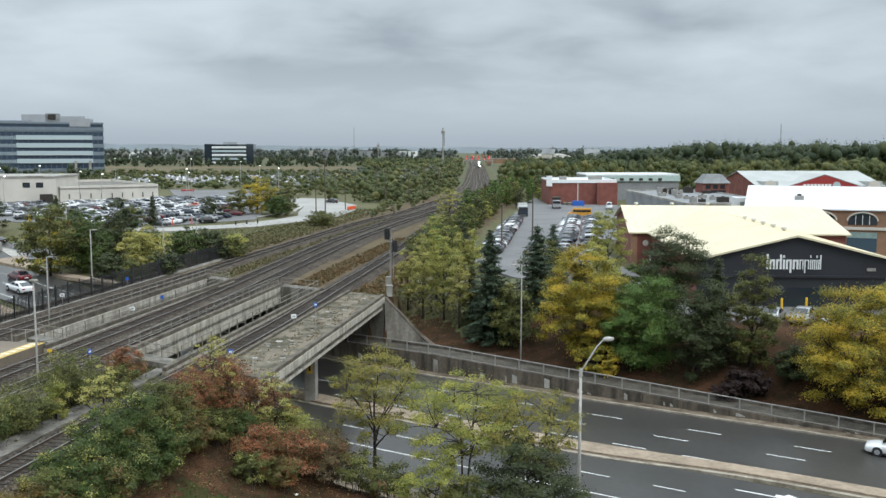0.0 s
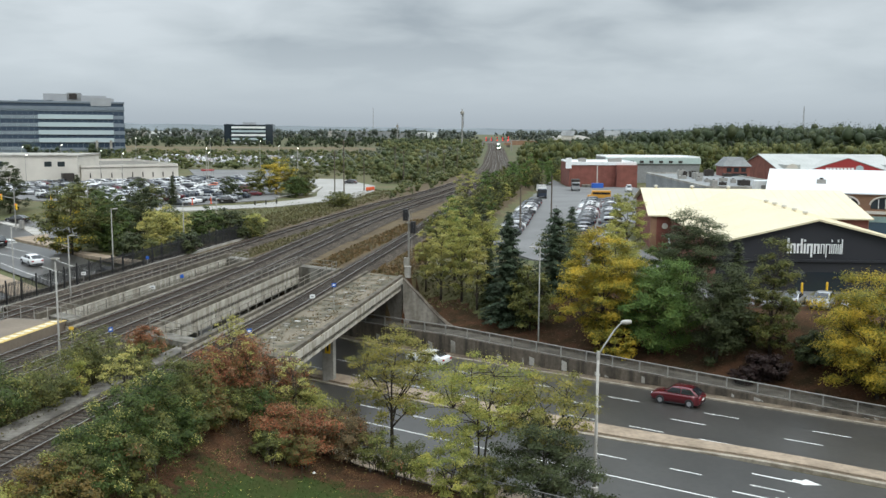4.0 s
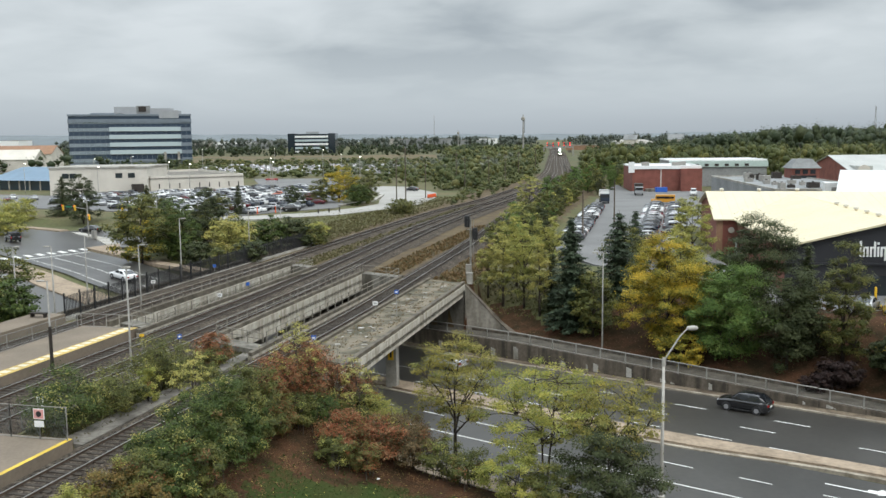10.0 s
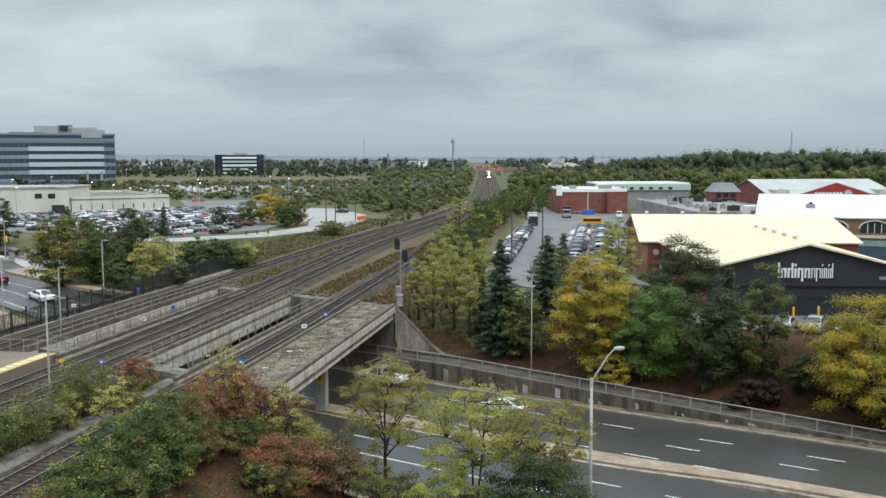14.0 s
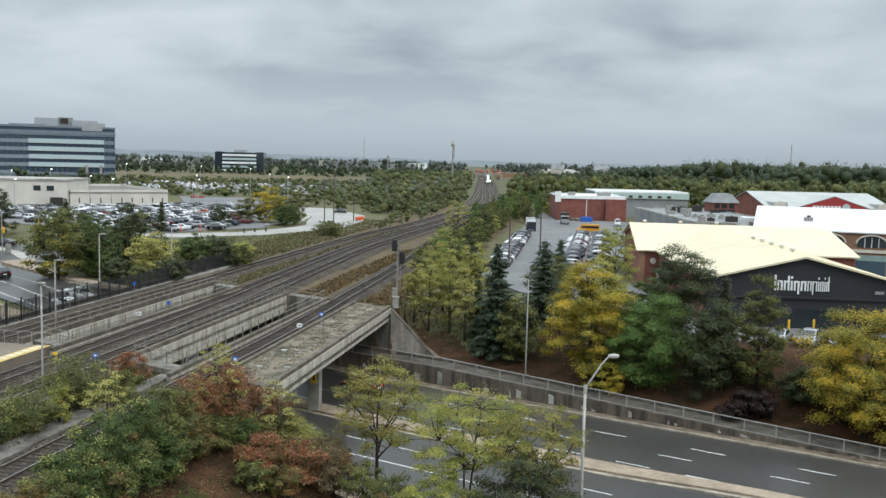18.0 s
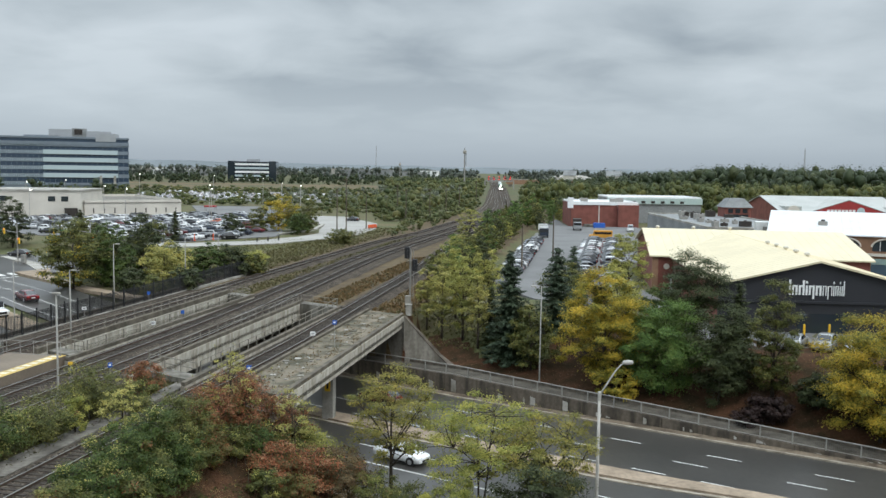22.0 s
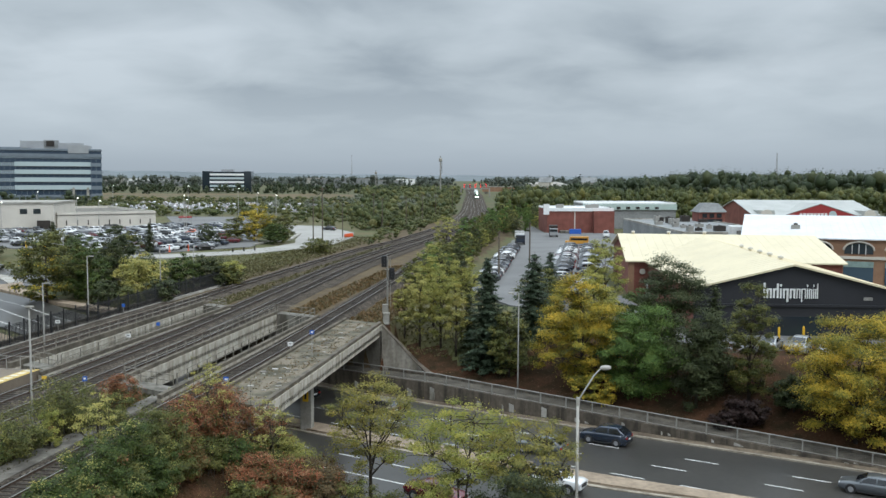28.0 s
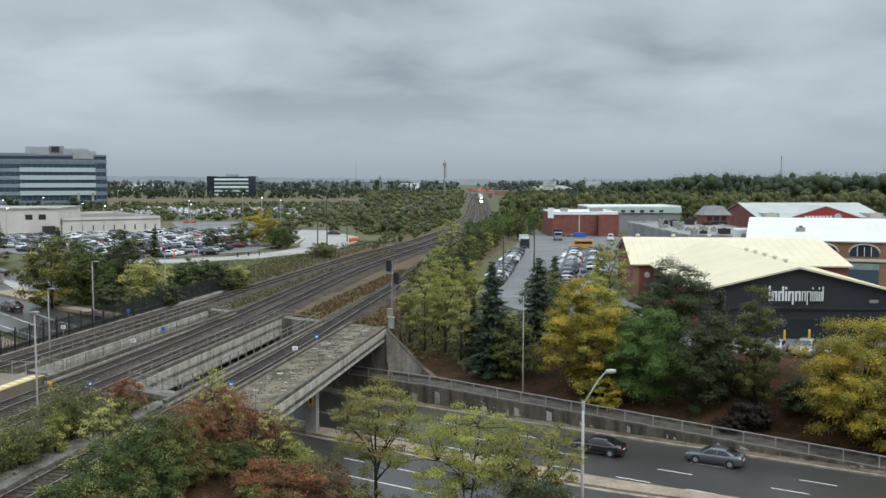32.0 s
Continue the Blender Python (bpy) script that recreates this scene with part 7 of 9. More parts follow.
def deck_tufts():
    rng = np.random.RandomState(312)
    c = []
    for k in range(260):
        e = -28.0 + 4.5 * rng.rand() ** 0.8
        s = at_b(e, B_NEAR) + (at_b(e, B_FAR) - at_b(e, B_NEAR)) * rng.rand()
        for q in range(rng.randint(4, 14)):
            c.append((*R(e + 0.22 * rng.normal(), s + 0.3 * rng.normal()), 0.13 + 0.08 * rng.rand()))
    me = leaf_mesh("deck_weeds", c, 0.07 * rng.uniform(0.5, 1.3, len(c)), L_BROWN, seed=5, flat=-0.5)
    tagged(new("deck_weeds", me), "tufts of dry moss and weeds on the bare deck", "weeds", kind="stuff")


deck_tufts()


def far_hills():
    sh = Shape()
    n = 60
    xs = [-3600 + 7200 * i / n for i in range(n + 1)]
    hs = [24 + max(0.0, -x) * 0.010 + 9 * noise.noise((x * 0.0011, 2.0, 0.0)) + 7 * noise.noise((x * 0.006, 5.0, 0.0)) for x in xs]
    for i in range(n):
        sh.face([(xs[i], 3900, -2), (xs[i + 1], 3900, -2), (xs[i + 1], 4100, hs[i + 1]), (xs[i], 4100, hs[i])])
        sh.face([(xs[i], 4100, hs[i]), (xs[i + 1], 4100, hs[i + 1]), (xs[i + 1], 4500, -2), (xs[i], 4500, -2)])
    # haze comes from the HILL colour alone
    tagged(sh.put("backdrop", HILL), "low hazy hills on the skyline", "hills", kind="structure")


far_hills()


def dry_stems():
    """Bare twigs and seed heads standing out of the thicket."""
    rng = np.random.RandomState(401)
    t = thing("dry_stalks", "bare twigs and pale seed heads in the thicket", "dead stems", kind="stuff")
    sh, c = Shape(), []
    for k in range(150):
        x, y, h, w, m, lab = BUSHES[27 + rng.randint(0, 19)] if k % 3 else BUSHES[rng.randint(0, len(BUSHES))]
        a, r = rng.rand() * 6.28, w * 0.42 * rng.rand() ** 0.5
        px, py = x + r * math.cos(a), y + r * math.sin(a)
        z0 = zat(px, py)
        z = z0 + h * rng.uniform(0.75, 1.12)
        tip = (px + 0.25 * rng.normal(), py + 0.25 * rng.normal(), z)
        sh.tube([(px, py, z0), ((px + tip[0]) / 2 + 0.08 * rng.normal(), (py + tip[1]) / 2, (z0 + z) / 2), tip], [0.022, 0.015, 0.006], 4, False)
        for j in range(rng.randint(3, 9)):
            c.append((tip[0] + 0.08 * rng.normal(), tip[1] + 0.08 * rng.normal(), tip[2] - 0.15 * rng.rand()))
    sh.put("stalk_run", BARK_GREY, t)
    ob = new("seed_head_run", leaf_mesh("seed_head_run", c, 0.06 * rng.uniform(0.6, 1.3, len(c)), L_PALE, seed=402))
    ob.parent = t


dry_stems()


# ---------------------------------------------------------------- car parks
def flat_patch(name, poly, z, material, label, category="ground", thick=0.5):
    """Paved ground: a level slab, its top at z."""
    sh = Shape().prism(poly, z - thick, z)
    return tagged(sh.put(name, material), label, category, kind="structure")


flat_patch("car_park_right", [(4.5, 144), (10, 128), (17, 121), (28.5, 119), (27.6, 139.5), (29.5, 176), (56, 206), (56, 298.5), (34, 298.5), (34, 364), (26.5, 364), (24.5, 290)], -1.0, ASPHALT_OLD, "worn pale grey asphalt of the shop car park", "car park")
flat_patch("car_park_front", [Q(-2, 32.5), Q(70, 32.5), Q(70, 90), Q(22, 90), Q(22, 48), Q(-2, 48)], -1.25, ASPHALT_OLD, "grey asphalt before the shop front", "car park")
flat_patch("car_park_left", [(-103, 219), (-66, 201), (-58, 215), (-47, 226), (-47, 236), (-58, 290), (-66, 340), (-72, 392), (-118, 394), (-92, 318), (-97, 307), (-121, 289), (-152, 283), (-150, 262)], -0.35, ASPHALT_OLD, "large grey asphalt car park beside the station", "car park")
LOOP = shade("pale_loop_paving", (0.34, 0.33, 0.305), 0.85, var=0.15, scale=0.1, fine=2.0)
tagged(Shape().slab([(-76, 196), (-60, 198), (-46, 208), (-37, 224), (-33, 240)], 4.6, -0.8, -0.33).put("loop_road", LOOP), "pale paved road round the station car park", "road", kind="structure")
flat_patch("bus_loop", [(-37.8, 238), (-27.5, 236), (-25, 262), (-27, 285), (-42, 322), (-60, 328), (-52, 300), (-42, 276), (-40, 252)], -0.325, LOOP, "pale paved bus loop beside the railway", "road")
flat_patch("loop_kerb", [(-47, 233), (-41, 252), (-42, 276), (-50, 291), (-51, 290), (-43, 275), (-42.2, 252), (-48, 233.5)], -0.15, CONCRETE_LIGHT, "curved pale kerb round the planted island", "kerb")
flat_patch("junction", [Q(-112, 14.2), Q(-112, 17.5), Q(-106, 24), Q(-100, 31), Q(-108, 36), Q(-120, 31), Q(-142, 30), Q(-145, 22.3), Q(-155, 20.5), Q(-167, 17), Q(-167, 14.2)], -1.6, ASPHALT, "asphalt side street at the junction", "road")
flat_patch("junction_left", [Q(-150, -16), Q(-114, -16), Q(-110, -80), Q(-140, -80)], -1.6, ASPHALT, "asphalt side street beyond the junction", "road")
flat_patch("junction_footway", [Q(-113, 15.4), Q(-100, 15.0), Q(-85, 14.8), Q(-60, 14.8), Q(-60, 16.0), Q(-88, 16.6), Q(-104, 18.2), Q(-113, 22)], -1.42, SIDEWALK, "tan concrete footway rounding the junction corner", "pavement")
flat_patch("junction_island", [Q(-113, 19.5), Q(-125, 22.5), Q(-140, 23.5), Q(-139, 25), Q(-124, 24.5), Q(-113, 22.5)], -1.46, CONCRETE_LIGHT, "pale concrete traffic island", "traffic island")
road_strip("left_median", -101, -62, -4.5, -0.2, 0.16, SIDEWALK, "tan concrete median before the junction", "median", 0.3)
flat_patch("forecourt", [(-200, 262), (-150, 236), (-104, 221), (-150, 263), (-152, 282.5), (-205, 300)], -0.36, ASPHALT_OLD, "grey asphalt forecourt before the station", "car park")
flat_patch("junction_kerb", [Q(-145, 22.9), Q(-155, 21.1), Q(-167, 17.6), Q(-200, 16), Q(-200, 17.5), Q(-167, 19.5), Q(-155, 23), Q(-145, 25)], -1.45, SIDEWALK, "tan concrete footway beyond the junction", "pavement")
flat_patch("brown_field", [(-300, 640), (-60, 600), (-40, 900), (-420, 960)], -0.42, FIELD, "dry brown field beyond the car parks", "field", 0.1)
flat_patch("far_car_park", [(-190, 470), (-60, 440), (-60, 600), (-190, 640)], -0.3, ASPHALT_OLD, "distant asphalt car park", "car park")


# ---------------------------------------------------------------- vehicles
PAINTS = {
    "white": plain("white_car_paint", (0.72, 0.73, 0.73), 0.25, 0.0, 0.6, 0.6),
    "silver": plain("silver_car_paint", (0.40, 0.41, 0.42), 0.3, 0.5, 0.6, 0.6),
    "grey": plain("grey_car_paint", (0.11, 0.12, 0.13), 0.3, 0.4, 0.6, 0.6),
    "black": plain("black_car_paint", (0.012, 0.012, 0.014), 0.22, 0.2, 0.6, 0.7),
    "blue": plain("dark_blue_car_paint", (0.022, 0.032, 0.052), 0.25, 0.3, 0.6, 0.6),
    "red": plain("dark_red_car_paint", (0.105, 0.009, 0.014), 0.25, 0.2, 0.6, 0.6),
    "orange": plain("orange_car_paint", (0.55, 0.10, 0.025), 0.3, 0.1, 0.6, 0.6),
    "bronze": plain("bronze_car_paint", (0.16, 0.14, 0.11), 0.3, 0.4, 0.6, 0.6),
}
CAR_MIX = leafy("mixed_car_paints", [(0.75, 0.76, 0.77), (0.62, 0.63, 0.64), (0.35, 0.36, 0.37), (0.05, 0.055, 0.06), (0.60, 0.61, 0.62), (0.14, 0.03, 0.03), (0.72, 0.73, 0.74)], 0.0, 0.3, own=1.0)
TRIM = plain("black_plastic_trim", (0.02, 0.02, 0.021), 0.7)
WHEEL = Shape().lathe([(0.20, -0.11), (0.31, -0.11), (0.335, -0.07), (0.335, 0.07), (0.31, 0.11), (0.20, 0.11)], 14, pose(0, 0, 0, 0, 90, 0)).mesh("wheel", TYRE)
WHEEL_FAR = Shape().lathe([(0.30, -0.11), (0.335, -0.06), (0.335, 0.06), (0.30, 0.11)], 8, pose(0, 0, 0, 0, 90, 0)).mesh("wheel", TYRE)
RIM_MESH = Shape().lathe([(0.215, -0.118), (0.215, -0.105), (0.06, -0.09), (0.06, 0.09), (0.215, 0.105), (0.215, 0.118)], 10, pose(0, 0, 0, 0, 90, 0)).mesh("rim", RIM)


def loft(stations, material, name, parent, label=""):
    """A shell through cross sections: (y, half width, bottom, shoulder, top half width, top)."""
    sh = Shape()
    for y, hw, zb, zs, tw, zt in stations:
        sh.v += [(-hw * 0.93, y, zb), (-hw, y, zb + 0.16), (-hw, y, zs), (-tw, y, zt - 0.02), (-tw * 0.86, y, zt), (tw * 0.86, y, zt), (tw, y, zt - 0.02), (hw, y, zs), (hw, y, zb + 0.16), (hw * 0.93, y, zb)]
    n = 10
    for i in range(len(stations) - 1):
        for j in range(n):
            a, b = i * n + j, i * n + (j + 1) % n
            sh.f.append((a, a + n, b + n, b))
    sh.f += [tuple(range(n)), tuple((len(stations) - 1) * n + n - 1 - j for j in range(n))]
    return sh.put(name, material, parent, label, smooth=False)


# length, width, bonnet height, roof height, and along the length: bonnet end, roof start, roof end, boot start
STYLES = {
    "sedan": (4.75, 1.84, 0.91, 1.45, 1.12, 0.28, -0.95, -1.95, 1.03),
    "hatchback": (4.25, 1.78, 0.93, 1.50, 1.05, 0.30, -1.25, -2.0, 1.06),
    "suv": (4.5, 1.88, 1.02, 1.66, 1.08, 0.30, -1.35, -2.1, 1.12),
    "wagon": (4.75, 1.82, 0.91, 1.50, 1.1, 0.3, -1.5, -2.25, 1.02),
    "van": (5.2, 1.98, 1.15, 2.05, 2.0, 1.35, -2.4, -2.55, 1.25),
}


def shell(sections, material, name, parent, label="", caps=True):
    """A smooth skin through like rings of points."""
    sh = Shape()
    n = len(sections[0])
    for r in sections:
        sh.v += r
    for i in range(len(sections) - 1):
        for j in range(n):
            a, b = i * n + j, i * n + (j + 1) % n
            sh.f.append((a, a + n, b + n, b))
    if caps:
        sh.f += [tuple(range(n)), tuple((len(sections) - 1) * n + n - 1 - j for j in range(n))]
    return sh.put(name, material, parent, label, smooth=True)


def car(name, style, paint, label, at=(0, 0, 0), turn=0.0, group="", detail=3):
    """A car facing +y, standing on its wheels."""
    L, W, hb, hr, yb, y1, y2, y3, hboot = STYLES[style]
    t = thing(name, label, "car" if style != "van" else "van", at, turn, group)
    p = PAINTS[paint]
    h, w = L / 2, W / 2
    belt = hb + 0.05

    def ring(y, hw, zb, zt, crown=0.03):
        """Lower body at y: sill, bulging flank, shoulder, crowned top."""
        m = zb + (zt - zb) * 0.55
        half = [(hw * 0.86, zb), (hw * 0.96, zb + 0.06), (hw, m), (hw * 0.985, zt - 0.14), (hw * 0.94, zt - 0.05), (hw * 0.82, zt), (hw * 0.4, zt + crown)]
        return [(-x, y, z) for x, z in half] + [(x, y, z) for x, z in half[::-1]]

    tail = hboot
    shell([ring(-h, w * 0.88, 0.40, tail - 0.13, 0.0), ring(-h + 0.06, w * 0.93, 0.30, tail - 0.05), ring(-h + 0.3, w * 0.965, 0.24, tail - 0.01), ring(y3, w, 0.20, max(tail, belt - 0.02)), ring(y2, w, 0.19, belt), ring(y1, w, 0.19, belt), ring(yb, w * 0.99, 0.19, belt - 0.05), ring(yb + 0.45, w * 0.985, 0.2, hb - 0.03), ring(h - 0.45, w * 0.97, 0.22, hb - 0.08), ring(h - 0.16, w * 0.92, 0.25, hb - 0.15), ring(h - 0.03, w * 0.83, 0.29, hb - 0.23, 0.0), ring(h, w * 0.76, 0.34, hb - 0.28, 0.0)], p, "body", t)
    # cabin: a painted shell, the glass set a little proud of it
    rw = w * 0.73
    bw = w * 0.90

    def hoop(y, wide, zl, zt):
        half = [(wide[0], zl), (wide[0] * 0.995, zl + 0.02), (wide[1] + 0.03, zt - 0.10), (wide[1] - 0.03, zt - 0.03), (wide[1] * 0.55, zt)]
        return [(-x, y, z) for x, z in half] + [(x, y, z) for x, z in half[::-1]]

    zl = belt - 0.08
    mid = (y1 + y2) / 2
    cab = [hoop(y3 + 0.02, (bw * 0.94, bw * 0.90), zl, zl + 0.14), hoop(y2, (bw, rw), zl, hr - 0.03), hoop(mid, (bw, rw + 0.01), zl, hr + 0.02), hoop(y1, (bw, rw), zl, hr - 0.02), hoop(yb, (bw * 0.95, bw * 0.86), zl, zl + 0.13)]
    shell(cab, p, "roof", t)
    glass = Shape()

    def quad(a, b, c, d, n, name):
        pane = Shape() if detail > 2 else glass
        pane.face([tuple(Vector(q) + Vector(n) * 0.012) for q in (a, b, c, d)])
        if detail > 2:
            pane.put(name, CAR_GLASS, t, "dark tinted window")

    z0, z1 = belt + 0.05, hr - 0.11
    f0, f1 = 0.12, 0.86
    for (ya, yc, s) in ((yb, y1, 1), (y3, y2, -1)):   # windscreen and rear window
        ta, tc = zl + 0.16, hr - 0.045
        A = [(-bw * 0.80, ya - s * 0.05, ta), (bw * 0.80, ya - s * 0.05, ta), (rw * 0.93, yc + s * 0.04, tc), (-rw * 0.93, yc + s * 0.04, tc)]
        A = [(x, y + s * 0.05, z) for x, y, z in A]
        if s < 0:
            A = A[::-1]
        quad(*A, (0, s * 0.6, 0.8), "windscreen" if s > 0 else "rear_window")
    for sx in (-1, 1):
        for ya, yc, lean0, lean1 in ((mid + 0.05, y1, 0.0, (yb - y1) * 0.62), (y2, mid - 0.05, (y3 - y2) * 0.55, 0.0)):
            A = [(sx * bw * 0.992, ya + (lean0 if ya == y2 else 0), z0), (sx * bw * 0.992, yc + (lean1 if yc == y1 else 0), z0), (sx * (rw + 0.035), yc, z1), (sx * (rw + 0.035), ya, z1)]
            if sx < 0:
                A = A[::-1]
            quad(*A, (sx * 2.2, 0, 0.6), "side_window")
    if glass.f:
        tagged(glass.put("window_glass", CAR_GLASS, t, "dark tinted windows"), kind="stuff")
    for sx in (-1, 1):
        for y in (h - 0.93, -h + 0.95):
            if detail < 1:
                continue
            o = new("wheel", WHEEL if detail > 2 else WHEEL_FAR)
            o.parent = t
            o.matrix_basis = pose(sx * (w - 0.085), y, 0.335)
            if detail > 1:
                Shape().lathe([(0.405, -0.02), (0.405, 0.0), (0.39, 0.012)], 16, pose(sx * (w - 0.004), y, 0.345, 0, 90 * sx, 0)).put("wheel_arch", TRIM, t, "dark wheel arch")
            if detail > 2:
                r = new("rim", RIM_MESH)
                r.parent = o
        if detail > 1:
            Shape().box(sx * w * 0.60 - 0.19, h - 0.30, hb - 0.32, sx * w * 0.60 + 0.20, h - 0.035, hb - 0.19).put("headlight", HEADLIGHT, t, bevel=0.03)
            Shape().box(sx * w * 0.72 - 0.18, -h - 0.016, tail - 0.36, sx * w * 0.72 + 0.16, -h + 0.16, tail - 0.17).put("tail_light", TAILLIGHT, t, bevel=0.02)
        if detail > 2:
            Shape().box(sx * (w + 0.06) - 0.10, yb - 0.42, belt + 0.0, sx * (w + 0.06) + 0.10, yb - 0.3, belt + 0.13).put("mirror", p, t, bevel=0.03)
    if detail > 2:
        Shape().box(-w * 0.5, h - 0.1, 0.36, w * 0.5, h + 0.012, 0.5).put("grille", TRIM, t)
        Shape().box(-w * 0.8, -h - 0.012, 0.3, w * 0.8, -h + 0.1, 0.45).put("lower_bumper", TRIM, t)
        for sx in (-1, 1):
            Shape().box(sx * w - 0.03, -h + 1.42, 0.19, sx * w + 0.008, h - 1.4, 0.31).put("sill", TRIM, t)
        Shape().box(-0.26, -h - 0.02, 0.62, 0.26, -h + 0.05, 0.74).put("number_plate", WHITE, t, "plain blank number plate")
    return t


def pickup(name, paint, label, at=(0, 0, 0), turn=0.0, group="", rack=False, open_top=False):
    """A pickup truck, or a tall boxy off-roader with a spare wheel."""
    t = thing(name, label, "pickup truck" if not open_top else "off-roader", at, turn, group)
    p = PAINTS[paint]
    L, w = (5.6, 1.0) if not open_top else (4.25, 0.93)
    h = L / 2
    top = 1.22 if not open_top else 1.12

    def ring(y, hw, zb, zt):
        half = [(hw * 0.9, zb), (hw, zb + 0.1), (hw, (zb + zt) / 2), (hw * 0.985, zt - 0.07), (hw * 0.93, zt), (hw * 0.4, zt + 0.02)]
        return [(-x, y, z) for x, z in half] + [(x, y, z) for x, z in half[::-1]]

    nose = 0.97 if not open_top else 0.86
    shell([ring(-h, w * 0.95, 0.52, top - 0.02), ring(-h + 0.06, w * 0.98, 0.42, top), ring(0.0, w, 0.4, top), ring(0.95, w * nose, 0.4, top), ring(h - 0.4, w * nose * 0.99, 0.42, top - 0.02), ring(h - 0.08, w * nose * 0.96, 0.45, top - 0.07), ring(h, w * nose * 0.92, 0.5, top - 0.15)], p, "body", t)
    if open_top:
        y0, y1, z1, rake = -h + 0.1, 0.55, 1.84, 0.22
    else:
        Shape().box(-w * 0.84, -h + 0.12, top - 0.02, w * 0.84, -0.62, top + 0.015).put("cargo_bed", TRIM, t, "dark open cargo bed")
        y0, y1, z1, rake = -0.55, 0.55, 1.93, 0.5

    def hoop(y, lo, hi, zt):
        half = [(lo, top - 0.06), (hi + 0.02, zt - 0.09), (hi - 0.05, zt - 0.01), (hi * 0.5, zt)]
        return [(-x, y, z) for x, z in half] + [(x, y, z) for x, z in half[::-1]]

    bw, rw = w * 0.94, w * (0.80 if not open_top else 0.88)
    shell([hoop(y0, bw, rw, z1 - 0.03), hoop(y0 + 0.3, bw, rw, z1), hoop(y1, bw, rw, z1 - 0.02), hoop(y1 + rake, bw * 0.97, bw * 0.93, top + 0.06)], p, "cab", t)
    za, zc = top + 0.06, z1 - 0.13

    def pane(pts, n, nm):
        Shape().face([tuple(Vector(q) + Vector(n) * 0.014) for q in pts]).put(nm, CAR_GLASS, t, "dark tinted window")

    pane([(-bw * 0.86, y1 + rake * 0.9, top + 0.08), (bw * 0.86, y1 + rake * 0.9, top + 0.08), (rw * 0.9, y1 + 0.05, z1 - 0.07), (-rw * 0.9, y1 + 0.05, z1 - 0.07)], (0, 1, 0.8), "windscreen")
    pane([(bw * 0.8, y0, za), (-bw * 0.8, y0, za), (-rw * 0.85, y0, zc), (rw * 0.85, y0, zc)], (0, -1, 0), "rear_window")
    mid = (y0 + y1) / 2
    for sx in (-1, 1):
        for ya, yc, lean in ((mid + 0.06, y1 - 0.02, rake * 0.55), (y0 + 0.12, mid - 0.06, 0.0)):
            q = [(sx * bw * 0.985, ya, za), (sx * bw * 0.985, yc + lean, za), (sx * (rw + 0.02), yc, zc), (sx * (rw + 0.02), ya, zc)]
            pane(q if sx > 0 else q[::-1], (sx * 1.6, 0, 0.3), "side_window")
        for y in (h - 0.95, -h + (1.2 if not open_top else 0.85)):
            o = new("wheel", WHEEL)
            o.parent = t
            o.matrix_basis = pose(sx * (w - 0.08), y, 0.40) @ Matrix.Diagonal((1.1, 1.19, 1.19, 1))
            Shape().lathe([(0.48, -0.02), (0.48, 0.0), (0.46, 0.012)], 16, pose(sx * (w - 0.004), y, 0.42, 0, 90 * sx, 0)).put("wheel_arch", TRIM, t, "dark wheel arch")
            r = new("rim", RIM_MESH)
            r.parent = o
        Shape().box(sx * 0.68 - 0.16, h - 0.14, 0.76, sx * 0.68 + 0.14, h + 0.005, 0.95).put("headlight", HEADLIGHT, t, bevel=0.02)
        Shape().box(sx * 0.85 - 0.08, -h - 0.01, 0.74, sx * 0.85 + 0.08, -h + 0.06, 1.05).put("tail_light", TAILLIGHT, t)
        Shape().box(sx * (w + 0.1) - 0.11, y1 + 0.15, top + 0.04, sx * (w + 0.1) + 0.11, y1 + 0.25, top + 0.26).put("mirror", TRIM, t, bevel=0.02)
    Shape().box(-0.48, h - 0.05, 0.62, 0.48, h + 0.015, 0.92).put("grille", TRIM, t)
    Shape().box(-w * 0.9, -h - 0.1, 0.42, w * 0.9, -h + 0.03, 0.58).put("bumper", TRIM, t, bevel=0.03)
    if open_top:
        o = new("spare_wheel", WHEEL)
        o.parent = t
        o.matrix_basis = pose(0, -h - 0.12, 0.95, 0, 0, 90)
        Shape().box(-rw * 0.97, y0 - 0.02, z1 - 0.09, rw * 0.97, y1 + 0.04, z1 + 0.015).put("roof_panel", TRIM, t, "black soft roof", bevel=0.04)
    if rack:
        def bar(a, b, nm="rack_bar"):
            Shape().tube([a, b], 0.028, 4).put(nm, GALV, t)

        for sx in (-1.02, 1.02):
            for k in range(6):
                bar((sx, -h + 0.05 + 0.46 * k, 1.0), (sx, -h + 0.05 + 0.46 * k, 2.55), "rack_post")
            for z in (1.4, 1.65, 1.9, 2.15, 2.4, 2.55):
                bar((sx, -h + 0.05, z), (sx, -h + 2.35, z))
            bar((sx, -h + 2.35, 2.5), (sx, 1.6, 2.25))
            # lower carrying frame outside the cargo bed
            for z in (0.45, 0.62, 0.82, 1.0):
                bar((sx * 1.12, -h - 0.1, z), (sx * 1.12, 0.2, z))
            for k in range(8):
                bar((sx * 1.12, -h - 0.1 + 0.43 * k, 0.42), (sx * 1.12, -h - 0.1 + 0.43 * k, 1.02), "rack_post")
            bar((sx * 1.12, 0.2, 0.45), (sx * 1.12, 0.2, 2.2), "rack_post")
        for y in (-h + 0.05, -h + 0.8, -h + 1.6, -h + 2.35, 0.2, 1.6):
            z = 2.55 if y < -0.3 else 2.38 if y < 1 else 2.25
            bar((-1.02, y, z), (1.02, y, z))
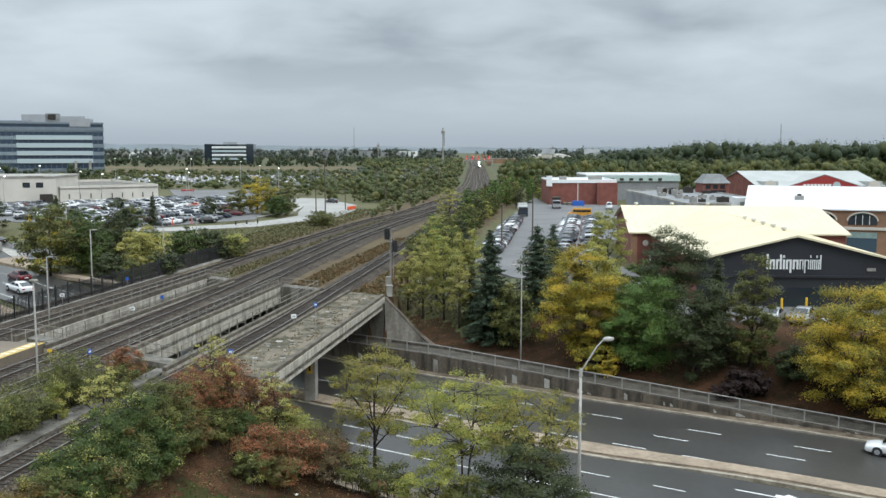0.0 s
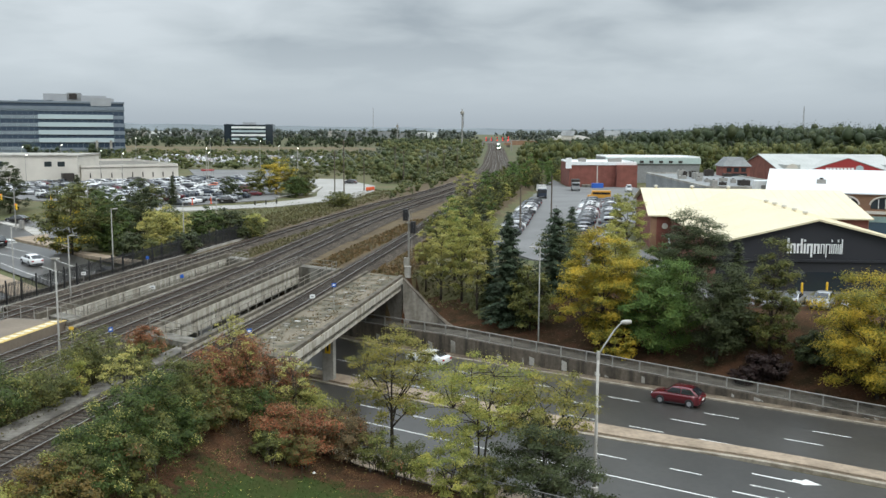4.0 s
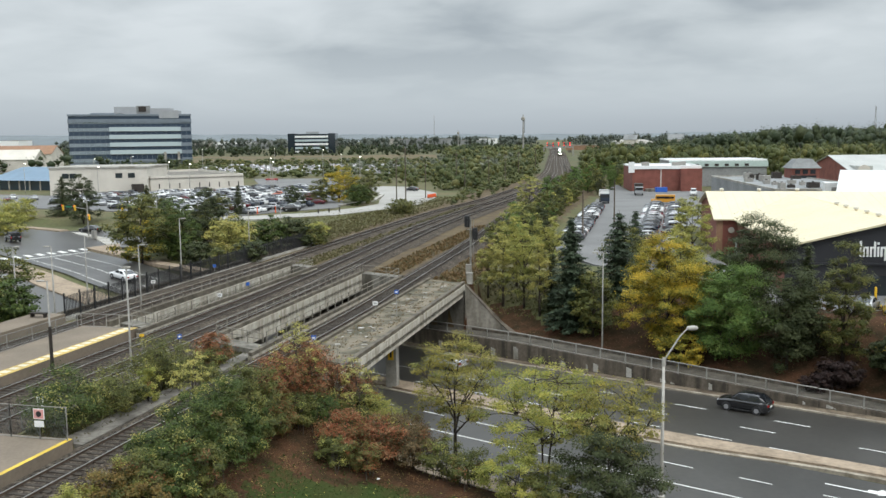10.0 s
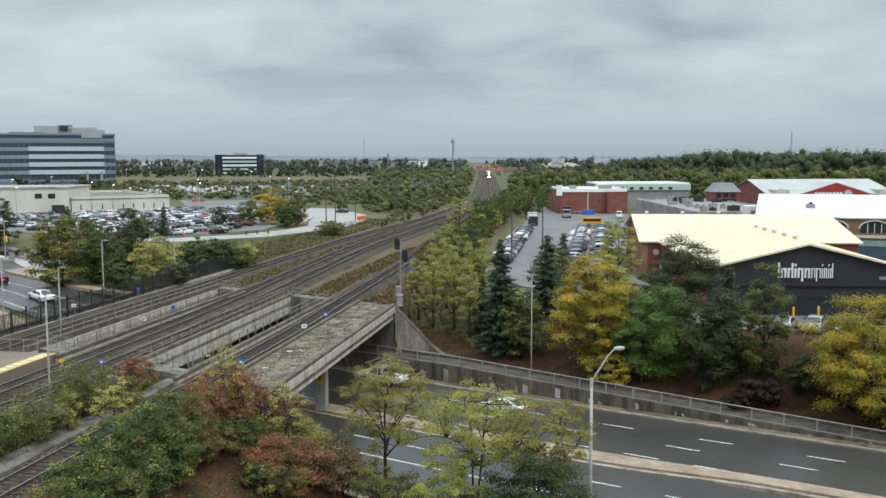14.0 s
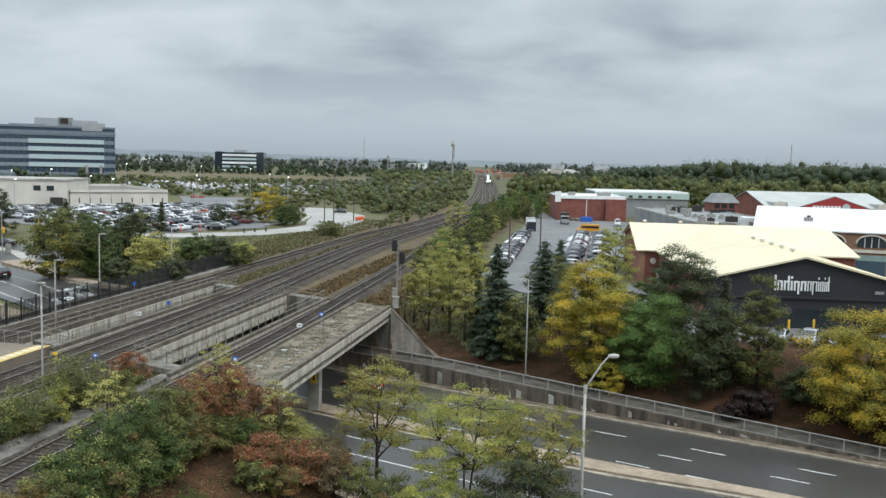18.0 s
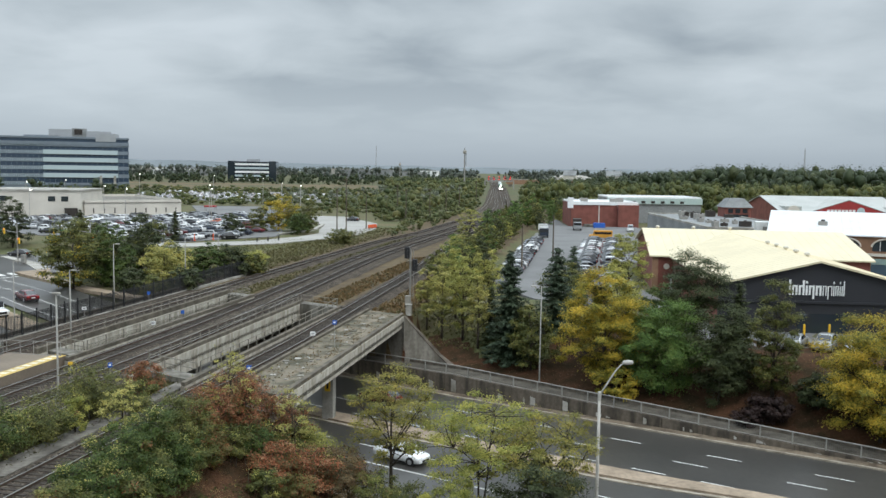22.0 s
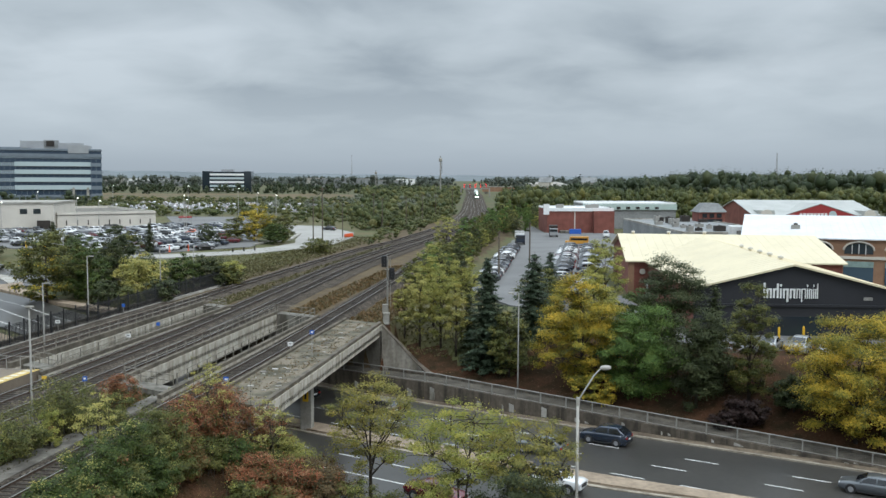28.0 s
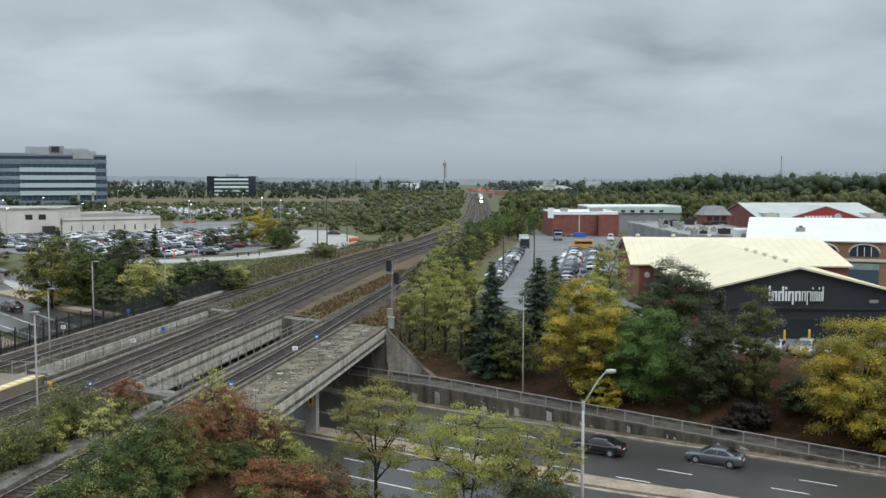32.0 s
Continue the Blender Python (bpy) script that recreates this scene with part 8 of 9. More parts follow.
        Shape().box(-1.05, -h - 0.25, 0.45, 1.05, -h - 0.05, 0.6).put("rear_step", DARK_STEEL, t)
    return t


KINDS = [("sedan", "white"), ("sedan", "silver"), ("sedan", "black"), ("sedan", "grey"), ("suv", "white"), ("suv", "black"), ("suv", "grey"), ("hatchback", "silver"), ("hatchback", "white"), ("suv", "silver"), ("sedan", "red"), ("hatchback", "blue"), ("sedan", "blue"), ("suv", "red")]
WORD = {"sedan": "saloon car", "suv": "sport utility car", "hatchback": "hatchback car", "wagon": "estate car", "van": "van"}
PARKED = {}


def parked(k, x, y, z, turn, place):
    style, paint = KINDS[k]
    m = pose(x, y, z, 0, 0, turn)
    key = (k, place)
    if key not in PARKED:
        PARKED[key] = car("parked_car", style, paint, "%s %s parked in the %s" % (paint, WORD[style], place), group="cars in the " + place, detail={"far car park": 0, "station car park": 1, "shop car park": 2}.get(place, 3))
        PARKED[key].matrix_basis = m
        return PARKED[key]
    return copy_thing(PARKED[key], m)


def fill_lots():
    rnd = random.Random(11)
    shop_pick = [0, 1, 2, 2, 3, 3, 5, 5, 6, 6, 7, 9, 10, 11, 12, 4, 12, 3]
    pick = [0, 1, 2, 2, 3, 3, 4, 5, 5, 6, 7, 8, 9, 10, 11, 12, 0, 4, 1]
    # the station car park: rows running back from the loop road
    def inside(x, y, poly):
        hit = False
        for (x0, y0), (x1, y1) in zip(poly, poly[1:] + poly[:1]):
            if (y0 > y) != (y1 > y) and x < x0 + (y - y0) * (x1 - x0) / (y1 - y0):
                hit = not hit
        return hit

    lot = [(-106, 226), (-90, 213), (-66, 205), (-55, 222), (-54, 240), (-64, 290), (-78, 322), (-98, 316), (-118, 286), (-140, 280), (-136, 256)]
    for col in range(15):
        side, pair = col % 2, col // 2
        ox = -60.0 - pair * 15.6 - side * 5.2
        for i in range(46):
            y = 200 + 2.75 * i
            x = ox + 0.17 * (y - 205) + rnd.uniform(-0.25, 0.25)
            if not inside(x, y, lot) or rnd.random() < 0.26:
                continue
            parked(rnd.choice(pick), x, y, -0.35, (-100 if side else 80) + (180 if rnd.random() < 0.3 else 0) + rnd.uniform(-2, 2), "station car park")
    for i in range(10):
        parked(rnd.choice(pick), -118 + 3.3 * i, 279 + 1.9 * i, -0.35, 56 + rnd.uniform(-3, 3), "station car park")
    for i in range(15):
        parked(rnd.choice(pick), -178 + 4.6 * i, 268 - 2.1 * i + 9 * (i % 2), -0.36, 25 + rnd.uniform(-4, 4), "station car park")
    # the shop car park: one row along the trees, two rows back to back
    for i in range(24):
        y = 158 + 3.0 * i
        x = 9.3 + 0.137 * (y - 166)
        if rnd.random() < 0.93 and y < 232:
            parked(rnd.choice(shop_pick), x, y, -1.0, 98 + rnd.uniform(-3, 3), "shop car park")
    for i in range(28):
        y = 150 + 3.0 * i
        for side in (0, 1):
            if rnd.random() < 0.14 or y > 236 or (side and i % 9 == 4):
                continue
            parked(rnd.choice(shop_pick), 19.2 + 0.165 * (y - 150) + 5.3 * side, y, -1.0, (-80 if side else 100) + rnd.uniform(-3, 3), "shop car park")
    # before the shop front
    for i in range(9):
        if i in (3, 7):
            continue
        parked(rnd.choice([0, 1, 4, 8, 9, 6]), *Q(11 + 2.9 * i, 34.8), -1.25, -31 + 180 * (i % 2), "shop front")
    # far off, too many and too small to tell apart
    body, cabin = Shape(), Shape()
    for row in range(5):
        for i in range(34):
            if rnd.random() < 0.25:
                continue
            m = pose(-186 + 3.6 * i, 478 + 24 * row - 0.7 * i, -0.3, 0, 0, 10 * row + rnd.uniform(-4, 4))
            body.box(-0.9, -2.2, 0.35, 0.9, 2.2, 0.95, m)
            k = len(cabin.v)
            cabin.v += [tuple(m @ Vector(p)) for p in ((-0.85, -1.7, 0.95), (0.85, -1.7, 0.95), (0.85, 1.2, 0.95), (-0.85, 1.2, 0.95), (-0.7, -1.2, 1.5), (0.7, -1.2, 1.5), (0.7, 0.5, 1.5), (-0.7, 0.5, 1.5))]
            cabin.f += [tuple(k + q for q in f) for f in ((3, 2, 1, 0), (4, 5, 6, 7), (0, 1, 5, 4), (1, 2, 6, 5), (2, 3, 7, 6), (3, 0, 4, 7))]
    lot_cars = tagged(body.put("far_parked_cars", CAR_MIX), "rows of parked cars in the distant car park", "cars", kind="stuff")
    cabin.put("cabin_run", CAR_MIX, lot_cars)


fill_lots()


def big_vehicles():
    b = thing("school_bus", "yellow school bus parked in the shop car park", "bus", (36.5, 243.5, -1.0), 82, scale=0.85)
    loft([(-3.6, 1.1, 0.5, 1.2, 1.05, 2.75), (2.2, 1.1, 0.5, 1.2, 1.05, 2.75), (2.4, 1.05, 0.5, 1.1, 0.95, 1.5), (3.6, 0.95, 0.5, 1.0, 0.85, 1.35)], BUS_PAINT, "body", b)
    Shape().box(-1.12, -3.3, 1.6, 1.12, 2.0, 2.25).put("window_band", CAR_GLASS, b)
    for sx in (-1, 1):
        for y in (-2.4, 2.5):
            o = new("wheel", WHEEL)
            o.parent = b
            o.matrix_basis = pose(sx * 1.0, y, 0.45) @ Matrix.Diagonal((1.3, 1.35, 1.35, 1))
    for x, y, lab, p in ((50.2, 276.0, "tall white delivery van by the brick store", "white"),):
        car("delivery_van", "van", p, lab, (x, y, -1.0), 170)
    for (x, y, turn, cabp, boxm, lab) in ((34.6, 279.0, 175, "silver", DARK_STEEL, "truck with a dark box backed to the store"), (21.6, 247.0, 178, "blue", None, "dark blue truck with a white rear frame")):
        t = thing("truck", lab, "truck", (x, y, -1.0), turn)
        Shape().box(-1.2, 1.2, 0.6, 1.2, 3.4, 2.6).put("cab", PAINTS[cabp], t, bevel=0.12)
        Shape().box(-1.1, 2.9, 1.6, 1.1, 3.42, 2.4).put("windscreen", CAR_GLASS, t)
        if boxm is not None:
            Shape().box(-1.25, -3.6, 0.8, 1.25, 1.0, 3.4).put("box", boxm, t, bevel=0.05)
        else:
            Shape().box(-1.25, -3.6, 0.8, 1.25, 1.0, 1.7).put("flat_bed", PAINTS[cabp], t, bevel=0.05)
            for sx in (-1.15, 1.15):
                Shape().box(sx - 0.08, -3.5, 1.7, sx + 0.08, -3.34, 3.3).put("frame_post", WHITE, t)
            Shape().box(-1.23, -3.5, 3.1, 1.23, -3.34, 3.4).put("frame_beam", WHITE, t)
            Shape().box(-1.2, 0.5, 1.7, 1.2, 0.62, 3.2).put("frame_panel", WHITE, t)
        for sx in (-1, 1):
            for y2 in (-2.5, 2.2):
                o = new("wheel", WHEEL)
                o.parent = t
                o.matrix_basis = pose(sx * 1.05, y2, 0.48) @ Matrix.Diagonal((1.4, 1.42, 1.42, 1))
    c = thing("skip_container", "blue steel container beside the loading dock", "container", (41.5, 292.0, -1.0), 0)
    Shape().box(0, 0, 0, 3.6, 2.0, 1.5).put("shell", BLUE_SIGN, c, bevel=0.05)
    car("delivery_van", "van", "white", "white delivery van in the station car park", (-90.5, 283.0, -0.35), 75)
    parked(13, -62.5, 262.0, -0.35, 100, "station car park")
    car("orange_car", "suv", "orange", "bright orange car in the station car park", (-73.5, 271.0, -0.35), 65)
    car("black_car", "sedan", "black", "black car waiting at the side street", (*Q(-138, 27.0), -1.6), 75)
    car("black_car", "sedan", "black", "black car on the pale bus loop", (-36.0, 296.0, -0.33), 60)
    car("black_car", "sedan", "black", "dark car leaving the station car park", (-56.0, 217.0, -0.33), -60)


big_vehicles()
yellow_posts()


# ---------------------------------------------------------------- poles, fences and small things
def street_lamp():
    t = thing("street_lamp", "tall grey steel street lamp with a curved arm", "street lamp", (9.0, 58.5, -7.0), 0)
    Shape().lathe([(0.13, 0), (0.115, 3), (0.09, 9.7)], 10).put("pole", LAMP_STEEL, t, smooth=True)
    Shape().lathe([(0.24, -0.1), (0.24, 0.5), (0.15, 0.55)], 10).put("base", LAMP_STEEL, t)
    Shape().lathe([(0.11, 9.2), (0.12, 9.25), (0.12, 9.65), (0.1, 9.75)], 10).put("collar", LAMP_STEEL, t)
    Shape().tube([(0, 0, 9.5), (0.5, 0.1, 10.3), (1.02, 0.2, 11.1), (1.4, 0.3, 11.5), (1.65, 0.35, 11.6)], [0.06, 0.055, 0.05, 0.045, 0.04], 8).put("arm", LAMP_STEEL, t, smooth=True)
    Shape().lathe([(0.02, -0.42), (0.14, -0.3), (0.17, 0.0), (0.12, 0.3), (0.02, 0.36)], 10, pose(1.85, 0.4, 11.62, 0, 90, 10)).put("lamp_head", LAMP_STEEL, t, "grey cobra lamp head", smooth=True)


street_lamp()


def light_pole(x, y, z, h, label, arm=0.9, turn=0.0, head=True, r=0.085, material=None, lit=False):
    material = material or GALV
    t = thing("light_pole", label, "light pole", (x, y, z), turn, "light poles")
    Shape().lathe([(r * 1.3, -0.2), (r, 0.6), (r * 0.7, h)], 8).put("pole", material, t, smooth=True)
    if head:
        Shape().tube([(0, 0, h - 0.05), (arm, 0, h)], 0.035, 5).put("arm", material, t)
        Shape().box(arm - 0.25, -0.14, h - 0.08, arm + 0.3, 0.14, h + 0.05).put("lamp_head", LAMP_ON if lit else CONCRETE_LIGHT, t, "pale lamp head", bevel=0.03)
    return t


light_pole(8.3, 95.6, zat(8.3, 95.6), 10.4, "slim grey light pole on the bank", 0.9, 200)
light_pole(-43.6, 112.6, -0.5, 7.6, "slim light pole behind the black fence", 0.5, 0)
light_pole(-28.6, 63.2, -0.5, 8.4, "grey pole with a pale camera head", 0.01, 0, True)
footed = light_pole(-35.3, 64.4, -0.5, 7.2, "slim dark-footed platform light pole", 0.5, 180)
Shape().lathe([(0.14, -0.2), (0.13, 3.7), (0.09, 3.75)], 8).put("sleeve", DARK_STEEL, footed, "dark timber sleeve")
light_pole(-52.2, 89.0, -1.2, 7.5, "slim light pole beside the outer platform", 0.4, 0)
light_pole(-46.5, 86.0, -0.5, 7.2, "slim platform light pole", 0.4, 180)
light_pole(-53.0, 106.0, -2.6, 8.0, "slim light pole beside the far road", 0.8, 90)
light_pole(-40.4, 92.5, -0.5, 6.6, "slim light pole on the outer bridge", 0.4, 0)
light_pole(-41.6, 135.4, -0.5, 6.6, "slim light pole behind the fence end", 0.4, 90)
light_pole(-40.0, 148.0, -0.5, 6.2, "slim light pole among the bushes", 0.4, 90)
for x, y, h in ((-88, 236, 11), (-70, 252, 11), (-104, 262, 11), (-60, 300, 12), (-84, 300, 11), (-120, 250, 10), (-47, 262, 12), (-132, 300, 12), (-150, 310, 11), (-170, 300, 10), (-185, 305, 10), (-75, 340, 13), (-110, 400, 13), (-150, 420, 13)):
    light_pole(x, y, -0.4, h, "tall lamp post with lit lamps in the car park", 0.8, 90, True, 0.11, lit=True)
for x, y, h in ((-30.8, 239, 15), (-34.2, 246, 12), (-28, 262, 10), (-19, 300, 11), (-12, 322, 11), (-24, 330, 12), (-2, 395, 11), (6, 450, 12), (-7, 360, 11), (17.5, 178, 9), (10.2, 158, 8)):
    t = thing("utility_pole", "weathered timber utility pole beside the railway", "utility pole", (x, y, -0.6), 10, "utility poles")
    Shape().lathe([(0.17, -0.2), (0.12, h)], 8).put("pole", WOOD_POLE, t)
    if h > 10:
        Shape().box(-0.9, -0.06, h - 0.8, 0.9, 0.06, h - 0.66).put("crossarm", WOOD_POLE, t)


def far_mast(x, y, h, label, lattice):
    t = thing("mast", label, "mast", (x, y, -0.5))
    if lattice:
        for a in range(3):
            Shape().tube([(1.6 * math.cos(a * 2.1), 1.6 * math.sin(a * 2.1), 0), (0.3 * math.cos(a * 2.1), 0.3 * math.sin(a * 2.1), h)], [0.16, 0.1], 4).put("leg", GALV, t)
        for k in range(12):
            r0 = 1.6 - 1.3 * k / 12
            Shape().tube([(r0, 0, h * k / 12), (-r0 * 0.5, r0 * 0.86, h * (k + 1) / 12)], 0.08, 4).put("brace", GALV, t)
    else:
        Shape().lathe([(0.8, 0), (0.5, h * 0.9), (0.5, h)], 8).put("pole", GALV, t)
        Shape().lathe([(1.5, h - 5), (1.7, h - 4.5), (1.7, h - 2.5), (1.2, h - 2)], 8).put("antenna_head", CONCRETE_LIGHT, t)
        Shape().box(0.9, -0.4, h * 0.55, 1.6, 0.4, h - 5).put("antenna_panel", GREY_ROOF, t)


far_mast(0.0, 860, 37.0, "tall pale telephone mast with an antenna head", False)
far_mast(-140, 1450, 52, "thin lattice mast on the skyline", True)
far_mast(-88, 1250, 26, "small pole mast on the skyline", False)
far_mast(330, 900, 42, "thin lattice mast over the wood", True)


def signal_gantry():
    """A gantry with red signals over the far tracks, and the mast by the bridge."""
    t = thing("signal_gantry", "steel signal gantry with five pairs of red lights", "signal gantry", (30.5, 800, 0), 2)
    for sx in (-12.5, 12.5):
        Shape().box(sx - 0.5, -0.5, -0.6, sx + 0.5, 0.5, 7.2).put("leg", GALV, t)
    Shape().box(-13, -0.6, 6.6, 13, 0.6, 7.6).put("beam", GALV, t)
    for k in range(5):
        x = -9.5 + 4.75 * k
        Shape().box(x - 0.45, -0.4, 7.6, x + 0.45, 0.2, 11.2).put("signal_head", BLACK_STEEL, t)
        for z in (8.6, 10.6):
            Shape().lathe([(0.33, 0), (0.33, 0.1)], 12, pose(x, -0.42, z, 90, 0, 0)).put("red_lens", RED_ON, t)
    s = thing("signal_mast", "railway signal mast with two black signal heads", "railway signal", (-7.0, 116.5, -0.6), -9)
    Shape().box(-0.35, -0.3, 0, 0.35, 0.3, 1.3).put("relay_box", CONCRETE_LIGHT, s, bevel=0.03)
    Shape().tube([(0.25, 0, 0), (0.25, 0, 7.4)], 0.1, 8).put("mast", GALV, s)
    Shape().tube([(0.35, 0.1, 1), (0.35, 0.1, 7.1)], 0.03, 5).put("ladder_rail", GALV, s)
    Shape().tube([(0.65, 0.1, 1), (0.65, 0.1, 7.1)], 0.03, 5).put("ladder_rail", GALV, s)
    for k in range(16):
        Shape().tube([(0.35, 0.1, 1.2 + 0.36 * k), (0.65, 0.1, 1.2 + 0.36 * k)], 0.018, 4).put("rung", GALV, s)
    Shape().box(-0.1, -0.3, 5.75, 1.0, 0.4, 5.81).put("service_stage", GALV, s)
    for x, z in ((-0.1, 6.9), (0.9, 5.35)):
        Shape().box(x - 0.34, -0.42, z - 0.8, x + 0.34, -0.12, z + 0.7).put("signal_head", BLACK_STEEL, s, "black signal head", bevel=0.08)
        Shape().lathe([(0.42, 0), (0.42, 0.04)], 12, pose(x, -0.12, z - 0.1, 90, 0, 0)).put("backboard", BLACK_STEEL, s)
        for k in range(3):
            Shape().lathe([(0.11, 0), (0.12, 0.22)], 8, pose(x, -0.42, z - 0.5 + 0.4 * k, 90, 0, 0)).put("lens_hood", BLACK_STEEL, s)
    w = thing("white_cabinet", "white equipment cabinet on the railway bank", "cabinet", (-6.4, 108.6, -0.6), -9)
    Shape().box(-0.35, -0.3, 0, 0.35, 0.3, 1.3).put("body", CONCRETE_LIGHT, w, bevel=0.03)
    Shape().box(-0.4, -0.35, 1.3, 0.4, 0.35, 1.36).put("lid", CONCRETE_LIGHT, w)


signal_gantry()


def black_fence():
    t = thing("security_fence", "black steel picket fence beside the outer track", "fence")
    s0, s1, e = 76.5, 142.0, -58.0
    for h in (0.25, 1.95):
        Shape().tube([(*R(e, s0), h - 0.3), (*R(e, s1), h - 0.3)], 0.03, 5).put("rail", BLACK_STEEL, t)
    post = Shape().box(-0.06, -0.06, 0, 0.06, 0.06, 2.5).mesh("post", BLACK_STEEL)
    n = 27
    for i in range(n + 1):
        o = new("post", post)
        o.parent = t
        o.matrix_basis = pose(*R(e, s0 + (s1 - s0) * i / n), -0.3, 0, 0, -9)
    slat = Shape().box(-0.032, -0.02, 0.1, 0.032, 0.02, 2.2).mesh("picket", BLACK_STEEL)
    m = 290
    for i in range(m):
        o = new("picket", slat)
        o.parent = t
        o.matrix_basis = pose(*R(e, s0 + (s1 - s0) * (i + 0.5) / m), -0.3, 0, 0, -9)
    Shape().slab([R(-58, 76), R(-58, 142)], 0.25, -0.8, -0.22).put("base", CONCRETE_LIGHT, t, "pale concrete base")


black_fence()


def wire_fence(name, label, pts, h, posts, wires=True, z=None):
    """Chain-link: posts, a top rail and crossed wires."""
    t = thing(name, label, "fence", group="wire fences")
    P = [Vector((x, y, (zat(x, y) if z is None else z))) for x, y in pts]
    for a, b in zip(P, P[1:]):
        for hh in (h, 0.06):
            Shape().tube([a + Vector((0, 0, hh)), b + Vector((0, 0, hh))], 0.025, 5).put("rail", GALV, t)
        n = max(1, round((b - a).length / posts))
        for i in range(n + 1):
            c = a.lerp(b, i / n)
            Shape().lathe([(0.035, -0.2), (0.035, h + 0.05)], 6, pose(*c)).put("post", GALV, t)
        if wires:
            L = (b - a).length
            w = Shape()
            step = 0.16
            for i in range(int(L / step)):
                u0, u1 = i * step / L, min(1, (i * step + h * 0.5) / L)
                w.tube([a.lerp(b, u0) + Vector((0, 0, 0.06)), a.lerp(b, u1) + Vector((0, 0, h))], 0.006, 3, False)
                w.tube([a.lerp(b, u1) + Vector((0, 0, 0.06)), a.lerp(b, u0) + Vector((0, 0, h))], 0.006, 3, False)
            tagged(w.put("wire_mesh", CHAINLINK, t, "thin crossed wires"), kind="stuff")
    return t


wire_fence("lawn_fence", "thin chain-link fence between lawn and road", [Q(-12, -20.2), Q(-2, -20.2), Q(11, -21.2), Q(22, -21.6)], 1.3, 3.0)
wire_fence("platform_gate", "steel fence panel closing the platform end", [R(-38.4, 42.6), R(-36.3, 42.6), R(-34.4, 42.6), R(-32.7, 42.7)], 1.9, 1.9, True, 0.38)
wire_fence("platform_side_fence", "low steel railing beside the main line", [R(-38.7, 20), R(-38.7, 43)], 1.1, 2.2, False, 0.38)
wire_fence("track_fence", "two-bar steel fence between main line and bushes", [R(-38.4, 46), R(-38.3, 64)], 0.95, 2.4, False, -0.5)
wire_fence("island_fence", "chain-link fence along the back of the island platform", [R(-51.8, 10), R(-51.8, 70)], 1.3, 3.0, True, 0.38)
wire_fence("island_end_fence", "steel railing at the end of the island platform", [R(-51.8, 70.5), R(-46.6, 70.5)], 1.2, 1.3, False, 0.38)


def sign_on_post(name, label, x, y, z, h, w, hh, face, turn=0.0, mark=None):
    t = thing(name, label, "sign", (x, y, z), turn, "small signs")
    Shape().box(-0.03, -0.03, -0.2, 0.03, 0.03, h).put("post", GALV, t)
    Shape().box(-w / 2, -0.06, h - hh, w / 2, -0.03, h).put("face", face, t, bevel=0.01)
    if mark is not None:
        Shape().box(-w * 0.28, -0.066, h - hh * 0.68, w * 0.28, -0.06, h - hh * 0.3).put("mark", mark, t)
    return t


GREY_MARK = plain("grey_mark", (0.25, 0.25, 0.25), 0.7)
sign_on_post("white_sign", "small white number sign beside the single track", *R(-28.35, 83.8), 0.3, 0.8, 0.5, 0.38, WHITE, 10, GREY_MARK)
sign_on_post("blue_sign", "small blue sign on a post on the bridge", *R(-25.6, 82.0), 0.12, 2.5, 0.4, 0.38, BLUE_SIGN, 10, WHITE)
sign_on_post("blue_sign", "small blue sign beside the near bridge", *R(-28.0, 67.2), 0.0, 1.3, 0.4, 0.4, BLUE_SIGN, 10, WHITE)
sign_on_post("white_sign", "small white number sign beside the main line", *R(-46.0, 85.5), 0.1, 0.95, 0.5, 0.38, WHITE, 10, GREY_MARK)
sign_on_post("blue_sign", "small blue sign beside the main line", *R(-46.0, 92.0), 0.1, 1.1, 0.38, 0.38, BLUE_SIGN, 10)
sign_on_post("blue_sign", "small blue letter sign beside the platform", *R(-39.0, 65.5), -0.4, 1.7, 0.34, 0.4, BLUE_SIGN, 20, WHITE)
sign_on_post("white_sign", "small white marker beside the rails", *R(-39.0, 48.5), -0.4, 1.3, 0.42, 0.62, WHITE, 25, GREY_MARK)
sign_on_post("yellow_marker", "short yellow stop marker beside the platform", *R(-38.9, 60.0), -0.4, 2.9, 0.34, 0.24, YELLOW_SIGN, 25)
sign_on_post("white_sign", "small white sign on the black fence", *R(-57.8, 92.0), -0.2, 1.3, 0.5, 0.36, WHITE, 10, GREY_MARK)
sign_on_post("blue_sign", "small blue sign by the black fence", *R(-57.6, 106.0), -0.2, 1.2, 0.4, 0.4, BLUE_SIGN, 10)
g = thing("warning_sign", "white warning board with a red bar on the gate", "sign", (*R(-34.3, 42.5), 0.38), -6)
Shape().box(-0.34, -0.05, 1.2, 0.34, -0.02, 1.8).put("board", WHITE, g)
Shape().box(-0.30, -0.056, 1.24, 0.30, -0.05, 1.76).put("field", plain("pale_red_face", (0.62, 0.30, 0.28), 0.6), g)
Shape().lathe([(0.17, 0), (0.17, 0.01)], 16, pose(0, -0.056, 1.5, 90, 0, 0)).put("disc", BLACK_STEEL, g)
Shape().box(-0.3, -0.05, 0.75, 0.28, -0.02, 1.1).put("lower_board", WHITE, g)


GREEN_SIGN = plain("green_sign_face", (0.01, 0.14, 0.07), 0.5)


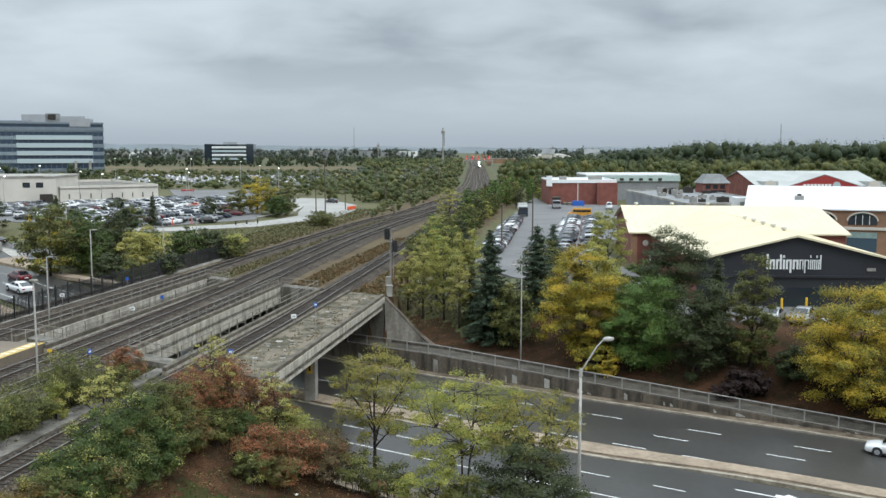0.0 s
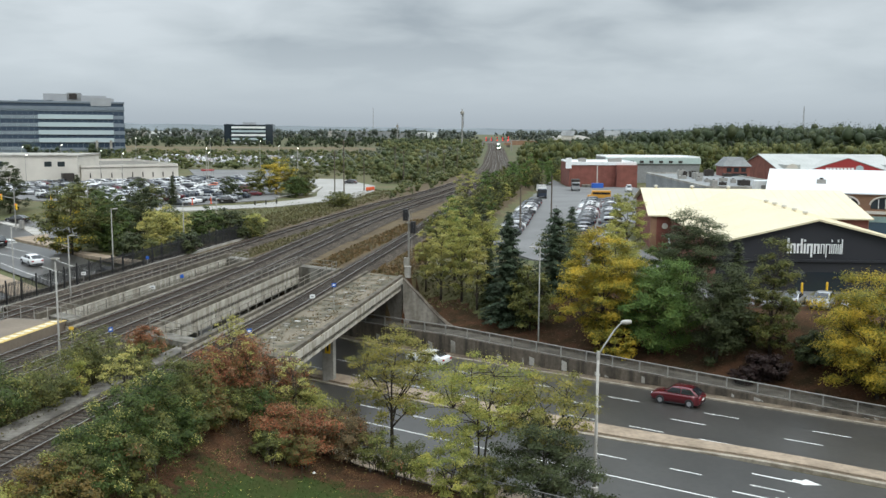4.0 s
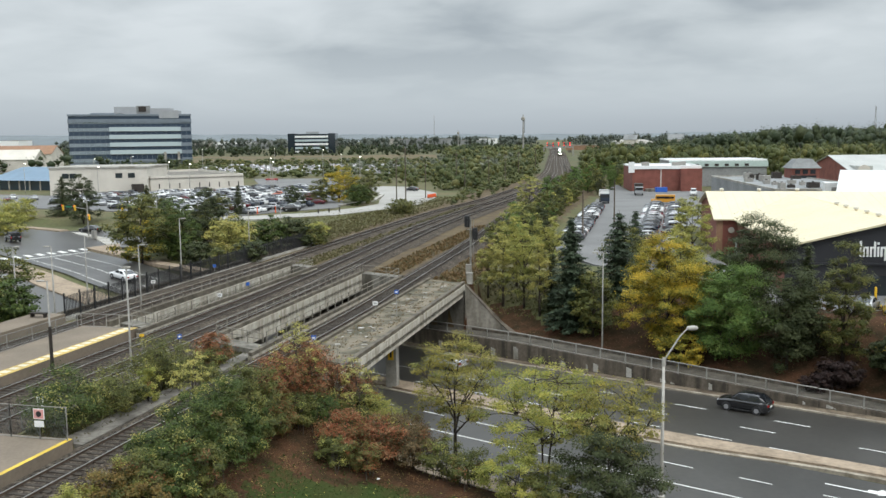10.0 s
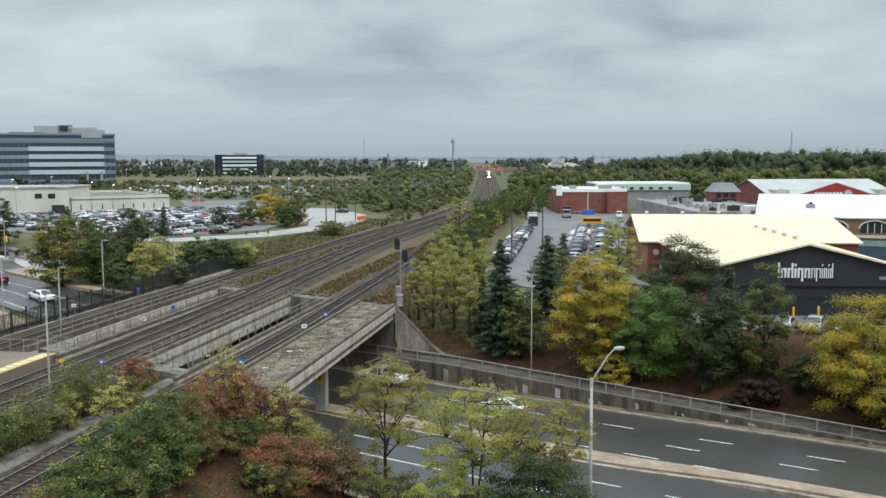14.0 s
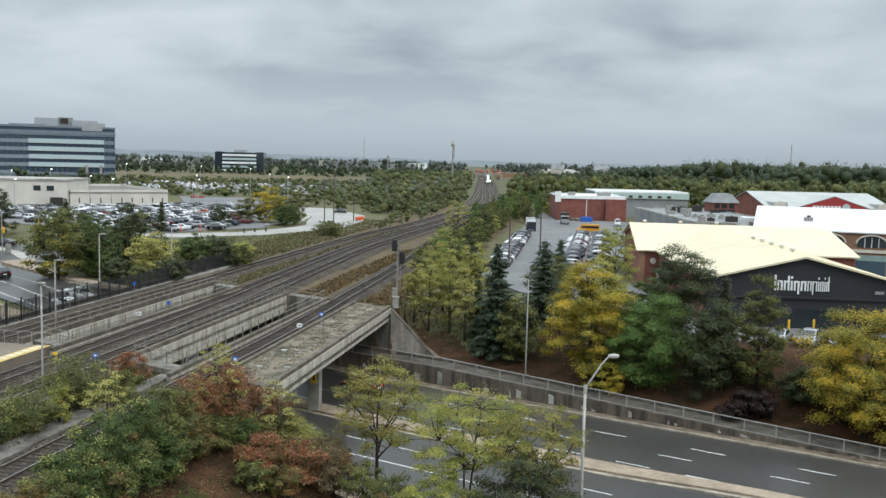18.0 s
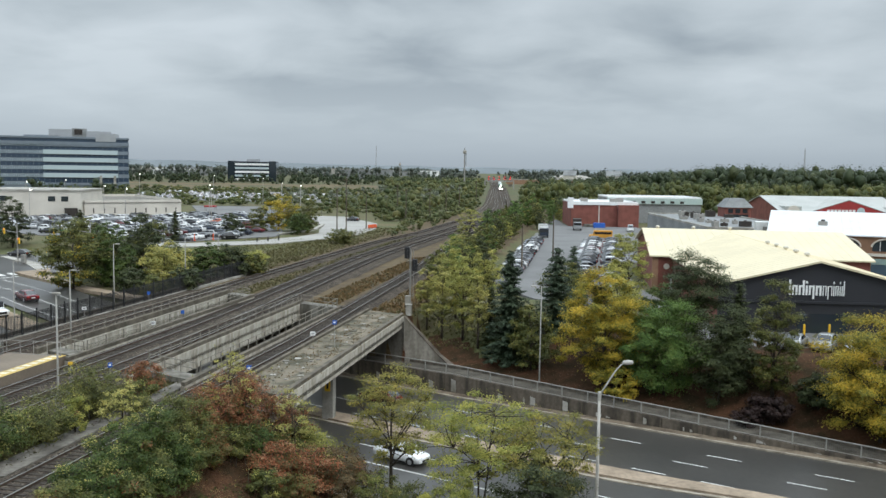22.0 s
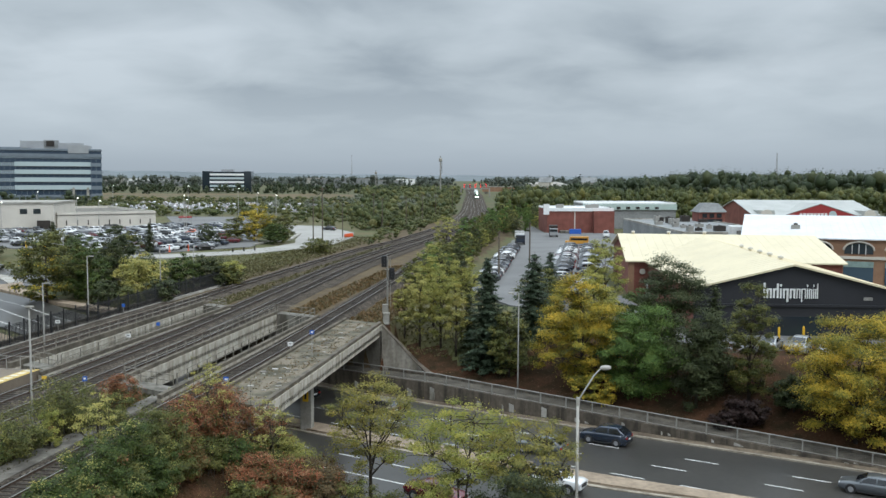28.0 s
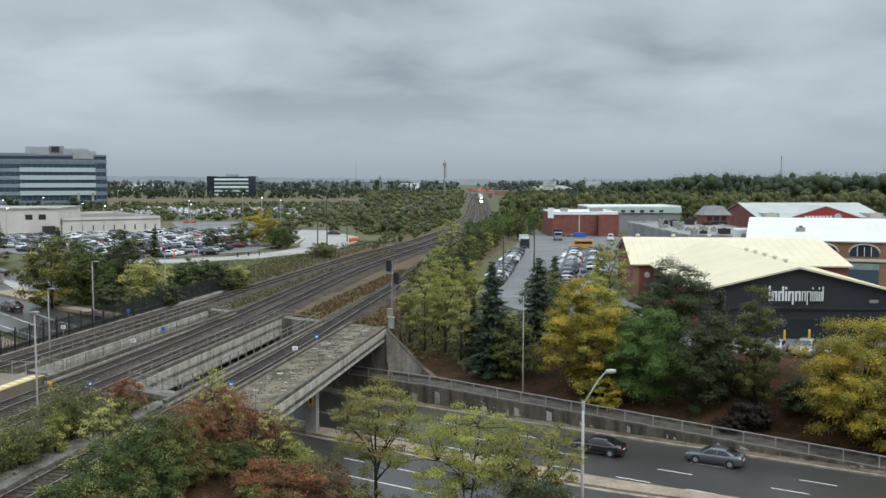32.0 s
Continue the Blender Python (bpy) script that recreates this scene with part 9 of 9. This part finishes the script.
def traffic_light(x, y, z, turn, label):
    t = thing("traffic_light", label, "traffic light", (x, y, z), turn, "traffic lights")
    Shape().lathe([(0.14, -0.2), (0.09, 7.5)], 8).put("pole", GALV, t)
    Shape().tube([(0, 0, 5.6), (-3.0, 0, 6.0), (-6.5, 0, 6.1)], [0.07, 0.06, 0.045], 6).put("mast_arm", GALV, t)
    for x0, z0 in ((-6.3, 5.9), (-3.2, 5.9), (0.35, 4.2)):
        Shape().box(x0 - 0.17, -0.15, z0 - 0.65, x0 + 0.17, 0.15, z0 + 0.45).put("signal_head", YELLOW_SIGN, t, "yellow signal head", bevel=0.04)
        for k in range(3):
            Shape().lathe([(0.10, 0), (0.10, 0.04)], 8, pose(x0, -0.15, z0 - 0.5 + 0.42 * k, 90, 0, 0)).put("lens", RED_DIM if k == 2 else BLACK_STEEL, t)
    Shape().box(-5.4, -0.07, 5.85, -3.9, -0.04, 6.2).put("name_plate", GREEN_SIGN, t, "green street sign")
    Shape().box(-0.4, -0.3, 0, 0.4, 0.3, 1.6).put("control_box", GALV, t).location = (1.0, 0.4, 0)


traffic_light(*Q(-126, 21.5), -1.5, -20, "traffic light on a mast arm over the junction")
traffic_light(*Q(-118, 33.0), -1.5, 20, "traffic light at the corner of the junction")
traffic_light(*Q(-130, -16.0), -1.5, 160, "traffic light across the junction")

for x, y in ((-26.8, 262.0), (-25.9, 264.5)):
    t = thing("barrier", "orange and white plastic road barrier", "barrier", (x, y, -0.33), 60, "road barriers")
    Shape().box(-1.0, -0.15, 0.25, 1.0, 0.15, 1.0).put("panel", ORANGE, t, bevel=0.05)
    for sx in (-0.7, 0.7):
        Shape().box(sx - 0.1, -0.35, 0, sx + 0.1, 0.35, 0.25).put("foot", ORANGE, t)
for x, y in ((-62.0, 209.0), (-58.5, 212.0)):
    t = thing("traffic_cone", "tall orange marker beside the car park", "marker", (x, y, -0.33), 0, "orange markers")
    Shape().lathe([(0.3, 0), (0.3, 0.1), (0.14, 0.12), (0.1, 1.5), (0.03, 1.55)], 10).put("cone", ORANGE, t)
t = thing("red_canopy", "small red canopy stall in the car park", "canopy", (-92.0, 330.0, -0.4))
for sx in (-1.8, 1.8):
    for sy in (-1.2, 1.2):
        Shape().box(sx - 0.05, sy - 0.05, 0, sx + 0.05, sy + 0.05, 2.4).put("post", GALV, t)
Shape().prism([(-2.0, -1.5), (2.0, -1.5), (2.0, 1.5), (-2.0, 1.5)], 2.4, 2.9).put("roof", RED_SIGN, t)
for x, y in ((-47.5, 209.0), (-45.5, 211.5), (-43.5, 214.0)):
    t = thing("bollard", "short dark post beside the loop road", "bollard", (x, y, -0.5), 0, "short posts")
    Shape().lathe([(0.16, -0.2), (0.16, 1.1), (0.1, 1.15)], 8).put("post", DARK_STEEL, t)

for (x0, y0, x1, y1, lab) in ((-30.8, 239, -34.2, 246, "slack cable between two timber poles"),):
    sh = Shape().tube([(x0, y0, 13.6), ((x0 + x1) / 2, (y0 + y1) / 2, 12.0), (x1, y1, 11.0)], 0.03, 4)
    tagged(sh.put("cable", BLACK_STEEL), lab, "cable")
wp = thing("white_tank", "white rounded tank behind the outer platform", "tank", (-60.0, 92.0, -1.2))
Shape().lathe([(1.2, 0), (1.4, 0.8), (1.1, 1.8), (0.4, 2.3)], 14).put("shell", WHITE, wp, smooth=True)
bm = thing("platform_bench", "dark bench at the end of the outer platform", "bench", (*R(-58.6, 73.5), 0.38), -9)
Shape().box(-0.9, -0.3, 0.35, 0.9, 0.3, 0.45).put("seat", DARK_STEEL, bm)
for sx in (-0.7, 0.7):
    Shape().box(sx - 0.05, -0.25, 0, sx + 0.05, 0.25, 0.35).put("leg", DARK_STEEL, bm)
lit = thing("litter", "crumpled white litter on the lawn edge", "litter", (-9.0, 54.2, zat(-9.0, 54.2)))
Shape().lathe([(0.06, 0), (0.12, 0.05), (0.05, 0.12)], 6).put("bag", WHITE, lit)


# ---------------------------------------------------------------- what moves
def train():
    """A train far off on the main line, its headlights lit."""
    t = thing("train", "distant green and white train with bright headlights", "train")
    body = plain("dark_green_train_paint", (0.02, 0.07, 0.045), 0.4)
    Shape().box(-1.5, -20, 0.6, 1.5, 0, 4.6).put("locomotive_body", body, t, bevel=0.15)
    Shape().box(-1.3, 0.0, 0.6, 1.3, 1.2, 2.6).put("nose", body, t, bevel=0.2)
    Shape().box(-1.2, 0.01, 3.0, 1.2, 0.05, 4.0).put("windscreen", CAR_GLASS, t)
    for x, z in ((-0.75, 1.7), (0.75, 1.7), (-0.22, 4.35), (0.22, 4.35)):
        y = 1.2 if z < 2 else 0.0
        Shape().lathe([(0.3, 0), (0.3, 0.12)], 12, pose(x, y, z, -90, 0, 0)).put("headlight", TRAIN_LIGHT, t, "bright white headlight")
    for k in range(6):
        Shape().box(-1.5, -47 - 26 * k, 0.6, 1.5, -22 - 26 * k, 4.9).put("coach", WHITE if k % 2 else body, t, "double-deck coach", bevel=0.15)
    for k in range(-1, 6):
        for y in ((-4, -16) if k < 0 else (-26 - 26 * k, -43 - 26 * k)):
            Shape().box(-1.1, y - 1.6, 0.0, 1.1, y + 1.6, 0.7).put("bogie", DARK_STEEL, t)
    return t


def line_pose(a, b, back=False):
    x, y = Q(a, b)
    x2, y2 = Q(a - 1.5, b)
    ang = math.degrees(math.atan2(y2 - y, x2 - x)) - 90
    dz = road_z(a - 1.5) - road_z(a)
    if back:
        return pose(x, y, road_z(a) + 0.005) @ pose(0, 0, 0, 0, 0, ang + 180) @ pose(0, 0, 0, -math.degrees(math.atan2(dz, 1.5)))
    return pose(x, y, road_z(a) + 0.005) @ pose(0, 0, 0, 0, 0, ang) @ pose(0, 0, 0, math.degrees(math.atan2(dz, 1.5)))


# each vehicle: how it is built, then its way: seconds, metres along the road, offset across it
def drive(t, way, back=False):
    """Keys a vehicle along the road, with rows every half second."""
    rows = []
    T = [w[0] for w in way]
    s = 0.0
    while s <= 32.01:
        k = max(i for i in range(len(T)) if T[i] <= s + 1e-6)
        if k == len(T) - 1:
            a, b = way[-1][1], way[-1][2]
        else:
            f = (s - T[k]) / (T[k + 1] - T[k])
            a, b = way[k][1] + (way[k + 1][1] - way[k][1]) * f, way[k][2] + (way[k + 1][2] - way[k][2]) * f
        rows.append((s, line_pose(a, b, back)))
        s += 0.5
    walk(t, rows)


def away(enter, a, v, b, seen=(), wait=150.0):
    """A way from a queue out of sight: passes a at the second enter with the speed v towards the bridge."""
    t0 = enter - (wait - a) / v
    way = [(0.0, wait + (max(0.0, -t0)) * 0, b)] if t0 > 0 else [(0.0, a + v * enter, b)]
    if t0 > 0:
        way.append((t0, wait, b))
    way.append((enter, a, b))
    way += list(seen)
    t1, a1, b1 = way[-1]
    way.append((t1 + (a1 + 290) / 12.0, -290.0, b1))
    return way


def towards(enter, a, v, b, wait=-250.0):
    """A way on the near lanes: from a queue beyond the junction to the right."""
    t0 = enter - (a - wait) / v
    way = [(0.0, wait, b), (t0, wait, b)] if t0 > 0 else [(0.0, a - v * enter, b)]
    way.append((enter, a, b))
    way.append((enter + (250 - a) / v, 250.0, b))
    return way


def motions():
    t = train()
    rows = []
    for s, y in ((0, 846), (6, 812), (12, 784), (18, 758), (24, 733), (32, 697)):
        k = next(i for i, p in enumerate(TRACK_3) if p[1] > y)
        (x0, y0), (x1, y1) = TRACK_3[k - 1], TRACK_3[k]
        f = (y - y0) / (y1 - y0)
        rows.append((s, pose(x0 + (x1 - x0) * f, y, 0.0, 0, 0, 180 - math.degrees(math.atan2(x1 - x0, y1 - y0)))))
    walk(t, rows)
    M = "moving_car"
    drive(car(M, "sedan", "white", "white saloon car driving towards the bridge"), [(0, 25.2, 11.8), (0.5, 19.7, 11.8), (1, 13.6, 11.7), (1.5, 7.6, 11.6), (2, 1.8, 11.6), (2.5, -3.5, 11.6), (4.5, -25.7, 11.0), (10, -79.6, 6.5), (11, -90.4, 6.5), (12, -107.6, 6.5), (28, -290, 6.5)])
    drive(car(M, "suv", "red", "dark red sport utility car driving towards the bridge"), [(0, 49.4, 11.9), (2.5, 22.2, 11.9), (4.5, 0.7, 11.8), (6.0, -15.8, 12.0), (6.5, -21.3, 12.0), (13, -89.5, 8.5), (14, -100, 9), (32, -290, 9)])
    drive(car(M, "sedan", "white", "white saloon car in the kerb lane"), away(5.0, 17.0, 11.8, 11.2, [(5.5, 11.4, 11.1), (6, 5.3, 11.0), (6.5, -0.6, 11.0), (7, -7.6, 11.0), (7.5, -13.7, 11.2), (8, -19.4, 11.4), (14, -81.4, 7.5), (16, -104, 7.5)]))
    drive(car(M, "suv", "silver", "silver sport utility car driving towards the bridge"), away(7.0, 17.6, 15.0, 9.2, [(7.5, 9.9, 9.0), (8, 2.5, 9.1), (8.5, -4.7, 9.4), (9.5, -18.9, 9.6), (15, -80, 4.5), (17, -104, 4.5)]))
    drive(car(M, "suv", "black", "black sport utility car in the kerb lane"), away(9.5, 12.9, 14.0, 11.8, [(10, 5.9, 11.9), (10.5, -0.5, 12.0), (11.5, -16.4, 12.2), (17, -79.8, 8.0), (18, -95.8, 8.2), (20, -120, 8.2)]))
    drive(pickup("moving_pickup", "white", "white pickup truck with a ladder rack", rack=True), away(11.0, 15.3, 14.0, 12.6, [(11.5, 8.2, 12.6), (12, 1.3, 12.5), (12.5, -5.7, 12.5), (13, -13.3, 12.4), (13.5, -19.7, 12.4), (19, -86.2, 9.0), (20, -104.3, 9.4), (21, -123, 9.4)]))
    drive(car(M, "sedan", "white", "white saloon car in the middle lane"), away(12.5, 17.3, 17.4, 8.9, [(13, 8.6, 8.9), (13.5, 0.3, 8.9), (14.5, -18.8, 8.7), (19, -87, 5.0), (20, -100, 5.0)]))
    drive(car(M, "sedan", "red", "red saloon car going under the bridge"), away(16.5, -0.3, 17.5, 9.6, [(17.5, -18.2, 9.6), (22, -84.6, 5.2), (23, -100, 5.2)]))
    drive(car(M, "wagon", "red", "dark red estate car in the middle lane"), away(19.0, 19.6, 15.0, 8.7, [(19.5, 12.1, 8.5), (20, 4.6, 8.4), (21, -10.5, 8.4), (27, -92, 5.0)]))
    drive(car(M, "sedan", "black", "black saloon car driving towards the bridge"), away(24.5, 22.5, 16.8, 9.8, [(25, 14.2, 9.7), (25.5, 5.6, 9.6), (27, -19, 9.6), (32, -90.8, 9.0)]))
    drive(car(M, "suv", "bronze", "bronze sport utility car in the middle lane"), away(25.0, 24.2, 15.2, 8.6, [(25.5, 16.7, 8.7), (26.5, 1.0, 8.7), (28, -22, 8.7)]))
    drive(car(M, "suv", "grey", "grey sport utility car in the inner lane"), away(27.5, 5.3, 15.0, 5.4, [(28.5, -10, 5.4)]))
    drive(car(M, "suv", "blue", "dark blue sport utility car in the kerb lane"), away(27.5, 9.7, 16.0, 11.4, [(28, 1.4, 11.3), (29, -14, 11.4)]))
    drive(car(M, "sedan", "grey", "grey saloon car in the middle lane"), away(28.0, 23.7, 18.0, 9.2, [(28.5, 14.7, 8.9), (29, 5.3, 8.8), (30, -13, 8.8)]))
    drive(car(M, "sedan", "black", "black saloon car leading another"), away(31.0, 17.2, 16.0, 9.0, [(31.5, 8.9, 8.8), (32, 1.1, 8.9)]))
    drive(car(M, "sedan", "grey", "dark grey saloon car following in the kerb lane"), away(31.0, 22.8, 12.0, 11.1, [(31.5, 17.2, 11.1), (32, 10.8, 11.1)]))
    # already beyond the bridge at the start
    drive(car(M, "sedan", "white", "white saloon car waiting before the junction"), [(0, -81, 5.8), (1, -83.3, 5.8), (2, -87.8, 6), (4.5, -107.6, 7), (5, -111.8, 6.5), (6, -123, 6.5), (20, -290, 6.5)])
    drive(car(M, "sedan", "red", "dark red car before the junction"), [(0, -88, 9.2), (1, -96.3, 9.4), (3, -116, 9.4), (17, -290, 9.4)])
    drive(car(M, "hatchback", "white", "white hatchback car climbing to the junction"), [(0, -62, 6.6), (2, -78.2, 6.6), (4.5, -86.7, 6.2), (5, -90.1, 6.2), (6, -97.8, 6.2), (7, -108.3, 6.4), (8, -119.8, 6.4), (9, -131.4, 6.4), (24, -290, 6.4)])
    drive(car(M, "suv", "black", "black sport utility car crossing the junction"), [(0, -70, 9.5), (2, -86, 9.8), (4.5, -111.5, 9.8), (5, -115.8, 9.8), (6, -128.5, 9.8), (19, -290, 9.8)])
    drive(pickup("moving_off_roader", "black", "black off-roader with an open rear frame", open_top=True), [(0, -34, 9.0), (5, -80, 9.4), (6, -86.5, 8.8), (7, -98, 9.4), (8, -110.8, 9.8), (9, -123.5, 9.8), (10, -135.3, 9.6), (24, -290, 9.6)])
    # the near lanes, coming from the bridge
    drive(car(M, "sedan", "white", "white saloon car coming from under the bridge"), towards(21.5, -17.8, 12.4, -5.8), True)
    drive(pickup("moving_off_roader", "white", "white off-roader with a black roof", open_top=True), towards(23.0, -17.0, 12.3, -2.2), True)
    drive(car(M, "sedan", "silver", "silver saloon car coming from under the bridge"), towards(23.0, -13.9, 11.0, -6.2), True)
    drive(car(M, "sedan", "black", "black saloon car beside the median"), towards(25.5, 13.9, 13.0, -2.2), True)
    drive(car(M, "sedan", "red", "red saloon car coming from under the bridge"), towards(27.5, -10.1, 12.0, -9.4), True)
    drive(pickup("moving_off_roader", "white", "white off-roader in the inner lane", open_top=True), towards(28.0, 2.8, 13.5, -2.6), True)
    drive(car(M, "sedan", "grey", "grey saloon car in the near lanes"), towards(29.5, -9.9, 12.5, -8.5), True)
    drive(car(M, "suv", "white", "white sport utility car in the near lanes"), towards(30.5, -12.7, 12.6, -8.1), True)


motions()
